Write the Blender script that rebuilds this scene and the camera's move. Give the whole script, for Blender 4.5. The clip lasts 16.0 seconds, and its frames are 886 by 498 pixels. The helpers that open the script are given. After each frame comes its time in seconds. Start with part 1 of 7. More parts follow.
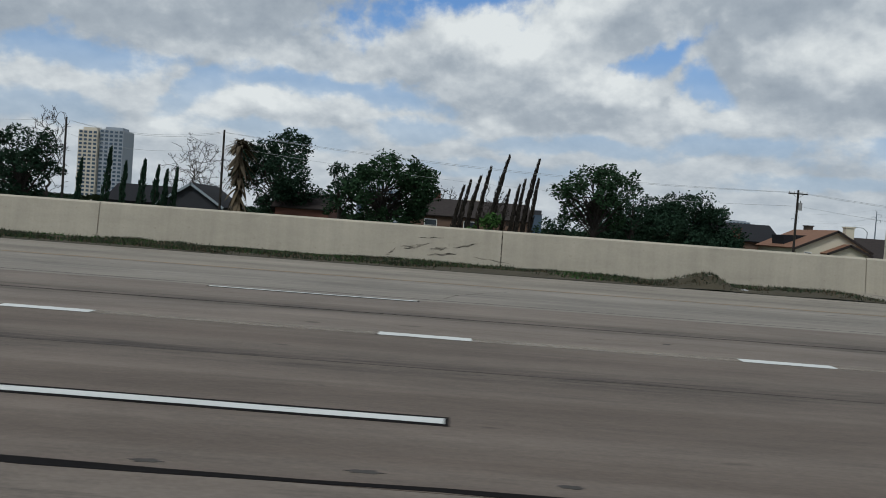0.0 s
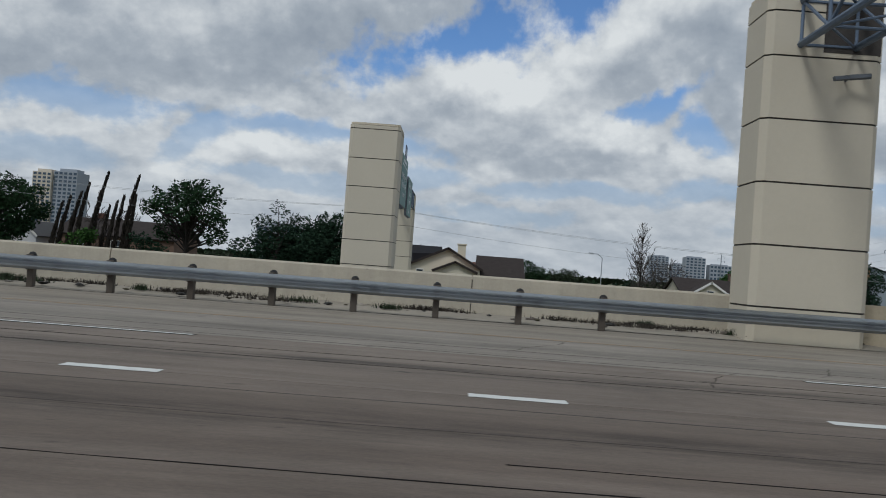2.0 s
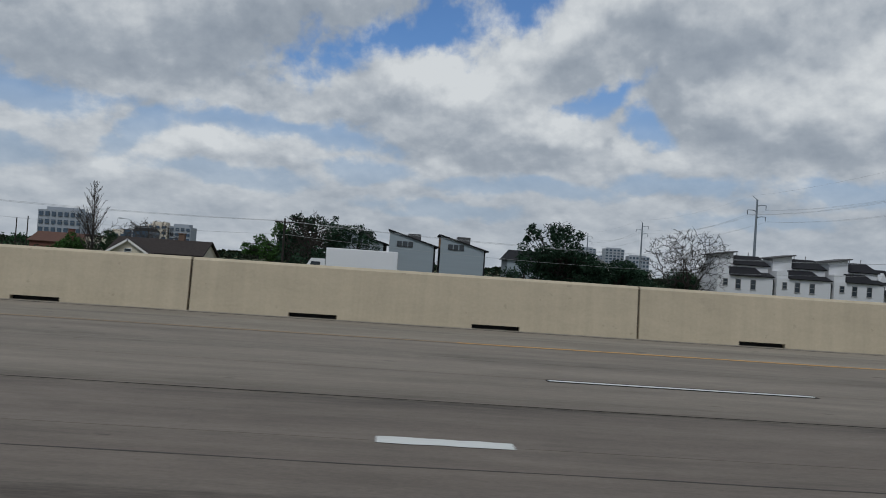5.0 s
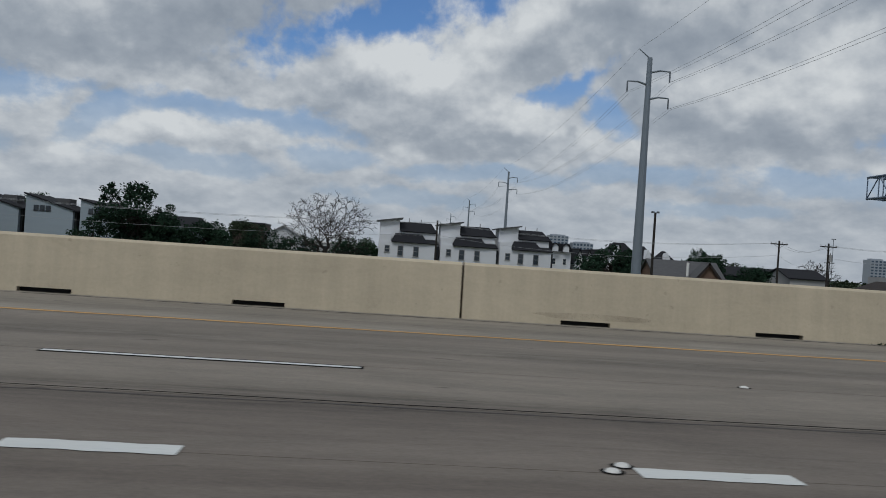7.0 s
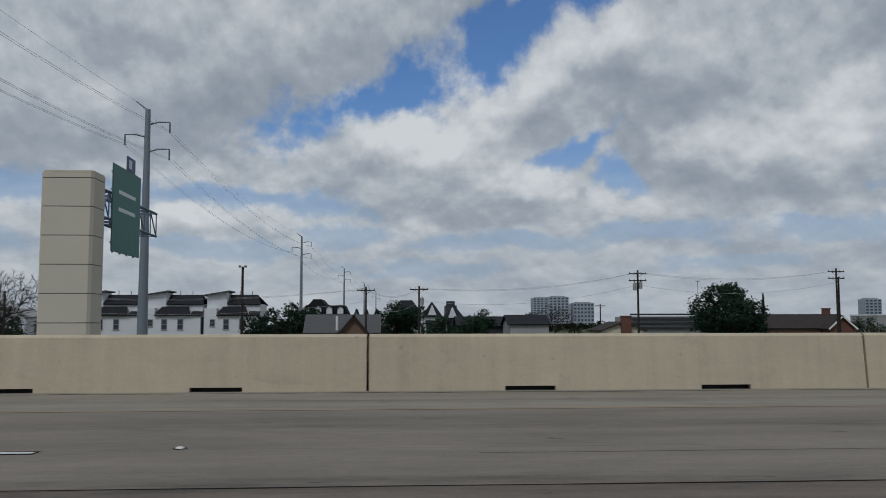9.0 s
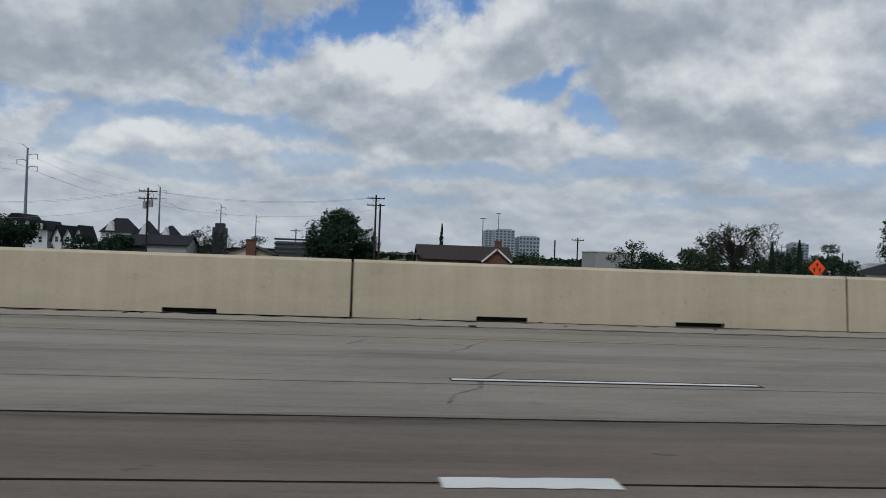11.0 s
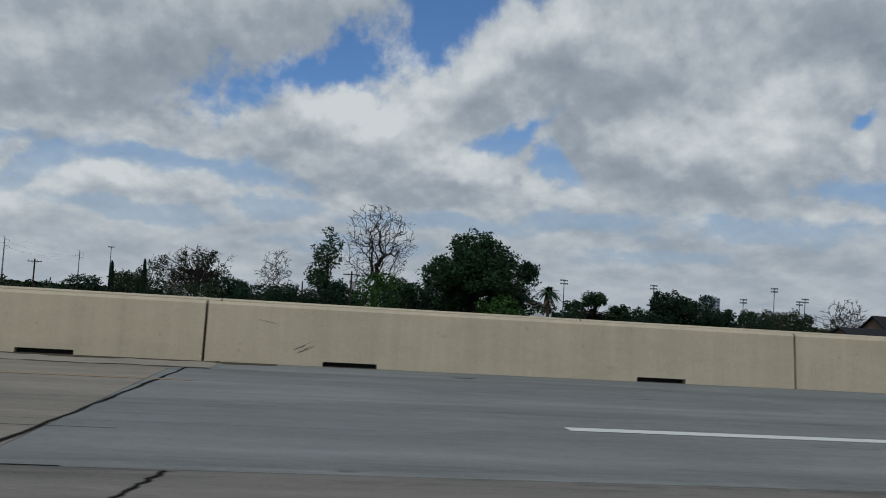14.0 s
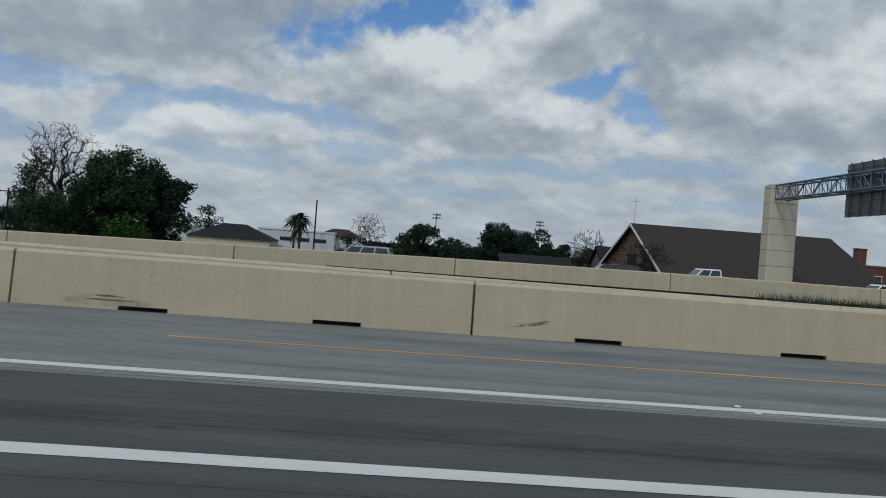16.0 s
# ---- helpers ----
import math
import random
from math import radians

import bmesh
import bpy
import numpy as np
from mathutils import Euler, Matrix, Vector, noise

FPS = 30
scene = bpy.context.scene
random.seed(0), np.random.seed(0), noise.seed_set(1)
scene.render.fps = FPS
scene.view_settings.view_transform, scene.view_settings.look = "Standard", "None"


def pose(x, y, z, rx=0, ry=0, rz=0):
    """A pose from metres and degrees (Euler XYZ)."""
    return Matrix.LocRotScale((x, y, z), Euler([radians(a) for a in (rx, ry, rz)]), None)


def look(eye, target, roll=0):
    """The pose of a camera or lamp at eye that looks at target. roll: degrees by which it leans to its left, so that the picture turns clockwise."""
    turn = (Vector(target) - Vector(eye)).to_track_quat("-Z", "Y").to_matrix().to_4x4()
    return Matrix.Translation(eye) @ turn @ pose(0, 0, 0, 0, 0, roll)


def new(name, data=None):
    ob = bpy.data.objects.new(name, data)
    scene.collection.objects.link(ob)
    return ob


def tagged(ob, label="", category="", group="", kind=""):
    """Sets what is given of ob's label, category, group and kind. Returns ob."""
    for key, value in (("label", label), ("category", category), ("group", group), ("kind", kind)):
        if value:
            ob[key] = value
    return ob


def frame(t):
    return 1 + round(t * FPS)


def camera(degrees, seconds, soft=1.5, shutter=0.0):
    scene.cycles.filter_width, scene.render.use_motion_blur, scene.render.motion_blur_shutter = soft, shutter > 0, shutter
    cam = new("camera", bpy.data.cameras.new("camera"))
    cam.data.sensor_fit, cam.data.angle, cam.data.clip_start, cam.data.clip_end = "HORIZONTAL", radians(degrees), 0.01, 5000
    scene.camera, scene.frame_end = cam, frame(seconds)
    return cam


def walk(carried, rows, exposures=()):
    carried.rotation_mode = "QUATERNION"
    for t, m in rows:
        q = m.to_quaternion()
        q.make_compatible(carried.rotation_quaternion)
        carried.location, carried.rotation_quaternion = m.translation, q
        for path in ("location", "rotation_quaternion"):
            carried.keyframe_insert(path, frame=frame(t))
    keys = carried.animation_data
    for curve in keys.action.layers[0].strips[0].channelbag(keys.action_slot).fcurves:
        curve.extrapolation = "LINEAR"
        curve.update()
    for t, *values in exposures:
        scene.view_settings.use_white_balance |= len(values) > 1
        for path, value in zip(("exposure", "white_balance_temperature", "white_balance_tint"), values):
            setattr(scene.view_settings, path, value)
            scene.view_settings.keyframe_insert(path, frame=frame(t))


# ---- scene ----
# The camera rides along the road in +x and looks across it in +y.
PATH = [
    (0, 0.00, -0.61, 1.21, 0.92, -1.81, 4.22),
    (0.5, 12.28, -0.63, 1.24, 0.65, -0.89, 4.58),
    (1, 24.60, -0.59, 1.24, 0.43, -0.10, 4.54),
    (1.5, 37.03, -0.44, 1.25, 0.18, -1.60, 4.66),
    (2, 49.60, -0.15, 1.24, 1.08, 1.13, 4.29),
    (2.5, 62.27, 0.19, 1.25, 0.28, -0.41, 4.33),
    (3, 74.96, 0.51, 1.27, -0.22, 0.22, 4.61),
    (3.5, 87.59, 0.82, 1.28, -0.34, 0.05, 4.32),
    (6, 154.73, 3.16, 1.20, -3.88, 1.56, 3.91),
    (6.5, 168.79, 3.36, 1.18, -4.45, 0.82, 4.01),
    (7, 182.82, 3.48, 1.19, -4.70, 0.36, 3.92),
    (7.5, 196.93, 3.54, 1.22, -4.34, -0.64, 3.76),
    (8, 211.05, 3.43, 1.29, -4.55, 2.70, 3.87),
    (8.5, 225.03, 3.29, 1.27, -3.34, 5.46, -0.09),
    (11, 296.99, 3.82, 1.21, -5.64, 0.38, 2.07),
    (11.5, 311.67, 3.84, 1.19, -10.95, 0.92, -0.61),
    (12, 326.36, 3.94, 1.19, -8.92, 1.76, 0.81),
    (12.5, 341.03, 4.05, 1.15, -8.67, -0.39, 1.65),
    (13, 355.65, 4.13, 1.16, -11.50, 3.06, 5.80),
    (13.5, 370.18, 4.12, 1.12, -12.15, 1.73, 6.18),
    (14, 384.63, 4.06, 1.21, -7.94, 3.72, 3.32),
    (14.5, 398.98, 3.92, 1.25, -5.40, 1.76, 4.98),
    (15, 413.51, 3.47, 1.43, -1.86, -0.85, 4.53),
    (15.5, 427.87, 2.93, 1.59, -2.81, -0.96, 3.92),
    (16, 442.10, 2.48, 1.73, -2.97, -0.16, 4.35),
]
# seconds, stops, kelvin, tint
EXPOSURES = [(0, 0.09, 6200, 6), (1.5, 0.01, 6180, 7), (3.7, -0.03, 6150, 8), (6, -0.19, 6150, 8), (7.6, -0.16, 6150, 8), (8.0, 0.03, 6150, 8), (8.5, -0.25, 6120, 8), (10.6, -0.03, 6130, 8), (12.5, -0.13, 6150, 8), (13.5, -0.15, 6130, 7), (14.1, -0.22, 6100, 6), (14.6, -0.11, 6080, 5), (15, 0.01, 6080, 5), (15.5, -0.05, 6080, 5), (16, -0.13, 6050, 5)]
cam = camera(53.7, 16.0, soft=0.95, shutter=0.03)


def rider(x, y, z, yaw, pitch, roll):
    return pose(x, y, z, 90 + pitch, 0, yaw) @ pose(0, 0, 0, 0, 0, roll)


walk(cam, [(t, rider(*r)) for t, *r in PATH], EXPOSURES)

# ---- sky and sun ----
SUN_AZ, SUN_EL = -150.0, 52.0
world = bpy.data.worlds.new("sky")
scene.world = world
world.use_nodes = True


class Nodes:
    """A short way to write node trees."""

    def __init__(self, tree):
        self.tree = tree
        tree.nodes.clear()

    def add(self, kind, values=(), **props):
        n = self.tree.nodes.new(kind)
        for k, v in props.items():
            if k == "operation":
                n.operation = v
            elif k == "use_clamp":
                n.use_clamp = v
            elif k == "data_type":
                n.data_type = v
            elif k == "blend_type":
                n.blend_type = v
            elif k == "interpolation_type":
                n.interpolation_type = v
            elif k == "feature":
                n.feature = v
            elif k == "voronoi_dimensions":
                n.voronoi_dimensions = v
            elif k == "sky_type":
                n.sky_type = v
            elif k == "sun_disc":
                n.sun_disc = v
            elif k == "sun_elevation":
                n.sun_elevation = v
            elif k == "sun_rotation":
                n.sun_rotation = v
            elif k == "air_density":
                n.air_density = v
            elif k == "dust_density":
                n.dust_density = v
            elif k == "ozone_density":
                n.ozone_density = v
        for k, v in dict(values).items():
            if isinstance(v, bpy.types.NodeSocket):
                self.tree.links.new(v, n.inputs[k])
            else:
                n.inputs[k].default_value = v
        return n

    def math(self, op, a, b=0.0, c=0.0, clamp=False):
        return self.add("ShaderNodeMath", {0: a, 1: b, 2: c}, operation=op, use_clamp=clamp).outputs[0]

    def vmath(self, op, a, b=(0, 0, 0)):
        return self.add("ShaderNodeVectorMath", {0: a, 1: b}, operation=op).outputs[0]

    def noise(self, vec, scale, detail=4.0, rough=0.55, dist=0.0):
        return self.add("ShaderNodeTexNoise", {"Vector": vec, "Scale": scale, "Detail": detail, "Roughness": rough, "Distortion": dist}).outputs[0]

    def ramp(self, fac, stops):
        n = self.add("ShaderNodeValToRGB", {0: fac})
        el = n.color_ramp.elements
        while len(el) < len(stops):
            el.new(0.5)
        for e, (pos, col) in zip(el, stops):
            e.position = pos
            e.color = (*col, 1) if len(col) == 3 else col
        return n.outputs[0]

    def mix(self, fac, a, b, blend="MIX"):
        n = self.add("ShaderNodeMix", data_type="RGBA", blend_type=blend)
        for k, v in ((0, fac), (6, a), (7, b)):
            if isinstance(v, bpy.types.NodeSocket):
                self.tree.links.new(v, n.inputs[k])
            else:
                n.inputs[k].default_value = (*v, 1) if isinstance(v, tuple) and len(v) == 3 else v
        return n.outputs[2]

    def smooth(self, v, lo, hi):
        return self.add("ShaderNodeMapRange", {0: v, 1: lo, 2: hi, 3: 0.0, 4: 1.0}, interpolation_type="SMOOTHSTEP").outputs[0]


def build_sky():
    g = Nodes(world.node_tree)
    ray = g.add("ShaderNodeTexCoord").outputs["Generated"]
    s = g.add("ShaderNodeSeparateXYZ", {0: ray}).outputs
    az = g.math("MULTIPLY", g.math("ARCTAN2", s[0], s[1]), 57.2958)
    el = g.math("MULTIPLY", g.math("ARCSINE", s[2]), 57.2958)
    # clouds flatten and crowd towards the horizon
    lift = g.math("MULTIPLY", g.math("LOGARITHM", g.math("MULTIPLY", g.math("ADD", g.math("MAXIMUM", el, -2.0), 12.0), 1 / 12.0), math.e), 22.0)
    rise = lambda e_: 22.0 * math.log((e_ + 12.0) / 12.0)
    p = g.add("ShaderNodeCombineXYZ", {0: az, 1: lift, 2: 0.0}).outputs[0]
    warp = g.add("ShaderNodeTexNoise", {"Vector": p, "Scale": 0.16, "Detail": 3.0, "Roughness": 0.5}).outputs[1]
    wp = g.vmath("ADD", p, g.vmath("MULTIPLY", g.vmath("SUBTRACT", warp, (0.5, 0.5, 0.5)), (4.5, 4.5, 0.0)))
    curl = g.add("ShaderNodeTexNoise", {"Vector": p, "Scale": 0.55, "Detail": 3.0, "Roughness": 0.5}).outputs[1]
    wq = g.vmath("ADD", wp, g.vmath("MULTIPLY", g.vmath("SUBTRACT", curl, (0.5, 0.5, 0.5)), (1.6, 1.4, 0.0)))
    wa = g.add("ShaderNodeSeparateXYZ", {0: wq}).outputs

    def blob(a0, e0, ra, re, tilt, up=0.0):
        """Distance from the middle of an ellipse, 1 on its rim."""
        k = 22.0 / (e0 + 12.0)
        dx = g.math("SUBTRACT", wa[0], a0)
        dy = g.math("SUBTRACT", wa[1], rise(e0) - up)
        c, sn = math.cos(radians(tilt)), math.sin(radians(tilt))
        u = g.math("ADD", g.math("MULTIPLY", dx, c / ra), g.math("MULTIPLY", dy, sn / ra))
        v = g.math("ADD", g.math("MULTIPLY", dx, -sn / (re * k)), g.math("MULTIPLY", dy, c / (re * k)))
        return g.math("SQRT", g.math("ADD", g.math("MULTIPLY", u, u), g.math("MULTIPLY", v, v)))

    def heap(shift, scale, detail):
        """Rounded heaps of cloud with smaller heaps on them, wider than tall."""
        v = g.vmath("MULTIPLY", g.vmath("ADD", p, shift), (0.70, 1.0, 1.0))
        n = g.add("ShaderNodeTexVoronoi", {"Vector": v, "Scale": scale * 1.5, "Detail": detail * 0.5, "Roughness": 0.5, "Lacunarity": 2.3, "Smoothness": 1.0, "Randomness": 1.0}, feature="SMOOTH_F1", voronoi_dimensions="2D")
        n.normalize = True
        round_ = g.math("SUBTRACT", 1.0, n.outputs[0])
        rough_ = g.noise(v, scale, detail, 0.56)
        return g.math("ADD", g.math("MULTIPLY", round_, 0.40), g.math("MULTIPLY", rough_, 0.75))

    fine = g.noise(p, 1.1, 6.0, 0.58)
    broad = g.noise(wp, 0.085, 4.0, 0.5)
    puff = heap((0, 0, 0), 0.30, 6.0)
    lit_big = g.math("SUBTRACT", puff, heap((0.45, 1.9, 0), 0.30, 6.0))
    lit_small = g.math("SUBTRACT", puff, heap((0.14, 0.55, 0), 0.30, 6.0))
    shade = g.math("ADD", 0.56, g.math("MULTIPLY", lit_big, 0.80))
    shade = g.math("ADD", shade, g.math("MULTIPLY", lit_small, 0.75))
    shade = g.math("ADD", shade, g.math("MULTIPLY", g.math("SUBTRACT", broad, 0.5), 0.50))
    # bright heads and grey undersides of the larger clouds: azimuth, elevation, half-axes, tilt, strength
    for a0, e0, ra, re, tilt, amp in (
        (3.0, 12.2, 6.5, 1.9, 14, 0.30), (9.0, 9.9, 5.0, 1.3, 6, 0.24), (25.0, 11.6, 8.0, 1.7, 4, 0.30), (-16.0, 9.9, 7.0, 1.2, -4, 0.20), (-13.5, 6.6, 4.0, 0.9, 0, 0.16),
        (6.0, 7.4, 8.0, 1.3, -4, -0.24), (-11.0, 13.4, 7.0, 2.2, -10, -0.22), (17.5, 13.0, 6.0, 2.0, 20, -0.22), (24.0, 8.4, 9.0, 1.3, 0, -0.22), (-24.0, 13.0, 7.0, 2.0, -8, -0.10),
        (12.0, 17.0, 5.5, 1.4, 20, 0.20), (-3.0, 19.0, 8.0, 2.0, 0, 0.12), (31.0, 17.0, 6.0, 2.5, 10, -0.16), (20.5, 15.6, 7.0, 1.8, 15, -0.18), (29.0, 13.6, 5.0, 1.2, 8, 0.14), (13.0, 14.6, 4.0, 1.6, 20, 0.12), (1.0, 4.6, 9.0, 0.8, 0, 0.08),
    ):
        k = g.smooth(blob(a0, e0, ra, re, tilt), 1.3, 0.1)
        shade = g.math("ADD", shade, g.math("MULTIPLY", k, amp))
    # openings in the cover
    gaps = (
        (0.0, 15.2, 8.5, 1.9, 16), (8.5, 19.4, 8.5, 2.3, 26), (12.2, 11.7, 2.8, 0.8, 16), (14.9, 9.6, 2.2, 0.8, -52), (-8.4, 8.0, 6.0, 0.8, -4),
        (-24.0, 8.4, 6.0, 1.0, 2), (-16.2, 7.4, 3.0, 0.9, 35), (33.7, 12.8, 0.6, 0.6, 0),
        (28.5, 5.6, 6.0, 0.9, 0), (7.4, 5.3, 5.5, 0.6, 0), (17.5, 5.8, 3.5, 0.6, 0), (-3.5, 5.6, 3.0, 0.7, 5), (-12.0, 4.6, 4.5, 0.5, -3), (22.0, 3.6, 4.0, 0.4, 0), (2.0, 3.4, 4.0, 0.4, 0), (-27.0, 5.0, 4.0, 0.7, 4), (36.0, 8.2, 4.0, 0.9, -5), (-18, 25, 8, 2.0, 10), (40, 23, 9, 2.5, -10), (-60, 20, 14, 4, 0), (75, 14, 12, 3, 0), (120, 30, 20, 8, 0), (-140, 30, 25, 8, 0),
    )

    def opening(up, some):
        out = None
        for a0, e0, ra, re, tilt in some:
            r = g.math("SUBTRACT", 1.0, blob(a0, e0, ra, re, tilt, up))
            out = r if out is None else g.math("MAXIMUM", out, r)
        return out

    hole = opening(0.0, gaps)
    # heads that rise into an opening catch the light, bases above one are grey
    heads = g.smooth(g.math("ADD", opening(1.5, gaps[:8]), g.math("MULTIPLY", g.math("SUBTRACT", fine, 0.5), 0.9)), -1.1, 0.1)
    bases = g.smooth(opening(-2.2, gaps[:8]), -1.0, 0.2)
    shade = g.math("ADD", shade, g.math("MULTIPLY", g.math("SUBTRACT", heads, bases), 0.21))
    cloud = g.ramp(shade, [(0.10, (0.285, 0.318, 0.365)), (0.40, (0.372, 0.402, 0.442)), (0.62, (0.500, 0.520, 0.545)), (0.95, (0.715, 0.718, 0.712))])
    hole = g.math("ADD", hole, g.math("MULTIPLY", g.math("SUBTRACT", fine, 0.5), 0.9))
    hole = g.math("ADD", hole, g.math("MULTIPLY", g.math("SUBTRACT", 0.66, puff), 2.6))
    hole = g.math("ADD", hole, g.math("MULTIPLY", g.math("SUBTRACT", g.noise(wp, 0.33, 5.0, 0.6), 0.5), 1.0))
    hole = g.math("ADD", hole, g.math("MULTIPLY", g.smooth(el, 12.0, 4.0), 0.30))
    blue = g.smooth(hole, -0.36, 0.55)
    sky = g.add("ShaderNodeTexSky", sky_type="NISHITA", sun_disc=False, sun_elevation=radians(SUN_EL), sun_rotation=radians(SUN_AZ), air_density=1.0, dust_density=0.6, ozone_density=2.0)
    sky_c = g.mix(1.0, sky.outputs[0], (0.058, 0.077, 0.102), "MULTIPLY")
    sky_c = g.mix(g.math("MULTIPLY", g.smooth(el, 15.0, 3.0), 0.85), sky_c, (0.31, 0.39, 0.50))
    haze = g.smooth(el, 7.5, -1.0)
    cloud = g.mix(g.math("MULTIPLY", haze, 0.45), cloud, (0.46, 0.49, 0.53))
    col = g.mix(g.math("MULTIPLY", blue, g.math("ADD", g.math("MULTIPLY", g.smooth(el, 2.0, 14.0), 0.50), 0.48)), cloud, sky_c)
    bg = g.add("ShaderNodeBackground", {"Color": col, "Strength": 1.0})
    g.tree.links.new(bg.outputs[0], g.add("ShaderNodeOutputWorld").inputs[0])


build_sky()
sun = new("sun", bpy.data.lights.new("sun", "SUN"))
sun.data.energy, sun.data.angle, sun.data.color = 1.35, radians(14), (1.0, 0.97, 0.92)
a, e = radians(SUN_AZ), radians(SUN_EL)
sun.matrix_world = look((0, 0, 50), Vector((0, 0, 50)) - Vector((math.sin(a) * math.cos(e), math.cos(a) * math.cos(e), math.sin(e))))

# ---- materials ----


def mat(name, base, rough=0.85, var=0.12, scale=0.6, fine=9.0, bump=0.0, metal=0.0, stretch=(1, 1, 1), tint=None, spots=0.0, local=False, spec=0.3, island=0.0):
    """A surface with broad stains and fine grain at world size."""
    m = bpy.data.materials.new(name)
    m.use_nodes = True
    g = Nodes(m.node_tree)
    if local:
        pos = g.add("ShaderNodeTexCoord").outputs["Object"]
    else:
        pos = g.add("ShaderNodeNewGeometry").outputs["Position"]
    pos = g.vmath("MULTIPLY", pos, stretch)
    n1 = g.noise(pos, scale, 5.0, 0.6, 0.3)
    n2 = g.noise(pos, fine, 6.0, 0.65)
    v = g.math("ADD", g.math("MULTIPLY", g.math("SUBTRACT", n1, 0.5), 2.6 * var), g.math("MULTIPLY", g.math("SUBTRACT", n2, 0.5), 1.6 * var))
    if island:
        rnd = g.add("ShaderNodeNewGeometry").outputs["Random Per Island"]
        v = g.math("ADD", v, g.math("MULTIPLY", g.math("SUBTRACT", rnd, 0.5), island))
    k = g.math("ADD", 1.0, v)
    col = g.vmath("SCALE", (*base,))
    sc = g.tree.nodes[-1]
    g.tree.links.new(k, sc.inputs["Scale"])
    if tint:
        col = g.mix(g.smooth(n1, 0.4, 0.75), col, tint)
    if spots:
        dark = g.smooth(g.noise(pos, scale * 3.1, 3.0, 0.7), 0.60, 0.72)
        col = g.mix(g.math("MULTIPLY", dark, spots), col, tuple(0.35 * b for b in base))
    b = g.add("ShaderNodeBsdfPrincipled", {"Base Color": col, "Roughness": rough, "Metallic": metal, "Specular IOR Level": spec})
    if bump:
        bn = g.add("ShaderNodeBump", {"Height": n2, "Strength": bump, "Distance": 0.02})
        g.tree.links.new(bn.outputs[0], b.inputs["Normal"])
    g.tree.links.new(b.outputs[0], g.add("ShaderNodeOutputMaterial").inputs[0])
    return m


def road_mat(name, base, tint, streak, rut=0.25):
    """Travelled pavement: lengthwise streaks, oil between the wheels, stains and grain."""
    m = bpy.data.materials.new(name)
    m.use_nodes = True
    g = Nodes(m.node_tree)
    pos = g.add("ShaderNodeNewGeometry").outputs["Position"]
    long_ = g.noise(g.vmath("MULTIPLY", pos, (0.035, 1.1, 1)), 1.0, 5.0, 0.62, 0.2)
    mid = g.noise(g.vmath("MULTIPLY", pos, (0.25, 2.8, 1)), 1.0, 6.0, 0.68, 0.4)
    thin = g.noise(g.vmath("MULTIPLY", pos, (1.3, 10.0, 1)), 1.0, 5.0, 0.70)
    speck = g.noise(g.vmath("MULTIPLY", pos, (4.5, 9.0, 1)), 1.0, 4.0, 0.75)
    blot = g.noise(g.vmath("MULTIPLY", pos, (0.30, 0.7, 1)), 1.0, 7.0, 0.70, 0.8)
    grain = g.noise(pos, 30.0, 3.0, 0.75)
    spots = g.smooth(g.noise(g.vmath("MULTIPLY", pos, (1.5, 3.4, 1)), 1.0, 2.0, 0.5), 0.70, 0.75)
    # oil dripped along the middle of each lane, 3.85 m wide
    y = g.add("ShaderNodeSeparateXYZ", {0: pos}).outputs[1]
    lane = g.math("ABSOLUTE", g.math("SUBTRACT", g.math("FRACT", g.math("MULTIPLY", g.math("ADD", y, 30.05), 1 / 3.85)), 0.5))
    oil = g.math("MULTIPLY", g.smooth(lane, 0.20, 0.02), g.smooth(g.math("ADD", g.math("MULTIPLY", mid, 0.6), g.math("MULTIPLY", thin, 0.5)), 0.42, 0.72))
    col = g.mix(g.smooth(long_, 0.32, 0.70), base, tint)
    k = g.math("ADD", 1.0, g.math("MULTIPLY", g.math("SUBTRACT", mid, 0.5), streak * 0.9))
    k = g.math("ADD", k, g.math("MULTIPLY", g.math("SUBTRACT", thin, 0.5), streak * 0.5))
    k = g.math("ADD", k, g.math("MULTIPLY", g.math("SUBTRACT", speck, 0.5), 0.45))
    k = g.math("ADD", k, g.math("MULTIPLY", g.math("SUBTRACT", blot, 0.5), 0.95))
    k = g.math("ADD", k, g.math("MULTIPLY", g.math("SUBTRACT", grain, 0.5), 0.7))
    k = g.math("SUBTRACT", k, g.math("MULTIPLY", g.smooth(mid, 0.56, 0.75), rut))
    k = g.math("SUBTRACT", k, g.math("MULTIPLY", oil, rut * 3.0))
    k = g.math("MAXIMUM", g.math("SUBTRACT", k, g.math("MULTIPLY", spots, 0.40)), 0.2)
    sc = g.add("ShaderNodeVectorMath", {0: col}, operation="SCALE")
    g.tree.links.new(k, sc.inputs["Scale"])
    b = g.add("ShaderNodeBsdfPrincipled", {"Base Color": sc.outputs[0], "Roughness": 0.82, "Specular IOR Level": 0.3})
    bn = g.add("ShaderNodeBump", {"Height": grain, "Strength": 0.35, "Distance": 0.008})
    g.tree.links.new(bn.outputs[0], b.inputs["Normal"])
    g.tree.links.new(b.outputs[0], g.add("ShaderNodeOutputMaterial").inputs[0])
    return m


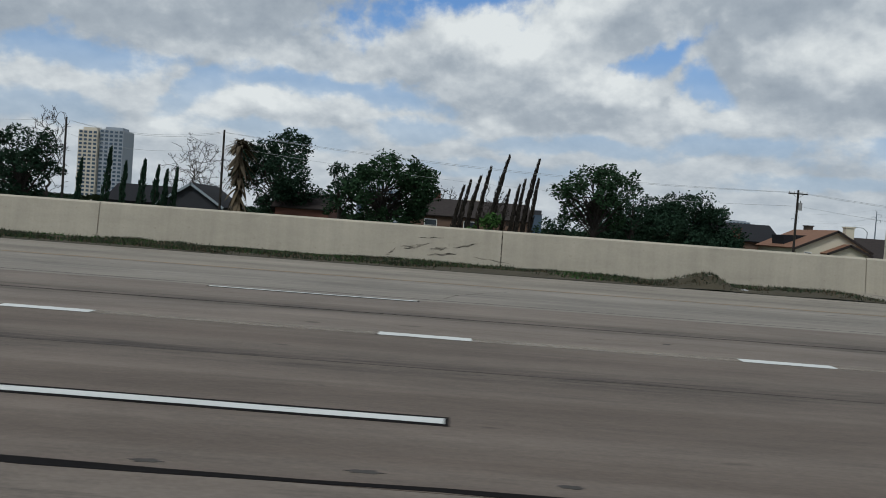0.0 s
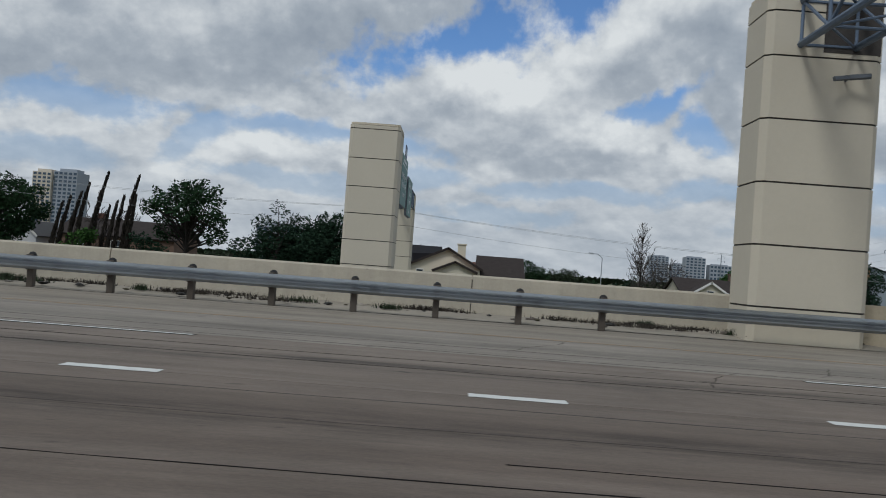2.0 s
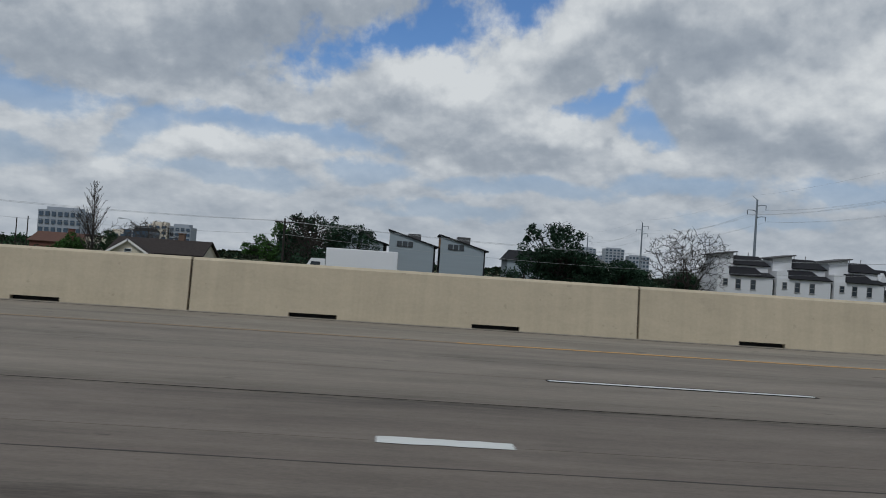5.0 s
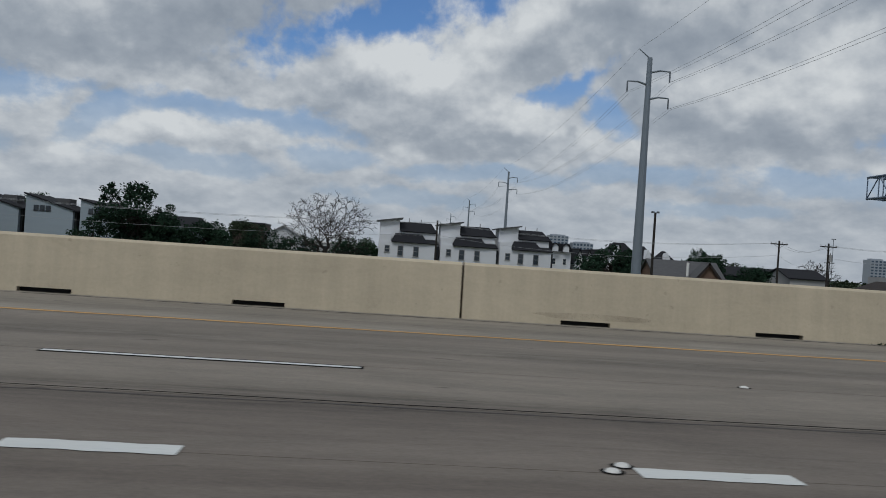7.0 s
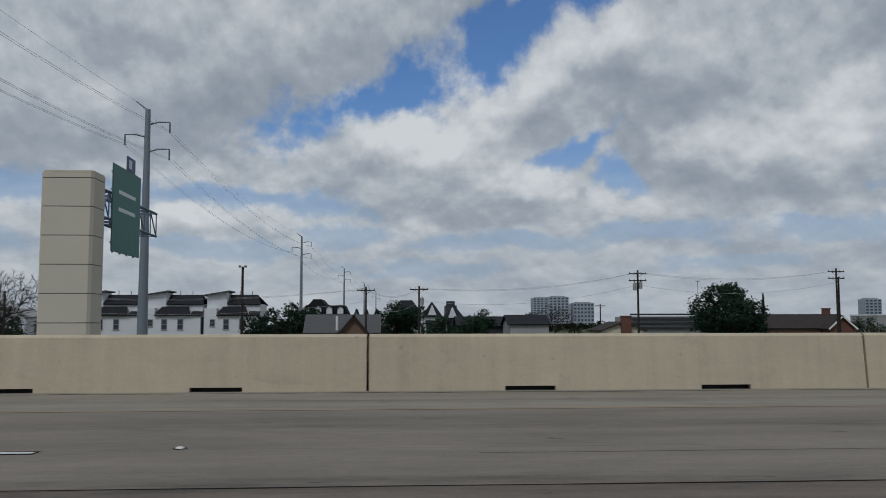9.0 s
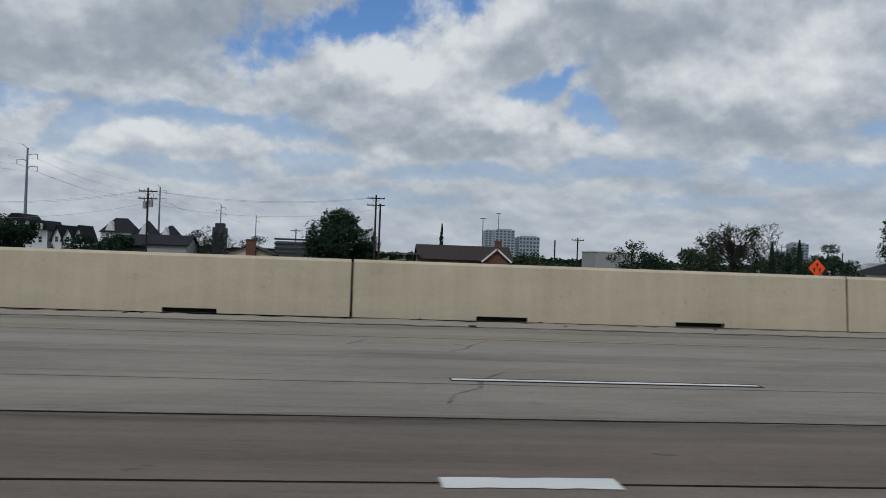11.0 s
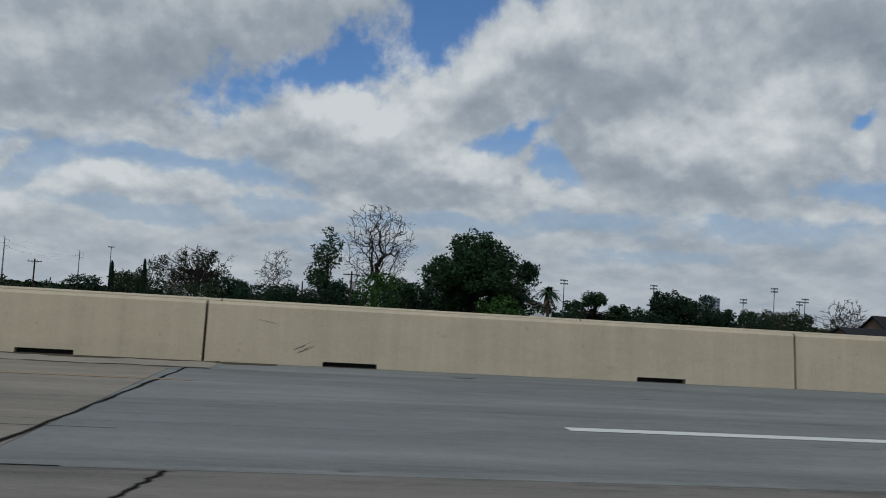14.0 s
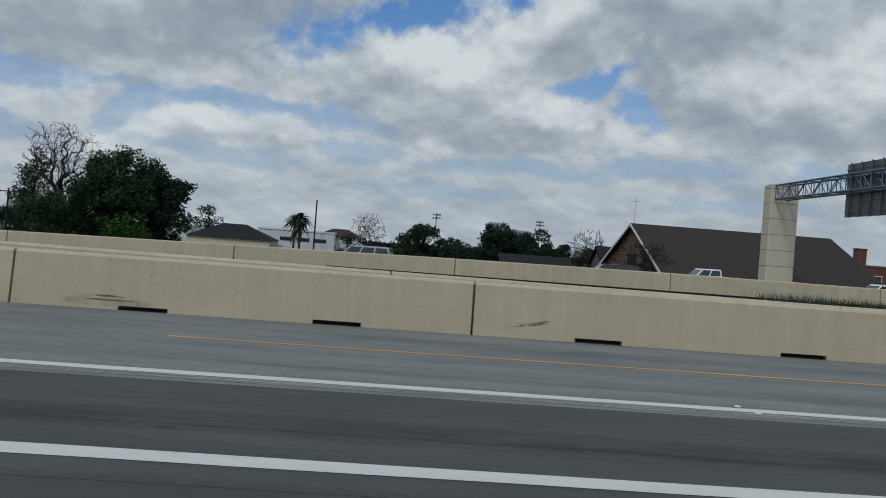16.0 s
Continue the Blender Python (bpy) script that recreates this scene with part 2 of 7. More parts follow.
def smear_mat(name, base, most, stretch):
    """A thin smear that lets the surface under it show through."""
    m = bpy.data.materials.new(name)
    m.use_nodes = True
    g = Nodes(m.node_tree)
    pos = g.add("ShaderNodeNewGeometry").outputs["Position"]
    n = g.noise(g.vmath("MULTIPLY", pos, stretch), 1.0, 5.0, 0.7, 0.5)
    fac = g.math("MULTIPLY", g.smooth(n, 0.34, 0.62), most)
    dark = g.add("ShaderNodeBsdfDiffuse", {"Color": (*base, 1), "Roughness": 0.9}).outputs[0]
    clear = g.add("ShaderNodeBsdfTransparent").outputs[0]
    mx = g.add("ShaderNodeMixShader", {0: fac})
    g.tree.links.new(clear, mx.inputs[1])
    g.tree.links.new(dark, mx.inputs[2])
    g.tree.links.new(mx.outputs[0], g.add("ShaderNodeOutputMaterial").inputs[0])
    return m


def face_mat(name, base):
    """Cast concrete with run-off streaks, form bands, blotches and pits."""
    m = bpy.data.materials.new(name)
    m.use_nodes = True
    g = Nodes(m.node_tree)
    pos = g.add("ShaderNodeNewGeometry").outputs["Position"]
    runs = g.noise(g.vmath("MULTIPLY", pos, (2.6, 1.0, 0.16)), 1.0, 5.0, 0.65)
    bands = g.noise(g.vmath("MULTIPLY", pos, (0.22, 0.3, 0.05)), 1.0, 3.0, 0.6)
    blot = g.noise(g.vmath("MULTIPLY", pos, (0.8, 1.0, 2.2)), 1.0, 6.0, 0.68, 0.5)
    grain = g.noise(pos, 16.0, 5.0, 0.7)
    pits = g.smooth(g.noise(pos, 6.5, 2.0, 0.5), 0.70, 0.76)
    grime = g.smooth(g.noise(g.vmath("MULTIPLY", pos, (0.55, 1.0, 1.3)), 1.0, 6.0, 0.72, 0.6), 0.58, 0.78)
    k = g.math("ADD", 1.0, g.math("MULTIPLY", g.math("SUBTRACT", runs, 0.5), 0.44))
    for n_, amt in ((bands, 0.30), (blot, 0.34), (grain, 0.26)):
        k = g.math("ADD", k, g.math("MULTIPLY", g.math("SUBTRACT", n_, 0.5), amt))
    k = g.math("SUBTRACT", k, g.math("MULTIPLY", pits, 0.16))
    sc = g.add("ShaderNodeVectorMath", {0: (*base,)}, operation="SCALE")
    g.tree.links.new(k, sc.inputs["Scale"])
    col = g.mix(g.math("MULTIPLY", grime, 0.30), sc.outputs[0], (0.21, 0.185, 0.145))
    b = g.add("ShaderNodeBsdfPrincipled", {"Base Color": col, "Roughness": 0.9, "Specular IOR Level": 0.2})
    bn = g.add("ShaderNodeBump", {"Height": grain, "Strength": 0.15, "Distance": 0.01})
    g.tree.links.new(bn.outputs[0], b.inputs["Normal"])
    g.tree.links.new(b.outputs[0], g.add("ShaderNodeOutputMaterial").inputs[0])
    return m


def glass_mat(name, base, rough=0.08):
    m = bpy.data.materials.new(name)
    m.use_nodes = True
    b = m.node_tree.nodes["Principled BSDF"]
    b.inputs["Base Color"].default_value = (*base, 1)
    b.inputs["Roughness"].default_value = rough
    b.inputs["Specular IOR Level"].default_value = 0.6
    return m


M_LANE = road_mat("lane_concrete", (0.142, 0.115, 0.094), (0.190, 0.160, 0.133), 0.55)
M_LANE_DARK = road_mat("dark_lane_concrete", (0.124, 0.103, 0.086), (0.166, 0.142, 0.119), 0.55)
M_LANE_PALE = road_mat("pale_lane_concrete", (0.192, 0.171, 0.145), (0.245, 0.220, 0.188), 0.40, 0.16)
M_LANE_GREY = road_mat("grey_lane_concrete", (0.138, 0.126, 0.112), (0.182, 0.168, 0.150), 0.45)
M_LANE_BROWN = road_mat("brown_lane_concrete", (0.110, 0.086, 0.069), (0.154, 0.126, 0.104), 0.60)
M_LANE_LIGHT = road_mat("light_lane_concrete", (0.163, 0.140, 0.115), (0.208, 0.181, 0.150), 0.40, 0.16)
M_SHOULDER = road_mat("shoulder_concrete", (0.203, 0.177, 0.143), (0.248, 0.221, 0.182), 0.35, 0.12)
M_SHOULDER_GREY = road_mat("grey_shoulder", (0.150, 0.158, 0.158), (0.200, 0.208, 0.205), 0.40, 0.14)
M_ASPHALT = road_mat("asphalt", (0.052, 0.055, 0.055), (0.074, 0.076, 0.074), 0.55, 0.2)
M_SEAL = mat("joint_sealant", (0.011, 0.010, 0.010), 0.95, 0.4, 2.0, 20, spec=0.05)
M_CRACK = mat("crack_filler", (0.055, 0.050, 0.046), 0.9, 0.4, 3.0, 20)
M_PAINT = mat("white_road_paint", (0.58, 0.59, 0.57), 0.6, 0.10, 1.5, 14, spots=0.35, stretch=(0.5, 3, 1))
M_PAINT_WORN = mat("worn_white_paint", (0.31, 0.305, 0.29), 0.8, 0.25, 1.5, 14, stretch=(0.4, 3, 1))
M_YELLOW = mat("yellow_road_paint", (0.50, 0.29, 0.10), 0.75, 0.28, 0.5, 9, stretch=(0.4, 4, 1))
M_YELLOW_WORN = mat("faded_yellow_paint", (0.275, 0.205, 0.135), 0.8, 0.25, 0.4, 9, stretch=(0.4, 4, 1))
M_BLACKPAINT = mat("black_road_paint", (0.012, 0.013, 0.019), 0.95, 0.25, 2.0, 12, spec=0.05)
M_BLUEPAINT = mat("blue_road_paint", (0.030, 0.085, 0.26), 0.6, 0.18, 1.5, 12)
M_REDPAINT = mat("red_road_paint", (0.29, 0.045, 0.045), 0.6, 0.18, 1.5, 12)
M_MARKER = mat("marker_ceramic", (0.62, 0.61, 0.58), 0.35, 0.1, 4, 20)
M_SHIELD = mat("shield_paint", (0.43, 0.45, 0.43), 0.7, 0.16, 0.9, 14, spots=0.35, stretch=(0.5, 3, 1))
M_SCUFF = smear_mat("rubber_smear", (0.05, 0.047, 0.042), 0.75, (3.0, 3.0, 22.0))
M_SCUFF_PALE = smear_mat("scraped_concrete", (0.20, 0.185, 0.155), 0.85, (5.0, 5.0, 12.0))
M_HAIRLINE = smear_mat("hairline_crack", (0.06, 0.055, 0.048), 0.19, (4.0, 4.0, 1.0))
M_DAMP = smear_mat("damp_stain", (0.22, 0.185, 0.14), 0.20, (1.6, 1.6, 1.1))
M_STAIN = smear_mat("oil_stain", (0.028, 0.025, 0.022), 0.8, (1.6, 7.0, 1.0))
M_RUBBER = mat("tyre_mark", (0.030, 0.029, 0.027), 0.8, 0.4, 3, 15)
M_BARRIER = face_mat("barrier_concrete", (0.465, 0.402, 0.298))
M_JOINT = mat("joint_filler", (0.085, 0.072, 0.055), 0.9, 0.35, 1.2, 12)
M_BARRIER_GREY = face_mat("weathered_barrier_concrete", (0.405, 0.368, 0.298))
M_BARRIER_TOP = mat("barrier_cap", (0.56, 0.50, 0.39), 0.88, 0.08, 0.5, 11)
M_COLUMN = mat("column_concrete", (0.545, 0.498, 0.402), 0.88, 0.06, 0.4, 10, bump=0.08)
M_DIRT = mat("dirt", (0.058, 0.050, 0.033), 0.95, 0.3, 0.9, 8, bump=0.5, spots=0.4)
M_GRAVEL = mat("dusty_strip", (0.26, 0.235, 0.195), 0.95, 0.22, 0.9, 10, bump=0.3, spots=0.55)
M_GRASSGROUND = mat("ground_grass", (0.055, 0.07, 0.03), 0.95, 0.35, 0.05, 2.0, tint=(0.11, 0.10, 0.055))
M_GALV = mat("galvanised_steel", (0.50, 0.53, 0.56), 0.30, 0.22, 0.9, 14, metal=0.92, stretch=(0.6, 1, 6))
M_GALV_DARK = mat("weathered_steel", (0.15, 0.165, 0.185), 0.5, 0.2, 1.2, 14, metal=0.6)
M_POST = mat("weathered_wood_post", (0.085, 0.072, 0.060), 0.9, 0.3, 2.5, 18)
M_POLE = mat("creosote_pole", (0.028, 0.024, 0.021), 0.9, 0.3, 1.5, 12)
M_MAST = mat("mast_steel", (0.20, 0.23, 0.26), 0.5, 0.08, 0.5, 8, metal=0.4)
M_WIRE = mat("wire", (0.33, 0.34, 0.35), 0.6, 0.1)
M_TRUSS = mat("truss_steel", (0.13, 0.17, 0.23), 0.5, 0.15, 1, 9, metal=0.5)
M_SIGNBACK = mat("sign_back", (0.12, 0.13, 0.145), 0.5, 0.12, 1, 9, metal=0.5)
M_SIGNGREEN = mat("sign_green", (0.008, 0.125, 0.105), 0.45, 0.06, 0.6, 9)
M_SIGNWHITE = mat("sign_white", (0.62, 0.65, 0.66), 0.45, 0.03)
M_SIGNBLUE = mat("sign_blue", (0.02, 0.06, 0.20), 0.45, 0.05)
M_ORANGE = mat("orange_sign", (0.95, 0.10, 0.012), 0.45, 0.06, 3, 20)
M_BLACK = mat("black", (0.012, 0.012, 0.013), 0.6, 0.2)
M_LEAF = mat("leaves", (0.028, 0.056, 0.028), 0.95, 0.30, 0.35, 3.0, island=0.7, spec=0.04)
M_LEAF_LIGHT = mat("spring_leaves", (0.042, 0.090, 0.026), 0.95, 0.30, 0.35, 3.0, island=0.7, spec=0.04)
M_LEAF_DARK = mat("dark_leaves", (0.022, 0.043, 0.027), 0.95, 0.30, 0.35, 3.0, island=0.7, spec=0.03)
M_LEAF_OLIVE = mat("olive_leaves", (0.038, 0.052, 0.032), 0.95, 0.30, 0.35, 3.0, island=0.7, spec=0.03)
M_LEAF_DEAD = mat("dry_fronds", (0.095, 0.073, 0.046), 0.9, 0.3, 0.8, 5.0, island=0.7)
M_LEAF_BROWN = mat("browned_cypress", (0.036, 0.030, 0.024), 0.9, 0.3, 0.8, 5.0, island=0.8)
M_BARK = mat("bark", (0.028, 0.024, 0.021), 0.95, 0.3, 1.2, 9, bump=0.3)
M_BARK_PALE = mat("pale_bark", (0.055, 0.048, 0.043), 0.95, 0.25, 1.2, 9)
M_WALL_WHITE = mat("white_siding", (0.62, 0.63, 0.65), 0.75, 0.05, 0.3, 5, stretch=(0.3, 0.3, 4))
M_WALL_CREAM = mat("cream_stucco", (0.60, 0.55, 0.44), 0.85, 0.07, 0.4, 6)
M_WALL_BLUE = mat("blue_grey_siding", (0.28, 0.325, 0.36), 0.75, 0.06, 0.3, 5, stretch=(0.3, 0.3, 6))
M_WALL_DARK = mat("dark_siding", (0.035, 0.037, 0.042), 0.7, 0.15, 0.4, 6)
M_WALL_OCHRE = mat("ochre_panel", (0.26, 0.15, 0.075), 0.8, 0.1, 0.4, 6)
M_WALL_GREY = mat("grey_block", (0.30, 0.30, 0.30), 0.85, 0.1, 0.3, 5)
M_BRICK_RED = mat("red_brick", (0.135, 0.062, 0.047), 0.9, 0.22, 0.6, 9, stretch=(1, 1, 4))
M_BRICK_TAN = mat("tan_brick", (0.150, 0.098, 0.072), 0.9, 0.25, 0.6, 9, stretch=(1, 1, 4))
M_ROOF_RED = mat("dull_red_roof", (0.105, 0.055, 0.042), 0.9, 0.22, 0.6, 7, stretch=(2, 4, 4))
M_BRICK_DARK = mat("dark_brick", (0.062, 0.048, 0.038), 0.9, 0.2, 0.6, 9, stretch=(1, 1, 4))
M_ROOF_TILE = mat("clay_tile_roof", (0.20, 0.105, 0.065), 0.85, 0.22, 0.8, 7, stretch=(5, 1, 1))
M_ROOF_BROWN = mat("brown_shingle_roof", (0.034, 0.027, 0.025), 0.92, 0.45, 0.9, 5, stretch=(2, 4, 4))
M_ROOF_DARK = mat("charcoal_shingle_roof", (0.014, 0.0145, 0.018), 0.95, 0.2, 0.6, 7, stretch=(2, 4, 4))
M_ROOF_GREY = mat("grey_shingle_roof", (0.085, 0.085, 0.088), 0.9, 0.2, 0.6, 7, stretch=(2, 4, 4))
M_TRIM = mat("white_trim", (0.70, 0.69, 0.66), 0.7, 0.06)
M_GLASS = glass_mat("window_glass", (0.035, 0.045, 0.055))
M_GLASS_BLUE = glass_mat("tower_glass", (0.055, 0.085, 0.125), 0.2)
M_TOWER_CREAM = mat("tower_cream", (0.55, 0.50, 0.42), 0.8, 0.04, 0.05, 1)
M_TOWER_GREY = mat("tower_grey", (0.30, 0.33, 0.37), 0.8, 0.05, 0.05, 1)
M_CAR_WHITE = mat("white_car_paint", (0.72, 0.73, 0.74), 0.25, 0.02, spec=0.6)
M_CAR_SILVER = mat("silver_car_paint", (0.42, 0.44, 0.47), 0.25, 0.02, metal=0.5)
M_CAR_BLACK = mat("black_car_paint", (0.02, 0.02, 0.022), 0.25, 0.02, spec=0.6)
M_TYRE = mat("tyre_rubber", (0.02, 0.02, 0.02), 0.85, 0.1)

# ---- mesh helpers ----


def linked(name, me, material, parent=None, label=""):
    if material:
        me.materials.append(material)
    ob = new(name, me)
    if parent:
        ob.parent = parent
    if label:
        ob["label"] = label
    return ob


def part(name, bm, material, parent=None, label=""):
    """A bmesh as one mesh object under a thing or a part."""
    me = bpy.data.meshes.new(name)
    bm.to_mesh(me)
    bm.free()
    return linked(name, me, material, parent, label)


def soup(name, verts, faces, material, parent=None, label=""):
    me = bpy.data.meshes.new(name)
    me.from_pydata(verts, [], faces)
    return linked(name, me, material, parent, label)


def thing(name, label, category, at=(0, 0, 0), group="", kind="", turn=0.0):
    ob = new(name)
    ob.empty_display_size = 0.3
    ob.matrix_basis = pose(*at, 0, 0, turn)
    return tagged(ob, label, category, group, kind)


def box(bm, x0, x1, y0, y1, z0, z1, bev=0.0):
    r = bmesh.ops.create_cube(bm, size=1.0, matrix=Matrix.Translation(((x0 + x1) / 2, (y0 + y1) / 2, (z0 + z1) / 2)) @ Matrix.Diagonal((abs(x1 - x0), abs(y1 - y0), abs(z1 - z0), 1)))
    if bev:
        es = list({e for v in r["verts"] for e in v.link_edges})
        bmesh.ops.bevel(bm, geom=es, offset=bev, segments=1, affect="EDGES")
    return bm


def boxed(*a, **k):
    return box(bmesh.new(), *a, **k)


def rod(bm, p, q, r0, r1=None, n=6):
    """A tapered rod from p to q."""
    r1 = r0 if r1 is None else r1
    p, q = Vector(p), Vector(q)
    d = q - p
    m = Matrix.Translation((p + q) / 2) @ d.to_track_quat("Z", "Y").to_matrix().to_4x4()
    bmesh.ops.create_cone(bm, cap_ends=True, segments=n, radius1=r0, radius2=max(r1, 1e-4), depth=d.length, matrix=m)
    return bm


def rodded(*a, **k):
    return rod(bmesh.new(), *a, **k)


def prism(bm, ring, axis, lo, hi):
    """A closed ring of 2D points pushed from lo to hi along an axis: the ring holds the two other coordinates in order."""
    def put(u, v, w):
        return {"x": (w, u, v), "y": (u, w, v), "z": (u, v, w)}[axis]
    a_ = [bm.verts.new(put(u, v, lo)) for u, v in ring]
    b_ = [bm.verts.new(put(u, v, hi)) for u, v in ring]
    n = len(ring)
    bm.faces.new(a_)
    bm.faces.new(list(reversed(b_)))
    for i in range(n):
        bm.faces.new((a_[i], b_[i], b_[(i + 1) % n], a_[(i + 1) % n]))
    bmesh.ops.recalc_face_normals(bm, faces=bm.faces[:])
    return bm


def prismed(*a_):
    return prism(bmesh.new(), *a_)


def slab(bm, corners, thick):
    """A flat board: corners in order, given thickness downwards along its normal."""
    c = [Vector(p) for p in corners]
    n = (c[1] - c[0]).cross(c[2] - c[0]).normalized()
    if n.z < 0:
        n = -n
    top = [bm.verts.new(p) for p in c]
    low = [bm.verts.new(p - n * thick) for p in c]
    bm.faces.new(top)
    bm.faces.new(list(reversed(low)))
    k = len(c)
    for i in range(k):
        bm.faces.new((top[i], low[i], low[(i + 1) % k], top[(i + 1) % k]))
    bmesh.ops.recalc_face_normals(bm, faces=bm.faces[:])
    return bm


def slabbed(*a_):
    return slab(bmesh.new(), *a_)


def between(anchors, step):
    """Starts at the anchors and evenly between them, about a step apart."""
    out = []
    for p, q in zip(anchors, anchors[1:]):
        n = max(1, round((q - p) / step))
        out += [p + (q - p) * i / n for i in range(n)]
    return out + [anchors[-1]]


# ---- ground and road ----
FAR = 4700.0
ROAD0, ROAD1 = -160.0, 640.0


def build_ground():
    xs = [-FAR, -600, -200, 0, 150, 300, 450, 600, 900, FAR]
    prof = [(-FAR, -4.2), (-60, -4.0), (-28, -0.35), (-17.0, -0.12), (55.0, -0.12), (55.25, -0.45), (66.5, -0.45), (67.2, -1.5), (72.0, -1.5), (77.0, -4.0), (400, -4.1), (FAR, -4.4)]
    verts = [(x, y, z) for x in xs for y, z in prof]
    n = len(prof)
    faces = [(i * n + j, i * n + j + 1, (i + 1) * n + j + 1, (i + 1) * n + j) for i in range(len(xs) - 1) for j in range(n - 1)]
    faces = [tuple(reversed(f)) for f in faces]
    ob = soup("ground", verts, faces, M_GRASSGROUND)
    tagged(ob, "flat grassy ground below the raised road", "ground", kind="structure")


build_ground()
road = thing("road", "multi-lane concrete road with sealed joints", "road", kind="structure")
# strips across the road: y from, y to, and the material for each stretch of x
STRETCH = [(ROAD0, 100.0), (100.0, 199.5), (199.5, 288.0), (288.0, 382.4), (382.4, 400.0), (400.0, ROAD1)]
STRIPS = [
    (-17.0, -6.6, (M_LANE, M_LANE_DARK, M_LANE_BROWN, M_LANE_BROWN, M_LANE_GREY, M_ASPHALT)),
    (-6.6, -2.9, (M_LANE, M_LANE_DARK, M_LANE_BROWN, M_LANE_BROWN, M_LANE_GREY, M_ASPHALT)),
    (-2.9, 3.25, (M_LANE, M_LANE_DARK, M_LANE_BROWN, M_LANE_BROWN, M_LANE_GREY, M_ASPHALT)),
    (3.25, 8.42, (M_LANE_BROWN, M_LANE_DARK, M_LANE_BROWN, M_LANE_BROWN, M_LANE_GREY, M_ASPHALT)),
    (8.42, 10.25, (M_LANE, M_LANE_DARK, M_LANE_BROWN, M_LANE_BROWN, M_LANE_GREY, M_ASPHALT)),
    (10.25, 12.42, (M_LANE, M_LANE_LIGHT, M_LANE_LIGHT, M_LANE_PALE, M_SHOULDER_GREY, M_ASPHALT)),
    (12.42, 16.6, (M_LANE_PALE, M_LANE_LIGHT, M_LANE_LIGHT, M_LANE_PALE, M_SHOULDER_GREY, M_SHOULDER_GREY)),
    (16.6, 20.0, (M_SHOULDER, M_SHOULDER, M_SHOULDER, M_SHOULDER, M_SHOULDER_GREY, M_SHOULDER_GREY)),
]
skew = lambda x, y: x + (0.2 - 1.25 * (19.9 - y) / 16.6 if x == 400.0 else 0.25 - 0.75 * (19.9 - y) / 16.6 if x == 199.5 else 0.0)
for y0, y1, mats in STRIPS:
    for (x0, x1), m_ in zip(STRETCH, mats):
        a0, a1 = (skew(x, y0) for x in (x0, x1))
        b0, b1 = (skew(x, y1) for x in (x0, x1))
        part("slab", prismed([(a0 + 0.006, y0 + 0.006), (a1 - 0.006, y0 + 0.006), (b1 - 0.006, y1 - 0.006), (b0 + 0.006, y1 - 0.006)], "z", -0.30, 0.0), m_, road)
part("bedding", boxed(ROAD0, ROAD1, -16.9, 19.9, -0.34, -0.012), M_SEAL, road)
# the wider edge beside the guardrail
part("shoulder_edge", boxed(ROAD0, 64.0, 20.006, 20.75, -0.30, 0.002), M_SHOULDER, road)
opposite = thing("opposite_road", "far carriageway of dark asphalt behind the barrier", "road", kind="structure")
part("slab", boxed(ROAD0, ROAD1, 24.6, 54.4, -0.30, -0.004), M_ASPHALT, opposite)
part("slab", boxed(ROAD0, ROAD1, 55.3, 66.3, -0.60, -0.30), M_ASPHALT, opposite)


def ribbon(pts, width, z, wob=0.35, seed=1, bits=1):
    """A flat strip along points in the plane, with uneven edges, a few millimetres thick."""
    rnd = random.Random(seed)
    bm = bmesh.new()
    fine = []
    for (xa, ya), (xb, yb) in zip(pts, pts[1:]):
        for i in range(bits):
            f = i / bits
            fine.append((xa + (xb - xa) * f, ya + (yb - ya) * f))
    fine.append(pts[-1])
    last = None
    for i, (x, y) in enumerate(fine):
        j = min(i + 1, len(fine) - 1)
        k = max(i - 1, 0)
        d = Vector((fine[j][0] - fine[k][0], fine[j][1] - fine[k][1])).normalized()
        nrm = Vector((-d.y, d.x))
        w0 = width / 2 * (1 + wob * (rnd.random() - 0.5) * 2)
        w1 = width / 2 * (1 + wob * (rnd.random() - 0.5) * 2)
        a_ = bm.verts.new((x + nrm.x * w0, y + nrm.y * w0, z))
        b_ = bm.verts.new((x - nrm.x * w1, y - nrm.y * w1, z))
        if last:
            bm.faces.new((last[0], last[1], b_, a_))
        last = (a_, b_)
    bmesh.ops.recalc_face_normals(bm, faces=bm.faces[:])
    for f in bm.faces:
        if f.normal.z < 0:
            f.normal_flip()
    r = bmesh.ops.extrude_face_region(bm, geom=bm.faces[:])
    for v in r["geom"]:
        if isinstance(v, bmesh.types.BMVert):
            v.co.z += 0.0015
    return bm


def wavy(x0, x1, y, amp, seed, n=60):
    return [(x0 + (x1 - x0) * i / n, y + amp * (noise.noise((i * 0.37, seed * 3.1, 0.0)))) for i in range(n + 1)]


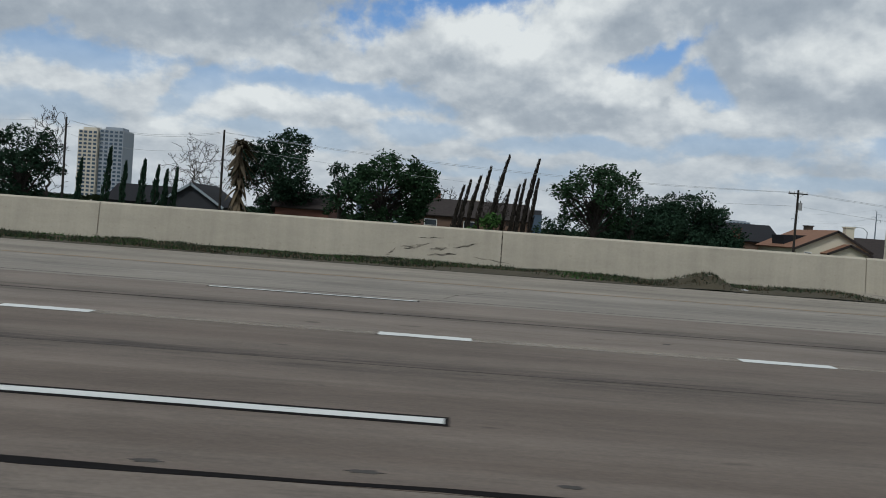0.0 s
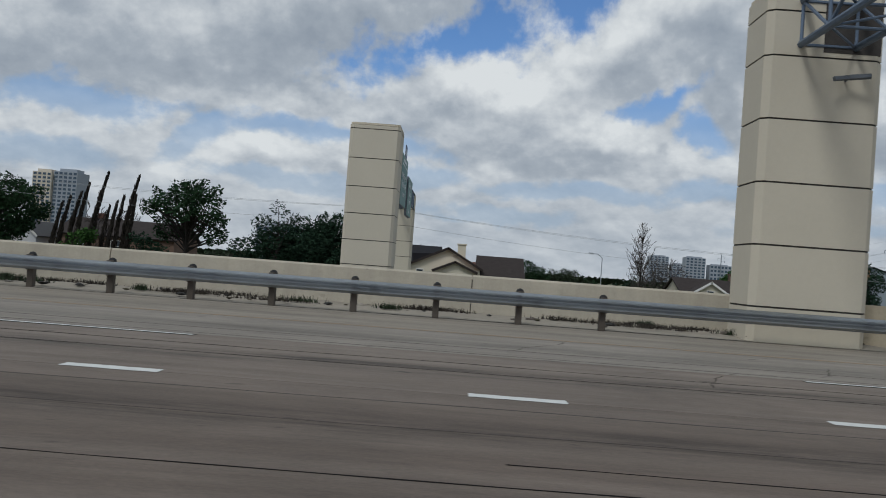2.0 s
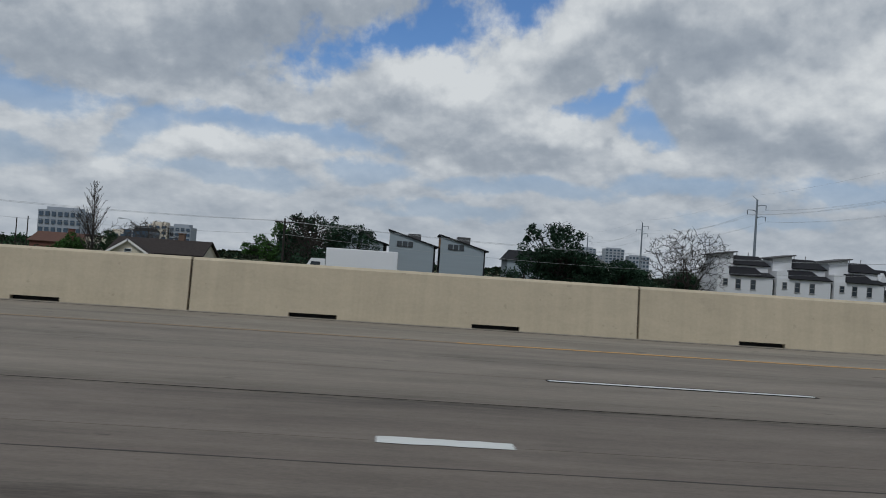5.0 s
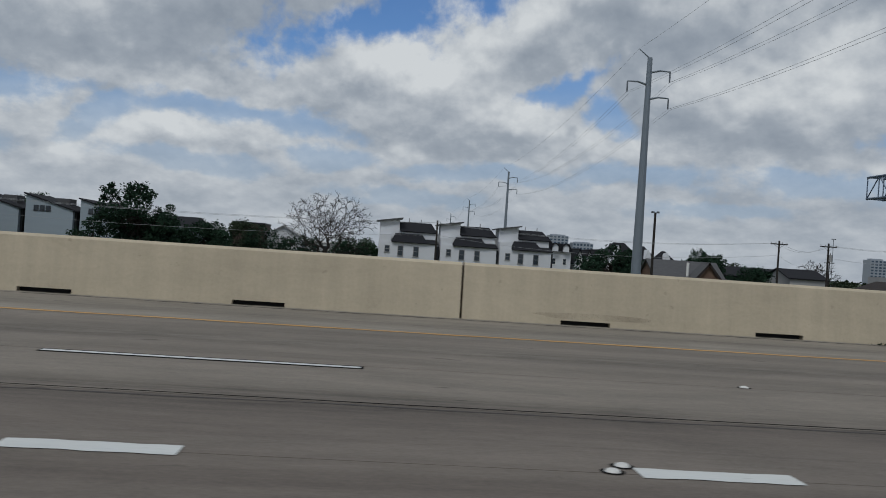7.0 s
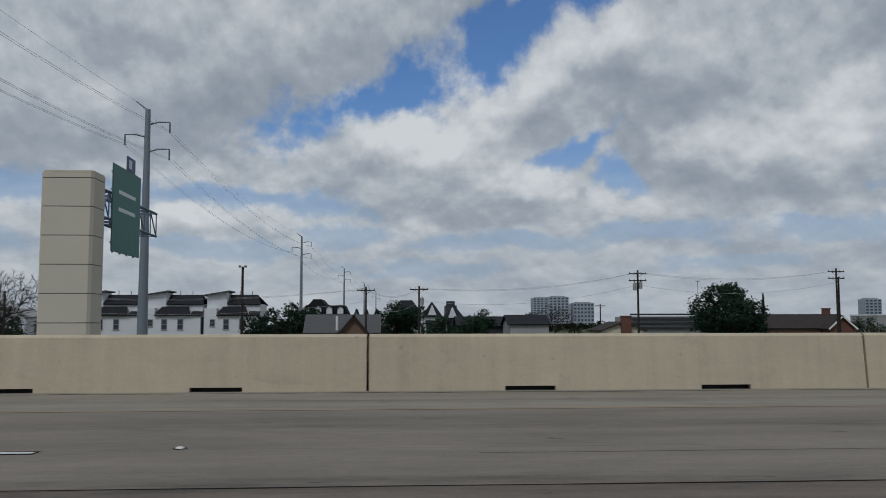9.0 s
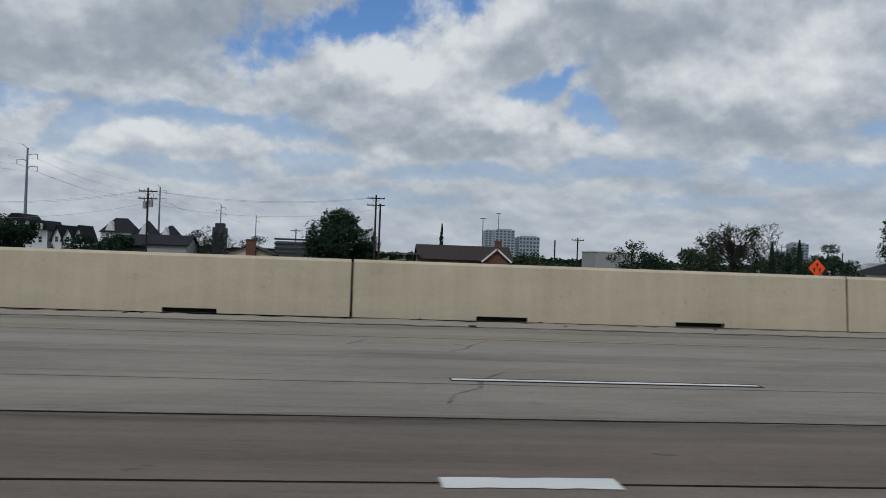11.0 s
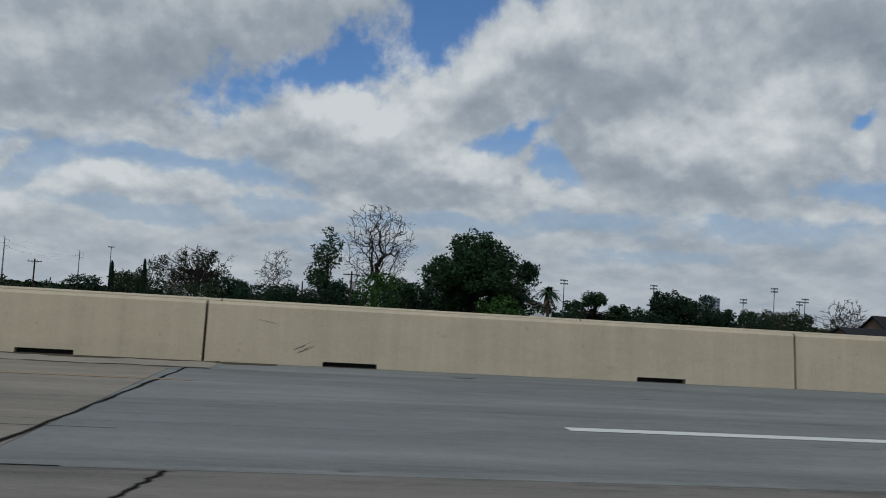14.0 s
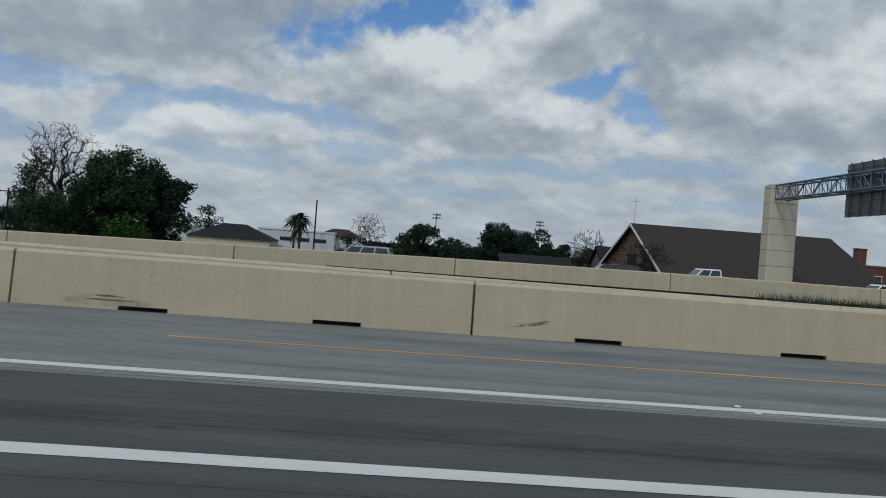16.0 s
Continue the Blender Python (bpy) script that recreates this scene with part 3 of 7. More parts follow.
# lengthwise seams
for i, (x0, x1, y, w, amp, m_) in enumerate([
    (-70, 30, 3.27, 0.075, 0.02, M_SEAL), (30, 130, 4.9, 0.022, 0.03, M_SEAL), (-70, 200, 10.3, 0.022, 0.05, M_SEAL), (30, 110, 11.2, 0.03, 0.06, M_SEAL), (30, 110, 13.6, 0.022, 0.04, M_CRACK),
    (40, 140, 7.7, 0.02, 0.05, M_CRACK), (50, 140, 5.5, 0.02, 0.04, M_SEAL), (140, 200, 10.15, 0.034, 0.05, M_CRACK), (199, 383, 10.28, 0.035, 0.03, M_SEAL),
    (199, 383, 8.44, 0.025, 0.02, M_SEAL), (240, 383, 12.0, 0.016, 0.03, M_CRACK), (-70, 110, 12.7, 0.02, 0.05, M_CRACK), (-70, 130, 6.5, 0.012, 0.08, M_CRACK),
]):
    part("seam", ribbon(wavy(x0, x1, y, amp, i, 160), w, 0.0005, 0.7, i), m_, road)
# sealed joints across the road
for i, (xa, ya, xb, yb, w) in enumerate([(199.75, 19.9, 199.0, 3.3, 0.062), (193.3, 19.9, 193.1, 10.3, 0.055), (382.7, 19.9, 382.3, 10.3, 0.05), (383.7, 10.2, 383.4, 8.6, 0.04), (400.2, 19.9, 398.95, 3.3, 0.055)]):
    part("cross_joint", ribbon([(xa + (xb - xa) * k / 30 + 0.012 * math.sin(k * 1.7 + i), ya + (yb - ya) * k / 30) for k in range(31)], w, 0.003, 0.40, i + 50), M_SEAL, road)
rc = random.Random(12)
for i in range(56):
    x, y = rc.choice([rc.uniform(296, 382), rc.uniform(-20, 130), rc.uniform(296, 382)]), rc.uniform(10.6, 16)
    pts = [(x, y)]
    for k in range(rc.randint(4, 8)):
        pts.append((pts[-1][0] + rc.uniform(0.05, 0.30), pts[-1][1] + rc.uniform(0.25, 0.5)))
    pts = [p for p in pts if p[1] < 16.2]
    if len(pts) > 2:
        part("crack", ribbon(pts, 0.035, 0.001, 0.8, i + 80, 2), M_HAIRLINE, road)

# potholes and worn patches
for i, (x, y, hx, hy) in enumerate(((11.18, 3.42, 0.20, 0.085), (-1.37, 3.40, 0.07, 0.03), (-0.36, 3.49, 0.08, 0.03), (0.62, 3.50, 0.06, 0.03), (2.46, 9.35, 0.05, 0.04), (5.2, 5.6, 0.09, 0.03), (25.6, 6.9, 0.12, 0.04), (372.1, 9.35, 0.08, 0.05), (365.9, 9.6, 0.07, 0.04), (387.2, 18.9, 0.20, 0.09))):
    part("pothole", prismed([(x + hx * (1 + 0.3 * math.sin(k * 2.7 + i)) * math.cos(k * math.tau / 14), y + hy * (1 + 0.3 * math.cos(k * 1.9 + i)) * math.sin(k * math.tau / 14)) for k in range(14)], "z", -0.01, 0.0022), M_CRACK, road, "dark worn spot in the concrete")
for i in range(6):
    x, y = 157.58 + 0.02 * math.sin(i * 2.1), 9.62 - 0.165 * i
    part("paint_remnant", ribbon([(x - 0.12, y), (x, y - 0.02), (x + 0.13, y - 0.03)], 0.07, 0.002, 0.6, i + 3, 4), M_PAINT_WORN, road, "broken remnant of old white paint")
for x, y, ln in ((411.15, 8.37, 0.34), (412.05, 8.31, 0.37), (412.0, 8.0, 0.38), (412.98, 8.28, 0.33), (410.3, 8.05, 0.35)):
    for k in range(5):
        part("groove", ribbon([(x - 0.02 * k, y - 0.055 + 0.026 * k), (x + ln * 0.5, y - 0.055 + 0.026 * k), (x + ln - 0.01 * k, y - 0.055 + 0.026 * k)], 0.014, 0.001, 0.5, k, 3), M_SEAL, road)
part("skid_mark", ribbon([(413.2 + 2.9 * k / 12, 10.41 - 0.17 * k / 12 + 0.02 * math.sin(k * 0.5)) for k in range(13)], 0.055, 0.001, 0.4, 6, 2), M_STAIN, road)

# ---- painted lines ----


def marking(name, label, x0, x1, y, w, material, group="", edge=None):
    t = thing(name, label, "road marking", ((x0 + x1) / 2, y, 0.004), group, "structure")
    h = (x1 - x0) / 2
    part("paint", ribbon([(-h + 2 * h * k / 8, 0.0) for k in range(9)], w, 0.0, 0.10, int(x0 * 7) + 999), material, t)
    if edge:
        part("dark_edge", ribbon([(-h - 0.02, 0.0), (h + 0.03, 0.0)], w + 0.11, -0.0025, 0.0, 3), edge, t)
    return t


for x in between([-30.5, -18.5, -4.73, -0.75, 3.0, 9.53, 13.48, 20.82, 24.66, 28.54, 35.39, 39.08, 45.78, 49.79, 53.32, 59.75, 63.34, 72.97, 76.73, 85.13, 89.19, 153.42, 157.2, 168.7, 180.87, 184.45, 196.45, 297.48, 312.75, 334.43, 338.43, 342.49, 370.67, 374.98], 3.85):
    marking("lane_dash", "short wide white dash on brown concrete", x, x + 0.97, 8.45, 0.215, M_PAINT, "wide dashes between lanes")
for x in between([-28.0, -15.5, -3.63, 7.4, 19.3, 31.2, 42.8, 54.6, 67.0, 79.0, 91.4, 153.75, 166.7, 179.7, 193.3, 206.3, 219.45, 297.96, 311.3, 324.4, 337.4, 350.6, 363.9, 377.15], 12.6):
    marking("lane_stripe", "thin white lane stripe with dark edges", x, x + 3.1, 12.29, 0.095, M_PAINT, "thin lane stripes", M_SEAL)
for x in (-26.5, -14.9, -3.1, 7.8, 19.7):
    marking("lane_stripe", "bold white lane stripe with dark edges", x, x + 3.1, 4.65, 0.13, M_PAINT, "bold near lane stripes", M_SEAL)
t_ = thing("worn_line", "faint ghost of an old white line", "road marking", (0, 0, 0.0022), kind="structure")
part("paint", ribbon(wavy(-70, 26, 8.45, 0.0, 3, 120), 0.22, 0.0, 0.25, 5), smear_mat("ghost_paint", (0.34, 0.31, 0.27), 0.42, (0.9, 3.0, 1.0)), t_)
t_ = thing("yellow_line", "faded yellow edge line beside the barrier", "road marking", (0, 0, 0.004), kind="structure")
for x0, x1, m_ in ((ROAD0, 128, M_YELLOW_WORN), (128, 193, M_YELLOW), (200, 383, M_YELLOW_WORN), (438.6, ROAD1, M_YELLOW)):
    part("paint", ribbon(wavy(x0, x1, 16.45, 0.0, 3, 220), 0.13, 0.0, 0.3, 6), m_, t_)
t_ = thing("solid_line", "solid white line on grey asphalt", "road marking", (0, 0, 0.004), kind="structure")
part("paint", ribbon(wavy(387.3, ROAD1, 13.02, 0.0, 4, 220), 0.25, 0.0, 0.06, 7), M_PAINT, t_)
part("worn_paint", ribbon(wavy(400.3, ROAD1, 12.72, 0.0, 4, 300), 0.30, 0.0, 0.25, 8), smear_mat("worn_stripe", (0.30, 0.31, 0.31), 0.75, (0.5, 14.0, 1.0)), t_)
t_ = thing("solid_line", "broad solid white line on grey asphalt", "road marking", (0, 0, 0.004), kind="structure")
part("paint", ribbon(wavy(391.0, 399.3, 9.12, 0.0, 4, 60), 0.30, 0.0, 0.2, 7), M_PAINT_WORN, t_)
part("paint", ribbon(wavy(399.5, ROAD1, 9.12, 0.0, 4, 220), 0.31, 0.0, 0.06, 7), M_PAINT, t_)


def pavement_marker(x, y):
    bm = bmesh.new()
    bmesh.ops.create_uvsphere(bm, u_segments=12, v_segments=6, radius=0.048)
    for v in bm.verts:
        v.co.z = max(0.0, v.co.z) * 0.42
    t = thing("pavement_marker", "small white domed marker stuck on the road", "road marker", (x, y, 0.004), "raised road markers")
    part("dome", bm, M_MARKER, t)
    bm = bmesh.new()
    bmesh.ops.create_circle(bm, cap_ends=True, segments=14, radius=0.075)
    part("adhesive", bm, M_SEAL, t)


for x, y in ((39.08, 4.9), (62.34, 4.9), (9.41, 8.45), (15.21, 12.42), (39.15, 12.42), (62.3, 12.5), (86.0, 12.45), (153.1, 8.66), (153.12, 8.43), (153.25, 8.68), (153.27, 8.48), (168.5, 8.5), (168.6, 8.38), (184.3, 8.45), (184.4, 8.6), (186.84, 12.43), (213.3, 12.5), (237, 12.5), (261, 12.4),
             (401.04, 13.3), (401.2, 12.85), (401.23, 9.7), (411.4, 9.43), (411.35, 8.91), (424.0, 13.3), (446.5, 13.25), (446.6, 12.85), (338.1, 8.38), (338.15, 8.52), (344.7, 12.1), (320.3, 12.1), (454, 9.5)):
    pavement_marker(x, y)


def rounded(x0, x1, y0, y1, r, z):
    bm = bmesh.new()
    pts = []
    for cx, cy, a0 in ((x1 - r, y1 - r, 0), (x0 + r, y1 - r, 90), (x0 + r, y0 + r, 180), (x1 - r, y0 + r, 270)):
        for k in range(6):
            t = radians(a0 + 90 * k / 5)
            pts.append((cx + r * math.cos(t), cy + r * math.sin(t)))
    prism(bm, pts, "z", z, z + 0.002)
    return bm


def lettering(text, size, extrude, matrix, name, material, parent, label="", spread=1.0):
    """Words as a mesh, laid by the matrix."""
    cu = bpy.data.curves.new(name, "FONT")
    cu.body, cu.size, cu.extrude, cu.align_x, cu.align_y, cu.space_character = text, size, extrude, "CENTER", "CENTER", spread
    tmp = bpy.data.objects.new(name, cu)
    me = bpy.data.meshes.new_from_object(tmp)
    bpy.data.objects.remove(tmp)
    me.transform(matrix)
    return linked(name, me, material, parent, label)


ALONG = Matrix(((0, 1, 0, 0), (-1, 0, 0, 0), (0, 0, 1, 0), (0, 0, 0, 1)))


def route_shield(x0, x1, y0, y1, worn):
    """A state route marker painted along a lane, read by those who drive towards +x."""
    t = thing("route_marking", "white painted route shield reading 288" + (", half worn off" if worn else ""), "road marking", ((x0 + x1) / 2, (y0 + y1) / 2, 0.004), "painted route shields", "structure")
    h, w = (x1 - x0) / 2, (y1 - y0) / 2
    if worn:
        cut = -0.02 * w
        part("panel", rounded(-h, h, cut, w, 0.30, 0.0), M_SHIELD, t)
        flare = [(h - 1.32, -0.64), (h - 0.9, -0.66), (h, -0.65), (h - 0.06, -0.55), (h - 0.22, -0.47), (h - 0.30, -0.34), (h - 0.26, -0.22), (h - 0.12, -0.10), (h - 0.02, -0.03), (h - 0.82, -0.03), (h - 0.72, -0.12), (h - 0.62, -0.20), (h - 0.66, -0.34), (h - 0.80, -0.44), (h - 1.0, -0.50), (h - 1.25, -0.54)]
        part("remnant", prismed([(u + 0.02 * math.sin(i * 2.3), cut + v) for i, (u, v) in enumerate(flare)], "z", 0.0, 0.0015), M_SHIELD, t)
        for i, (xa, xb, d, wd) in enumerate(((-h + 0.1, -h + 1.0, 0.45, 0.22), (0.55, 0.72, 0.56, 0.05), (h - 1.15, h - 1.06, 0.38, 0.05), (-1.6, -1.3, 0.5, 0.07))):
            part("remnant", ribbon([(xa + (xb - xa) * k / 6, cut - d + 0.02 * math.sin(k * 2.1 + i)) for k in range(7)], wd, 0.0, 0.6, i + 4, 2), M_SHIELD, t)
        lettering("28", 1.0, 0.001, Matrix.Translation((h * 0.40 - 0.35, 0.52 * w, 0.004)) @ ALONG @ Matrix.Diagonal((1.04, 3.6, 1, 1)), "digits", M_BLACKPAINT, t, "bold black digits, the last worn off")
    else:
        part("panel", rounded(-h, h, -w, w, 0.35, 0.0), M_SHIELD, t)
        lettering("288", 1.0, 0.001, Matrix.Translation((h * 0.40 - 0.06, 0.03 * w, 0.004)) @ ALONG @ Matrix.Diagonal((1.10, 3.3, 1, 1)), "digits", M_BLACKPAINT, t, "bold black digits")
    word = Matrix.Translation((-h * 0.62, (0.42 if worn else 0.05) * w, 0.004)) @ ALONG @ Matrix.Diagonal((0.46 if worn else 0.74, 1.55, 1, 1))
    lettering("TEXAS", 0.85, 0.001, word, "word", M_BLACKPAINT, t, "bold black lettering")


route_shield(336.8, 342.7, 13.15, 15.45, False)
route_shield(336.6, 342.62, 9.1, 11.35, True)


def interstate_shield(x0, x1, y0, y1, worn):
    t = thing("route_marking", "painted blue and red highway shield reading 45" + (", partly worn off" if worn else ""), "road marking", ((x0 + x1) / 2, (y0 + y1) / 2, 0.004), "painted route shields", "structure")
    h, w = (x1 - x0) / 2, (y1 - y0) / 2

    def outline(k):
        pts = [(-h * k, 0.0)]
        for u, v in ((-0.8, 0.42), (-0.5, 0.72), (-0.1, 0.9), (0.35, 0.95), (0.8, 0.86), (0.98, 0.92)):
            pts.append((h * u * k, w * v * k))
        pts += [(h * 0.93 * k, w * 0.55 * k), (h * 1.0 * k, w * 0.3 * k), (h * 0.93 * k, 0), (h * 1.0 * k, -w * 0.3 * k), (h * 0.93 * k, -w * 0.55 * k)]
        for u, v in reversed(((-0.8, 0.42), (-0.5, 0.72), (-0.1, 0.9), (0.35, 0.95), (0.8, 0.86), (0.98, 0.92))):
            pts.append((h * u * k, -w * v * k))
        return pts
    part("rim", prismed(outline(1.0), "z", 0.0, 0.002), M_PAINT, t)
    blue = [(u, v) for u, v in outline(0.95) if u < 0.55 * h]
    blue = blue[:5] + [(0.56 * h, 0.93 * w * 0.95), (0.56 * h, -0.93 * w * 0.95)] + blue[5:] if len(blue) > 5 else blue
    part("field", prismed(blue, "z", 0.003, 0.005), M_BLUEPAINT, t, "blue lower field")
    red = [(0.62 * h, 0.86 * w), (0.86 * h, 0.80 * w), (0.90 * h, 0.5 * w), (0.93 * h, 0.3 * w), (0.90 * h, 0.0), (0.93 * h, -0.3 * w), (0.90 * h, -0.5 * w), (0.86 * h, -0.80 * w), (0.62 * h, -0.86 * w)]
    part("crown", prismed(red, "z", 0.003, 0.005), M_REDPAINT, t, "red top band")
    lettering("45", 1.0, 0.001, Matrix.Translation((-h * 0.12, 0, 0.007)) @ ALONG @ Matrix.Diagonal((1.75, 3.3, 1, 1)), "digits", M_PAINT, t, "white digits")
    if worn:
        part("bare_patch", ribbon([(-h * 0.75, -w * 0.45), (-0.3 * h, -w * 0.30), (0.05 * h, -w * 0.55)], 0.55, 0.010, 0.5, 3, 8), M_LANE_BROWN, t, "bare road where the paint wore away")
        part("bare_patch", ribbon([(-h * 0.2, -w * 0.1), (0.3 * h, -w * 0.2)], 0.28, 0.010, 0.7, 8, 8), M_LANE_BROWN, t, "bare road where the paint wore away")


interstate_shield(375.3, 380.5, 13.25, 16.3, False)
interstate_shield(375.0, 380.1, 9.35, 12.0, True)

# ---- median barrier ----
JOINTS = [67.4, 76.3, 85.57, 94.84, 104.5, 113.7, 122.8, 131.9, 141.1, 150.39, 164.38, 175.8, 184.6, 193.35, 199.79, 209.23, 219.18, 229.04, 238.7, 248.4, 258.1, 267.8, 277.5, 287.2, 296.93, 306.56, 316.14, 325.91, 335.6, 345.03, 354.56, 364.14, 374.48, 382.7, 393.9, 400.18, 408.9, 417.83, 425.67, 434.61, 443.71, 452.6, 461.5, 470.5, 480, 490, 500, 520, 540, 560, 600, ROAD1]
SLOTS = [64.4, 69.65, 73.16, 78.48, 82.15, 87.81, 91.51, 97.18, 101, 106.4, 110.1, 115.6, 119.3, 124.8, 128.5, 134, 137.7, 143.2, 155.98, 159.89, 166.26, 170.04, 176.45, 180.32, 186.53, 190.4, 196.05, 202.23, 206.0, 211.75, 215.55, 221.64, 225.56, 231.6, 235.4, 241.3, 245.1, 251, 254.8, 260.7, 264.5, 270.4, 274.2, 280.1, 283.9, 289.7, 293.54, 299.26, 303.1, 308.92, 312.81, 318.51, 322.53, 328.23, 332.07, 337.89, 341.68, 347.38, 351.4, 356.83, 360.74, 366.47, 371.29, 376.69, 379.55, 384.8, 390.69, 396.5, 402.04, 405.5, 410.78, 414.87, 419.85, 422.69, 427.56, 431.5, 436.7, 440.52, 445.81, 450.08, 456, 460, 466]
SLOT_W, SLOT_H = 0.97, 0.085
BH = 1.067


def barrier_panel(parent, x0, x1, yb, slots, name="panel", face=None):
    """One length of single-slope barrier with drain slots through its foot."""
    lo_f, hi_f, back = 0.0, 0.115, 0.62
    xs = {x0: 0, x1: 0}
    for s in slots:
        if x0 + 0.05 < s and s + SLOT_W < x1 - 0.05:
            xs[s] = 1
            xs[s + SLOT_W] = 0
    keys = sorted(xs)
    bm = bmesh.new()
    for a_, b_ in zip(keys, keys[1:]):
        foot = SLOT_H if xs[a_] else 0.0
        u = foot / BH * hi_f
        prism(bm, [(yb + u, foot), (yb + hi_f - 0.012, BH - 0.05), (yb + hi_f + 0.035, BH), (yb + back - hi_f, BH), (yb + back, foot)], "x", a_, b_)
    return part(name, bm, face or M_BARRIER, parent)


barrier = thing("median_barrier", "beige concrete barrier with drain slots and dark joints", "road barrier", kind="structure")
for a_, b_ in zip([63.9] + JOINTS, JOINTS):
    barrier_panel(barrier, a_ + 0.024, b_ - 0.024, 20.0, SLOTS)
part("core", boxed(63.9, ROAD1, 20.13, 20.44, 0.10, BH - 0.06), M_JOINT, barrier)
# black fill stands in for the shade inside the open drain slots
part("slot_shade", boxed(63.9, ROAD1, 20.16, 20.44, 0.006, 0.099), M_BLACK, barrier)
part("sill", boxed(63.9, ROAD1, 20.002, 20.62, -0.2, 0.004), M_DIRT, barrier)
# hairline cracks down the face
for i, x in enumerate((72.0, 92.2, 97.25, 156.6, 160.47, 161.8, 206.5, 211.5, 226.2)):
    bm = bmesh.new()
    rr = random.Random(i)
    top_ = rr.choice([0.98, 0.98, 0.6, 0.5])
    pts = [(x + rr.uniform(-0.02, 0.02) + 0.05 * k / 8 * rr.uniform(-1, 1), top_ * (1 - k / 8)) for k in range(9)]
    for (xa, za), (xb, zb) in zip(pts, pts[1:]):
        f = lambda z_: 20.0 + z_ / BH * 0.108 - 0.004
        w_ = 0.010
        bm.faces.new([bm.verts.new(p) for p in ((xa - w_, f(za), za), (xa + w_, f(za), za), (xb + w_, f(zb), zb), (xb - w_, f(zb), zb))])
    part("crack", bm, M_CRACK, barrier)
# weep holes and chipped spots
for k, (x, z, w_) in enumerate([(149.85 + 1.085 * k, 0.13, 0.055) for k in range(6)] + [(158.5, 0.12, 0.05), (223.56, 0.75, 0.06), (224.49, 0.56, 0.055), (196.4, 0.79, 0.05), (320.4, 0.58, 0.06)]):
    y_ = 20.0 + z / BH * 0.108
    part("weep_hole" if k < 7 else "chip", boxed(x - w_, x + w_, y_ - 0.002, y_ + 0.03, z - 0.016, z + 0.016, 0.004), M_JOINT, barrier)
# grey tyre scuffs along the face
SCUFFS = [(331.98, 0.62, 1.93, -0.50, 0.10), (330.84, 0.58, 1.2, -0.22, 0.04), (339.2, 0.68, 2.4, 0.18, 0.045), (339.4, 0.52, 1.9, 0.20, 0.04), (340.5, 0.56, 1.6, 0.12, 0.035), (341.2, 0.44, 1.2, 0.12, 0.035), (345.9, 0.60, 0.9, 0.10, 0.05), (346.1, 0.42, 0.6, 0.04, 0.04), (346.5, 0.36, 0.7, 0.06, 0.04),
          (347.0, 0.52, 0.8, -0.42, 0.06), (347.5, 0.50, 0.9, -0.44, 0.05), (348.2, 0.55, 1.4, 0.0, 0.02), (350.8, 0.60, 1.2, 0.1, 0.02), (321.3, 0.16, 0.9, 0.05, 0.09), (320.9, 0.09, 0.8, 0.03, 0.07), (202.0, 0.72, 0.5, 0.0, 0.02), (201.3, 0.74, 0.4, 0.0, 0.02), (343.0, 0.98, 0.9, -0.02, 0.03), (344.5, 0.97, 1.0, -0.03, 0.03), (384.3, 0.25, 0.6, 0.16, 0.05), (383.6, 0.78, 0.5, -0.06, 0.02),
          (431.0, 0.24, 1.3, 0.0, 0.06), (436.0, 0.22, 1.1, 0.0, 0.06), (444.5, 0.26, 1.0, 0.14, 0.05), (427.0, 0.20, 1.4, 0.0, 0.05)]
yy = lambda q: 20.0 + q / BH * 0.108 - 0.003
rs = random.Random(31)
for i, (x, z, ln, rise, w_) in enumerate(SCUFFS):
    bm = bmesh.new()
    for strand in range(4 if w_ >= 0.03 else 2):
        n_, prev = 14, None
        x_, z_ = x + rs.uniform(-0.15, 0.15) * ln, z + rs.uniform(-0.9, 0.9) * w_
        l_, tilt = ln * rs.uniform(0.45, 1.0), rise * rs.uniform(0.8, 1.1)
        for k in range(n_ + 1):
            f = k / n_
            zz = z_ + tilt * f ** 1.5 + 0.004 * math.sin(k * 1.3 + i + strand)
            hw = w_ * 0.30 * math.sin(math.pi * min(1, f * 1.02 + 0.01)) ** 0.8 * (0.7 + 0.5 * abs(noise.noise((k * 0.8, i, strand))))
            pair = (bm.verts.new((x_ + l_ * f, yy(zz + hw) - 0.0004 * strand, zz + hw)), bm.verts.new((x_ + l_ * f, yy(zz - hw) - 0.0004 * strand, zz - hw)))
            if prev:
                bm.faces.new((prev[0], prev[1], pair[1], pair[0]))
            prev = pair
    part("tyre_scuff", bm, M_SCUFF if w_ < 0.05 or x < 347 else M_SCUFF_PALE, barrier)
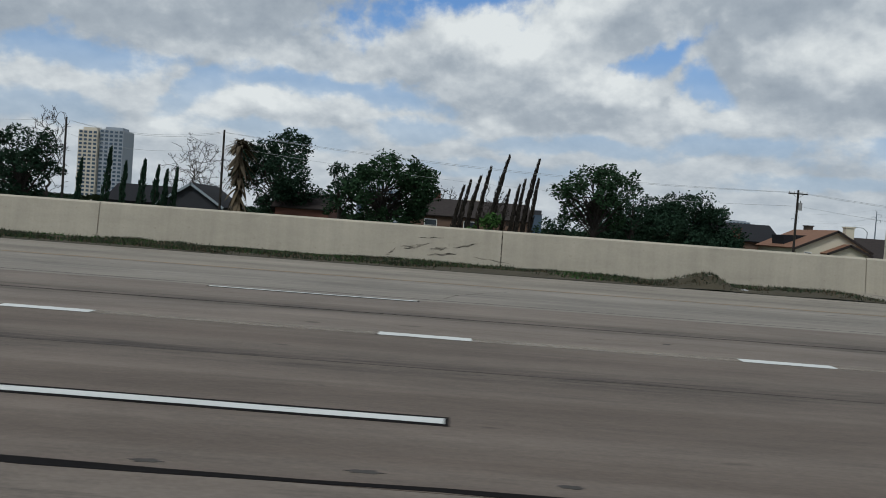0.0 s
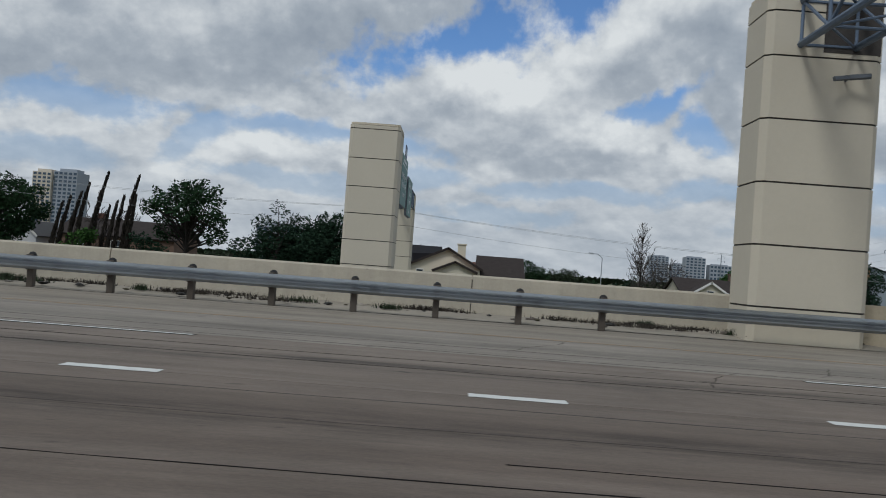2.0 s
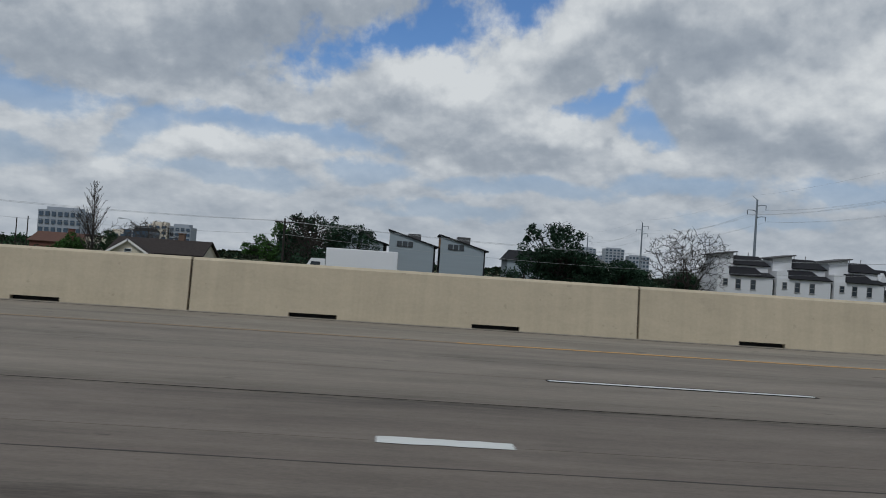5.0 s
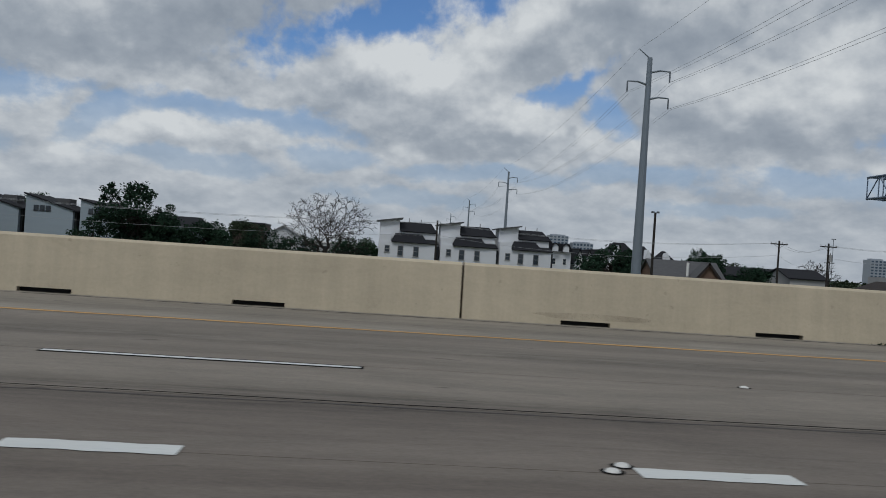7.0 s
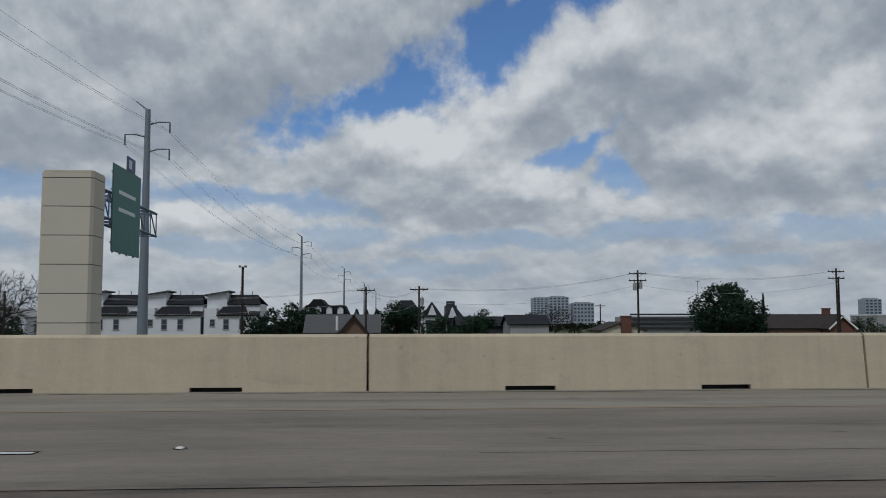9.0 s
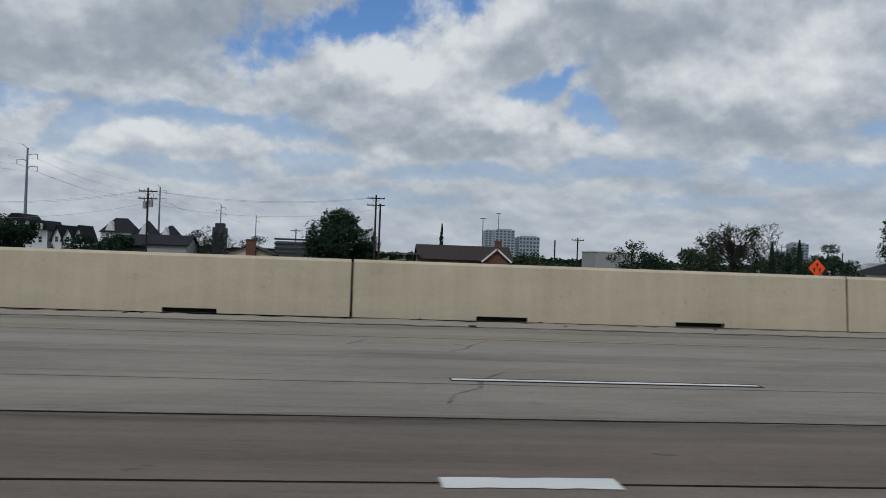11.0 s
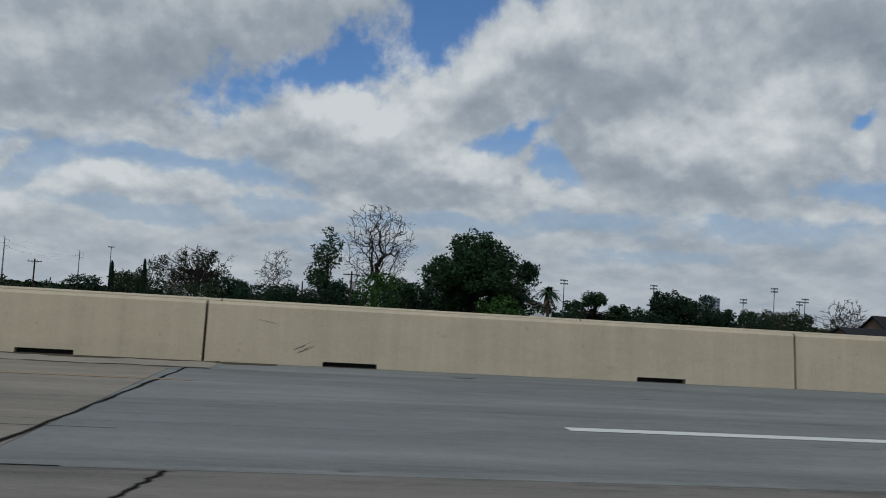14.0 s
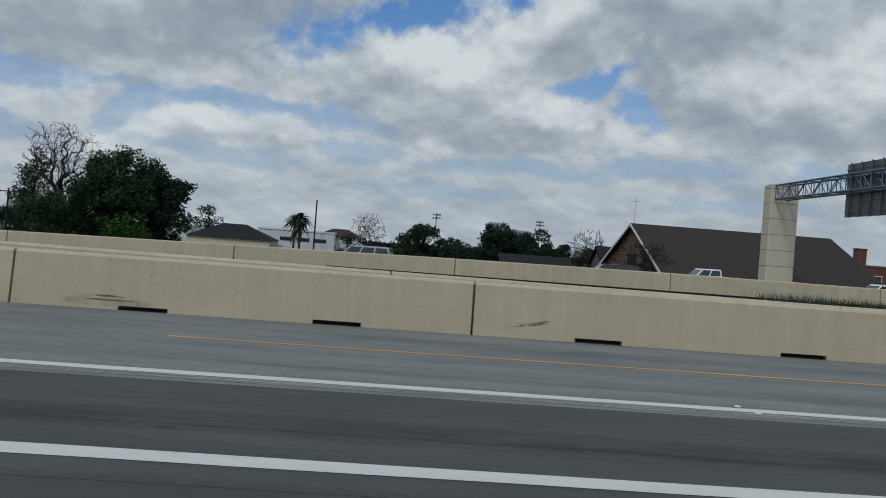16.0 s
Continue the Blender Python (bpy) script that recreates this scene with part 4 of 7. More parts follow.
# damp brown stains on the face
for i, (x0, x1, z0, z1) in enumerate(((341.6, 342.3, 0.08, 0.60), (342.2, 343.6, 0.10, 0.96), (347.2, 348.6, 0.04, 0.40), (198.2, 199.6, 0.04, 0.30), (204.5, 206.5, 0.02, 0.22), (430.6, 432.6, 0.05, 0.26), (435.6, 437.4, 0.05, 0.24), (428.0, 429.6, 0.05, 0.25), (186.0, 188.4, 0.12, 0.24))):
    bm = bmesh.new()
    ring = []
    for k in range(24):
        a_ = math.tau * k / 24
        q = 1 + 0.25 * noise.noise((math.cos(a_) * 1.6, math.sin(a_) * 1.6, i * 3.3))
        zz = (z0 + z1) / 2 + (z1 - z0) / 2 * math.sin(a_) * q
        ring.append(bm.verts.new(((x0 + x1) / 2 + (x1 - x0) / 2 * math.cos(a_) * q, yy(zz) - 0.0015, zz)))
    bm.faces.new(ring)
    part("stain", bm, M_DAMP, barrier)

# the stretch set back behind the guardrail
back_barrier = thing("median_barrier", "beige concrete barrier behind a guardrail", "road barrier", kind="structure")
JA = [-70, -61, -52, -43, -34, -25.6, -9.8, 1.2, 11.0, 20.8, 30.5, 40.3, 50.0, 57.0]
for a_, b_ in zip(JA, JA[1:]):
    barrier_panel(back_barrier, a_ + 0.012, b_ - 0.012, 23.0, [a_ + 2.2, a_ + 6.2], face=M_BARRIER_GREY)
part("core", boxed(-70, 57.0, 23.2, 23.4, 0.04, BH - 0.12), M_SEAL, back_barrier)
bm = bmesh.new()
ring = [(57.0, 23.0), (63.9, 20.0), (63.9, 20.62), (57.0, 23.62)]
lo_ = [bm.verts.new((x, y, 0)) for x, y in ring]
hi_ = [bm.verts.new((x, y + (0.09 if k < 2 else -0.09), BH)) for k, (x, y) in enumerate(ring)]
bm.faces.new(hi_)
for k in range(4):
    bm.faces.new((lo_[k], lo_[(k + 1) % 4], hi_[(k + 1) % 4], hi_[k]))
bmesh.ops.recalc_face_normals(bm, faces=bm.faces[:])
part("panel", bm, M_BARRIER, back_barrier)
for i, (x, z, ln, rise_, w_) in enumerate(((-1.55, 0.45, 0.9, 0.16, 0.05), (-1.45, 0.40, 0.5, 0.10, 0.06), (-0.75, 0.44, 0.55, 0.06, 0.10), (-0.1, 0.52, 0.75, 0.20, 0.06), (-0.8, 0.28, 0.9, 0.10, 0.06), (-1.1, 0.72, 0.8, 0.06, 0.03), (-1.9, 0.20, 0.25, 0.22, 0.10), (0.4, 0.30, 1.1, -0.12, 0.03), (24.5, 0.75, 2.0, -0.1, 0.05), (25.0, 0.6, 1.6, 0.0, 0.04))):
    bm = bmesh.new()
    prev = None
    for k in range(13):
        f = k / 12
        zz = z + rise_ * f ** 1.4 + 0.012 * math.sin(k * 1.3 + i)
        hw = w_ / 2 * math.sin(math.pi * min(1, f * 1.05 + 0.02)) ** 0.6 * (0.7 + 0.5 * abs(noise.noise((k * 0.8, i, 0.9))))
        yy = lambda q: 23.0 + q / BH * 0.108 - 0.003
        pair = (bm.verts.new((x + ln * f, yy(zz + hw), zz + hw)), bm.verts.new((x + ln * f, yy(zz - hw), zz - hw)))
        if prev:
            bm.faces.new((prev[0], prev[1], pair[1], pair[0]))
        prev = pair
    part("tyre_scuff", bm, M_SCUFF, back_barrier)
far_barrier = thing("far_barrier", "beige concrete barrier across the far carriageway", "road barrier", kind="structure")
for k in range(14):
    x = 380.1 + 13.1 * k
    ob = barrier_panel(far_barrier, x + 0.03, x + 13.07, 54.6, [])
    for v in ob.data.vertices:
        v.co.z += max(-0.42, min(0.12, (v.co.x - 444) * 0.0122)) - 0.02
# black strip added for the shade at the far barrier's base, no real part
part("base_shade", boxed(438, 463.7, 54.3, 54.595, -0.2, 0.10), M_BLACK, far_barrier, "black strip painted as shade along the barrier base")
# a second barrier that closes in on the near one
rear_barrier = thing("median_barrier", "beige concrete barrier running close behind another", "road barrier", kind="structure")
for k in range(12):
    x = 372.0 + 10.0 * k
    ob = barrier_panel(rear_barrier, x + 0.02, x + 9.98, 0.0, [])
    for v in ob.data.vertices:
        v.co.y += 21.3 + max(0.0, 452 - v.co.x) * 0.11
near_barrier = thing("near_barrier", "plain concrete barrier along the near road edge", "road barrier", kind="structure")
part("panel", prismed([(-17.0, 0), (-17.1, BH), (-17.35, BH), (-17.6, 0)], "x", ROAD0, ROAD1), M_BARRIER, near_barrier)

GZ = -4.0

# ---- guardrail in front of the set-back barrier ----


def rail_y(x):
    return 21.3 - (x - 12.0) * 0.0205


def build_guardrail():
    t = thing("guardrail", "galvanised steel W-beam guardrail on wooden posts", "guardrail", kind="")
    prof = [(0.00, 0.44), (-0.03, 0.455), (-0.085, 0.50), (-0.085, 0.535), (-0.02, 0.585), (-0.02, 0.615), (-0.085, 0.665), (-0.085, 0.70), (-0.03, 0.745), (0.00, 0.76)]
    xs = [13.4 + 3.81 * i for i in range(14)]
    xs[-1] = 62.6
    for a_, b_ in zip(xs, xs[1:]):
        bm = bmesh.new()
        va = [bm.verts.new((a_ - 0.12, rail_y(a_) + u - 0.12, z)) for u, z in prof]
        vb = [bm.verts.new((b_ + 0.12, rail_y(b_) + u - 0.117, z + 0.002)) for u, z in prof]
        for k in range(len(prof) - 1):
            bm.faces.new((va[k], va[k + 1], vb[k + 1], vb[k]))
        bmesh.ops.solidify(bm, geom=bm.faces[:], thickness=0.006)
        part("beam", bm, M_GALV, t)
    for i in range(27):
        x = 11.9 + 1.96 * i
        if 54.0 < x < 60.0:
            continue
        y = rail_y(x)
        steel = i < 8
        p = part("post", boxed(x - 0.075, x + 0.075, y - 0.02, y + 0.16, -0.25, 0.74, 0.008), M_GALV_DARK if steel else M_POST, t)
        part("block", boxed(x - 0.075, x + 0.075, y - 0.112, y - 0.022, 0.42, 0.79, 0.01), M_POST, p)
        if not steel:
            bm = bmesh.new()
            bmesh.ops.create_uvsphere(bm, u_segments=10, v_segments=6, radius=0.10, matrix=Matrix.Translation((x, y + 0.06, 0.76)))
            for v in bm.verts:
                v.co.z = max(v.co.z, 0.742)
            part("cap", bm, M_BLACK, p, "dark domed post cap")
    # squared head at the upstream end
    x, y = 11.0, rail_y(11.0) - 0.12
    head = part("end_head", boxed(x + 0.30, x + 2.35, y - 0.11, y + 0.03, 0.40, 0.78, 0.02), M_GALV, t, "boxy galvanised end terminal")
    for z0, z1 in ((0.36, 0.42), (0.57, 0.62), (0.78, 0.84)):
        part("flange", boxed(x, x + 0.5, y - 0.16, y + 0.08, z0, z1), M_GALV, head)
    part("face_plate", boxed(x - 0.03, x, y - 0.17, y + 0.09, 0.34, 0.86), M_GALV, head)
    part("slot", boxed(x + 1.3, x + 1.5, y - 0.117, y - 0.112, 0.55, 0.63), M_BLACK, head)
    part("cable", rodded((x + 1.9, y, 0.40), (x + 1.0, y, 0.05), 0.018), M_GALV_DARK, t, "anchor cable")
    part("cable", rodded((59.6, rail_y(60) - 0.1, 0.45), (62.5, rail_y(62) - 0.1, 0.04), 0.018), M_POST, t, "rusty anchor cable")
    part("strut", boxed(x + 1.0, x + 4.2, y + 0.0, y + 0.16, 0.0, 0.07), M_GALV_DARK, t)
    part("strut", boxed(60.7, 62.9, rail_y(62) - 0.1, rail_y(62) + 0.04, 0.0, 0.07), M_GALV_DARK, t)
    bm = bmesh.new()
    yy = rail_y(63) - 0.12
    prism(bm, [(62.5, yy - 0.09), (62.95, yy - 0.10), (63.25, yy - 0.02), (63.28, yy + 0.12), (63.18, yy + 0.12), (62.9, yy - 0.02), (62.5, yy + 0.0)], "z", 0.43, 0.77)
    part("end_shoe", bm, M_GALV, t, "rounded steel end shoe")


build_guardrail()

# dirt and weeds between the road edge and the set-back barrier
rg = random.Random(4)


def strip_z(x, y, f):
    """Height of the dirt strip: a low bank with a few heaps."""
    z = 0.012 + 0.075 * math.sin(min(1, f * 1.3) * math.pi / 2) + 0.05 * noise.noise((x * 0.9, y * 1.7, 0.3)) * min(1, 3 * f)
    for mx, my, mr, mh in ((6.3, 21.3, 0.75, 0.34), (5.6, 21.5, 0.7, 0.14), (9.3, 21.4, 1.1, 0.10), (2.5, 21.7, 1.2, 0.08), (7.9, 21.2, 0.5, 0.08)):
        z += mh * math.exp(-((x - mx) ** 2 + ((y - my) * 1.4) ** 2) / (mr * mr * 0.5))
    return z


verts, faces = [], []
nx, ny = 260, 12
for i in range(nx + 1):
    x = -72 + i * (136 / nx)
    for j in range(ny + 1):
        f = j / ny
        wide = 3.5 - max(0.0, (x - 57) / 7) * 2.9
        y = 20.74 + f * wide - 0.02
        z = strip_z(x, y, f)
        verts.append((x, y, z))
for i in range(nx):
    for j in range(ny):
        a_ = i * (ny + 1) + j
        faces.append((a_, a_ + ny + 1, a_ + ny + 2, a_ + 1))
strip = soup("dirt_strip", verts, faces, M_GRAVEL)
strip.data.materials.append(M_DIRT)
for poly in strip.data.polygons:
    poly.material_index = 1 if poly.center.x < 10.5 else 0
tagged(strip, "dusty strip of dirt and litter beside the road", "ground", kind="structure")


def blades(name, label, spots, n, h, material, seed, category="grass"):
    """Tufts of blades scattered over patches of (x, y, half-length, half-width, z)."""
    r = random.Random(seed)
    verts, faces = [], []
    for _ in range(n):
        x0, y0, hx, hy, z0 = r.choice(spots)
        x, y = x0 + r.gauss(0, hx * 0.6), y0 + r.gauss(0, hy * 0.6)
        if z0 is None:
            f = (y - 20.74) / 3.5
            if f < 0.02 or f > 0.66:
                continue
            z0 = strip_z(x, y, f) - 0.01
        a_, hh, w_ = r.uniform(0, math.tau), h * r.uniform(0.4, 1.3), r.uniform(0.008, 0.02)
        lx, ly = math.cos(a_), math.sin(a_)
        k = len(verts)
        verts += [(x - ly * w_, y + lx * w_, z0), (x + ly * w_, y - lx * w_, z0), (x + lx * hh * 0.5, y + ly * hh * 0.5, z0 + hh)]
        faces.append((k, k + 1, k + 2))
    ob = soup(name, verts, faces, material)
    return tagged(ob, label, category, kind="stuff")


rv = random.Random(21)
turf = [(rv.uniform(-50, 10.6), rv.uniform(20.95, 22.9), rv.uniform(0.4, 1.0), rv.uniform(0.15, 0.4), None) for _ in range(240)]
blades("grass", "short green grass on the dirt verge", turf[:110], 15000, 0.07, M_LEAF_LIGHT, 3)
blades("grass", "dark low weeds on the dirt verge", turf[60:240], 34000, 0.085, M_LEAF_OLIVE, 4)
blades("grass", "dry straw-coloured grass on the dirt verge", turf[60:], 26000, 0.07, M_LEAF_DEAD, 5)
rw = random.Random(8)
blades("weeds", "scattered dry weeds along the barrier foot", [(rw.uniform(12, 63), rw.uniform(21.6, 22.8), rw.uniform(0.1, 0.6), 0.14, 0.08) for _ in range(34)], 5200, 0.15, M_LEAF_OLIVE, 9, "weeds")
blades("weeds", "brown withered weeds along the barrier foot", [(rw.uniform(12, 63), rw.uniform(21.4, 22.8), rw.uniform(0.2, 1.2), 0.2, 0.08) for _ in range(50)], 11000, 0.11, M_LEAF_BROWN, 19, "weeds")
blades("weeds", "small weeds growing at a barrier joint", [(193.2, 19.85, 0.35, 0.08, 0.0), (199.7, 19.9, 0.15, 0.08, 0.0), (68.9, 19.7, 0.4, 0.1, 0.0)], 500, 0.05, M_LEAF_OLIVE, 10, "weeds")


def litter(x, y, z, s, seed, material, label):
    r = random.Random(seed)
    bm = bmesh.new()
    bmesh.ops.create_icosphere(bm, subdivisions=1, radius=s)
    for v in bm.verts:
        v.co = Vector((v.co.x * 1.5, v.co.y, v.co.z * 0.45)) * r.uniform(0.7, 1.25)
    ob = part("debris", bm, material)
    ob.location = (x, y, z + s * 0.3)
    tagged(ob, label, "debris", "roadside debris")


for i in range(150):
    litter(rw.uniform(11, 66), rw.uniform(20.9, 22.7), 0.07, rw.uniform(0.02, 0.11), i, rw.choice([M_POST, M_DIRT, M_GRAVEL, M_RUBBER]), "small piece of dark road debris")
for x, y, s, m_ in ((86.2, 16.4, 0.11, M_RUBBER), (7.15, 21.1, 0.12, M_WALL_GREY), (6.9, 21.0, 0.08, M_MARKER), (9.9, 21.0, 0.07, M_MARKER), (68.9, 19.3, 0.12, M_DIRT), (69.3, 19.2, 0.10, M_POST), (398.2, 19.5, 0.10, M_RUBBER), (299.0, 18.6, 0.05, M_RUBBER), (345.0, 19.2, 0.05, M_DIRT)):
    litter(x, y, 0.0, s, int(x * 10), m_, "lump of debris lying on the shoulder")
for i in range(70):
    litter(rw.uniform(285, 385), rw.uniform(19.2, 19.95), 0.0, rw.uniform(0.012, 0.04), 300 + i, rw.choice([M_POST, M_DIRT, M_GRAVEL]), "crumb of dirt at the barrier foot")
# dirt that gathers at the barrier foot
t_ = thing("dirt_line", "brown dirt gathered along the barrier foot", "dirt", kind="structure")
for x0, x1 in ((64, 150), (150, 200), (200, 300), (285, 384)):
    # a thin ragged crack runs along the foot, dirt lies behind it
    part("edge_line", ribbon(wavy(x0, x1, 19.64, 0.10, x0 + 7, 400), 0.05, 0.003, 0.95, x0 + 1), M_CRACK, t_)
    part("dirt", ribbon(wavy(x0, x1, 19.86, 0.06, x0, 300), 0.30 if x0 != 285 else 0.5, 0.002, 0.6, x0), M_DIRT if x0 == 285 else M_GRAVEL, t_)

part("dirt", ribbon(wavy(284, 383, 19.15, 0.12, 5, 400), 1.1, 0.0035, 0.30, 41), M_GRAVEL, t_, "pale gritty band with a ragged edge")
# dark ribbon painted for the shaded edge of the pale band's ledge
part("edge_line", ribbon(wavy(284, 383, 18.52, 0.14, 9, 500), 0.09, 0.005, 0.9, 42), M_CRACK, t_)

# ---- sign gantries ----


def gantry_column(name, label, x0, x1, y0, y1, zt, z_base, joints, notch=None):
    t = thing(name, label, "gantry column", ((x0 + x1) / 2, (y0 + y1) / 2, 0), "sign gantry columns")
    hx, hy, c = (x1 - x0) / 2, (y1 - y0) / 2, 0.16
    ring = [(-hx + c, -hy), (hx - c, -hy), (hx, -hy + c), (hx, hy - c), (hx - c, hy), (-hx + c, hy), (-hx, hy - c), (-hx, -hy + c)]
    inner = [(u * 0.985, v * 0.975) for u, v in ring]
    zs = [z_base] + joints + [zt]
    for a_, b_ in zip(zs, zs[1:]):
        part("block", prismed(ring, "z", a_ + 0.022, b_ - 0.022), M_COLUMN, t)
    part("core", prismed(inner, "z", z_base, zt - 0.05), M_CRACK, t)
    part("cap", prismed([(u * 0.97, v * 0.97) for u, v in ring], "z", zt, zt + 0.10), M_BARRIER_TOP, t)
    return t


def box_truss(name, label, x, y0, y1, zlo, zhi, depth=1.3, step=1.6):
    """A four-chord truss along y."""
    t = thing(name, label, "sign truss", (x, 0, 0), "sign trusses")
    d = depth / 2
    chord = [(-d, zlo), (d, zlo), (-d, zhi), (d, zhi)]
    for u, z in chord:
        part("chord", rodded((u, y0, z), (u, y1, z), 0.09, n=8), M_TRUSS, t)
    n = max(2, round(abs(y1 - y0) / step))
    for i in range(n + 1):
        y = y0 + (y1 - y0) * i / n
        part("frame", rod(rod(rod(rodded((-d, y, zlo), (-d, y, zhi), 0.045), (d, y, zlo), (d, y, zhi), 0.045), (-d, y, zlo), (d, y, zlo), 0.04), (-d, y, zhi), (d, y, zhi), 0.04), M_TRUSS, t)
        if i < n:
            y2 = y0 + (y1 - y0) * (i + 1) / n
            bm = bmesh.new()
            for u in (-d, d):
                rod(bm, (u, y if i % 2 else y2, zlo), (u, y2 if i % 2 else y, zhi), 0.045)
            for z in (zlo, zhi):
                rod(bm, (-d, y if i % 2 else y2, z), (d, y2 if i % 2 else y, z), 0.035)
            part("brace", bm, M_TRUSS, t)
    return t


def sign_panel(label, x, y0, y1, z0, z1, face, front, lines=(), bars=0, tab=None, band=False):
    """An overhead sign across y at x; face +1 looks towards +x. Lines: (text, height share, size)."""
    t = thing("road_sign", label, "road sign", (x, (y0 + y1) / 2, (z0 + z1) / 2), "overhead road signs")
    w, h = abs(y1 - y0) / 2, (z1 - z0) / 2
    part("panel", boxed(-0.03, 0.03, -w, w, -h, h, 0.01), M_SIGNBACK, t)
    part("face", boxed(face * 0.032, face * 0.045, -w + 0.02, w - 0.02, -h + 0.02, h - 0.02), front, t)
    bm = bmesh.new()
    for k in range(5):
        zz = -h + 2 * h * (k + 0.5) / 5
        box(bm, -face * 0.03, -face * 0.09, -w, w, zz - 0.05, zz + 0.05)
    part("stiffener", bm, M_SIGNBACK, t)
    for k in range(4):
        yy = -w + 2 * w * (k + 0.5) / 4
        part("upright", boxed(-face * 0.09, -face * 0.19, yy - 0.05, yy + 0.05, -h - 0.05, h + 0.05), M_GALV_DARK, t)
    turn = Matrix(((0, 0, 1, 0), (1, 0, 0, 0), (0, 1, 0, 0), (0, 0, 0, 1))) if face > 0 else Matrix(((0, 0, -1, 0), (-1, 0, 0, 0), (0, 1, 0, 0), (0, 0, 0, 1)))
    for text, zf, size in lines:
        lettering(text, size, 0.002, Matrix.Translation((face * 0.05, 0, zf * h)) @ turn, "lettering", M_SIGNWHITE, t, "white lettering")
    for zf, wf, hf in (bars or ()):
        part("bar", boxed(face * 0.046, face * 0.052, -w * wf, w * wf, zf * h - hf, zf * h + hf), M_SIGNWHITE, t, "white bar of unreadable lettering")
    if band:
        part("rule", boxed(face * 0.046, face * 0.052, -w + 0.04, w - 0.04, h * 0.60, h * 0.60 + 0.07), M_SIGNWHITE, t)
    if tab:
        ty, tw, th = tab
        p_ = part("tab", boxed(-0.02, 0.03, ty - tw, ty + tw, h + 0.02, h + th), M_SIGNBACK, t, "small panel fixed on top")
        part("tab_face", boxed(face * 0.032, face * 0.04, ty - tw + 0.03, ty + tw - 0.03, h + 0.05, h + th - 0.03), M_SIGNBLUE, p_)
        part("tab_mark", boxed(face * 0.041, face * 0.046, ty - tw * 0.6, ty + tw * 0.1, h + 0.2, h + th - 0.2), M_SIGNWHITE, p_)
    return t


J5 = [0.85, 2.33, 3.83, 5.35, 6.87]
c_ = gantry_column("gantry_column", "tall beige concrete column beside the guardrail", 56.55, 59.35, 20.75, 22.45, 8.45, -0.2, J5 + [7.95])
# flat dark plate drawn for the shadow of the truss pocket, nothing is cut in
part("pocket_shade", boxed(-0.05, 1.3, -0.86, -0.8, 7.0, 8.2), M_CRACK, c_, "dark plate painted as the shadow in the truss pocket")
part("flood_lamp", rod(rod(rodded((0.5, -0.86, 6.35), (0.5, -1.1, 6.38), 0.03), (0.5, -1.1, 6.38), (0.95, -1.2, 6.42), 0.07), (0.5, -1.1, 6.38), (0.1, -1.2, 6.30), 0.06), M_GALV_DARK, c_, "pair of small floodlights")
gantry_column("gantry_column", "beige concrete column at the near roadside", 56.55, 59.35, -19.6, -17.9, 8.45, -0.2, J5 + [7.95])
box_truss("gantry_truss", "steel truss over the near lanes", 58.0, 20.75, -17.9, 7.15, 8.2)
JA_ = [1.0, 2.31, 3.71, 5.14, 6.64, 8.2]
gantry_column("gantry_column", "tall beige concrete column with panel joints", 43.35, 46.05, 45.9, 48.7, 8.43, -0.3, JA_)
gantry_column("gantry_column", "beige concrete column with panel joints at the far verge", 42.2, 44.9, 84.6, 87.0, 7.95, GZ - 0.1, [-2.6, -1.1, 0.4, 1.9, 3.4, 4.9, 6.5])
box_truss("gantry_truss", "long steel sign truss across the far carriageway", 44.2, 48.7, 84.8, 6.6, 7.95)
sign_panel("green exit sign with white lettering above a dark truss", 45.04, 62.1, 68.4, 5.5, 9.15, 1, M_SIGNGREEN, [("N  MacGregor Way", 0.18, 0.62), ("S  MacGregor Way", -0.16, 0.62), ("EXIT 1/4 MILE", -0.55, 0.40)], [(0.80, 0.55, 0.10)], (0.6, 0.75, 0.95), True)
sign_panel("green street sign with white lettering above a dark truss", 45.04, 70.6, 76.2, 5.2, 8.3, 1, M_SIGNGREEN, [("Southmore Blvd", 0.62, 0.52), ("Calumet St", 0.2, 0.52), ("Binz St", -0.22, 0.52)], [(-0.72, 0.06, 0.16)])
sign_panel("green distance sign with white lettering above a dark truss", 45.04, 52.5, 59.9, 5.5, 9.3, 1, M_SIGNGREEN, [("2 3/4", 0.35, 0.5), ("14", -0.7, 0.5)], [(0.80, 0.5, 0.10), (-0.18, 0.5, 0.12)], None, True)
JE = [-2.6, -1.0, 0.0, 1.37, 2.98, 4.57, 6.17, 7.77, 9.36]
gantry_column("gantry_column", "tall beige concrete column carrying a cantilever truss", 219.9, 222.75, 52.2, 54.3, 9.68, -0.3, JE[3:])
box_truss("gantry_truss", "short steel cantilever truss", 221.3, 54.3, 68.2, 7.7, 9.35)
sign_panel("large overhead sign seen from its ribbed grey back", 222.1, 57.5, 63.4, 5.75, 11.2, 1, M_SIGNGREEN, (), [(0.4, 0.6, 0.12), (0.0, 0.6, 0.12)], (0.7, 0.9, 0.95))
gantry_column("gantry_column", "beige concrete column carrying a sign truss", 479.55, 482.45, 89.6, 91.6, 10.5, GZ - 0.1, [-2.5, -0.9, 0.7, 2.3, 3.9, 5.5, 7.1, 8.7, 10.2])
box_truss("gantry_truss", "steel sign truss reaching over the far lanes", 480.6, 89.6, 52.0, 9.1, 10.5)
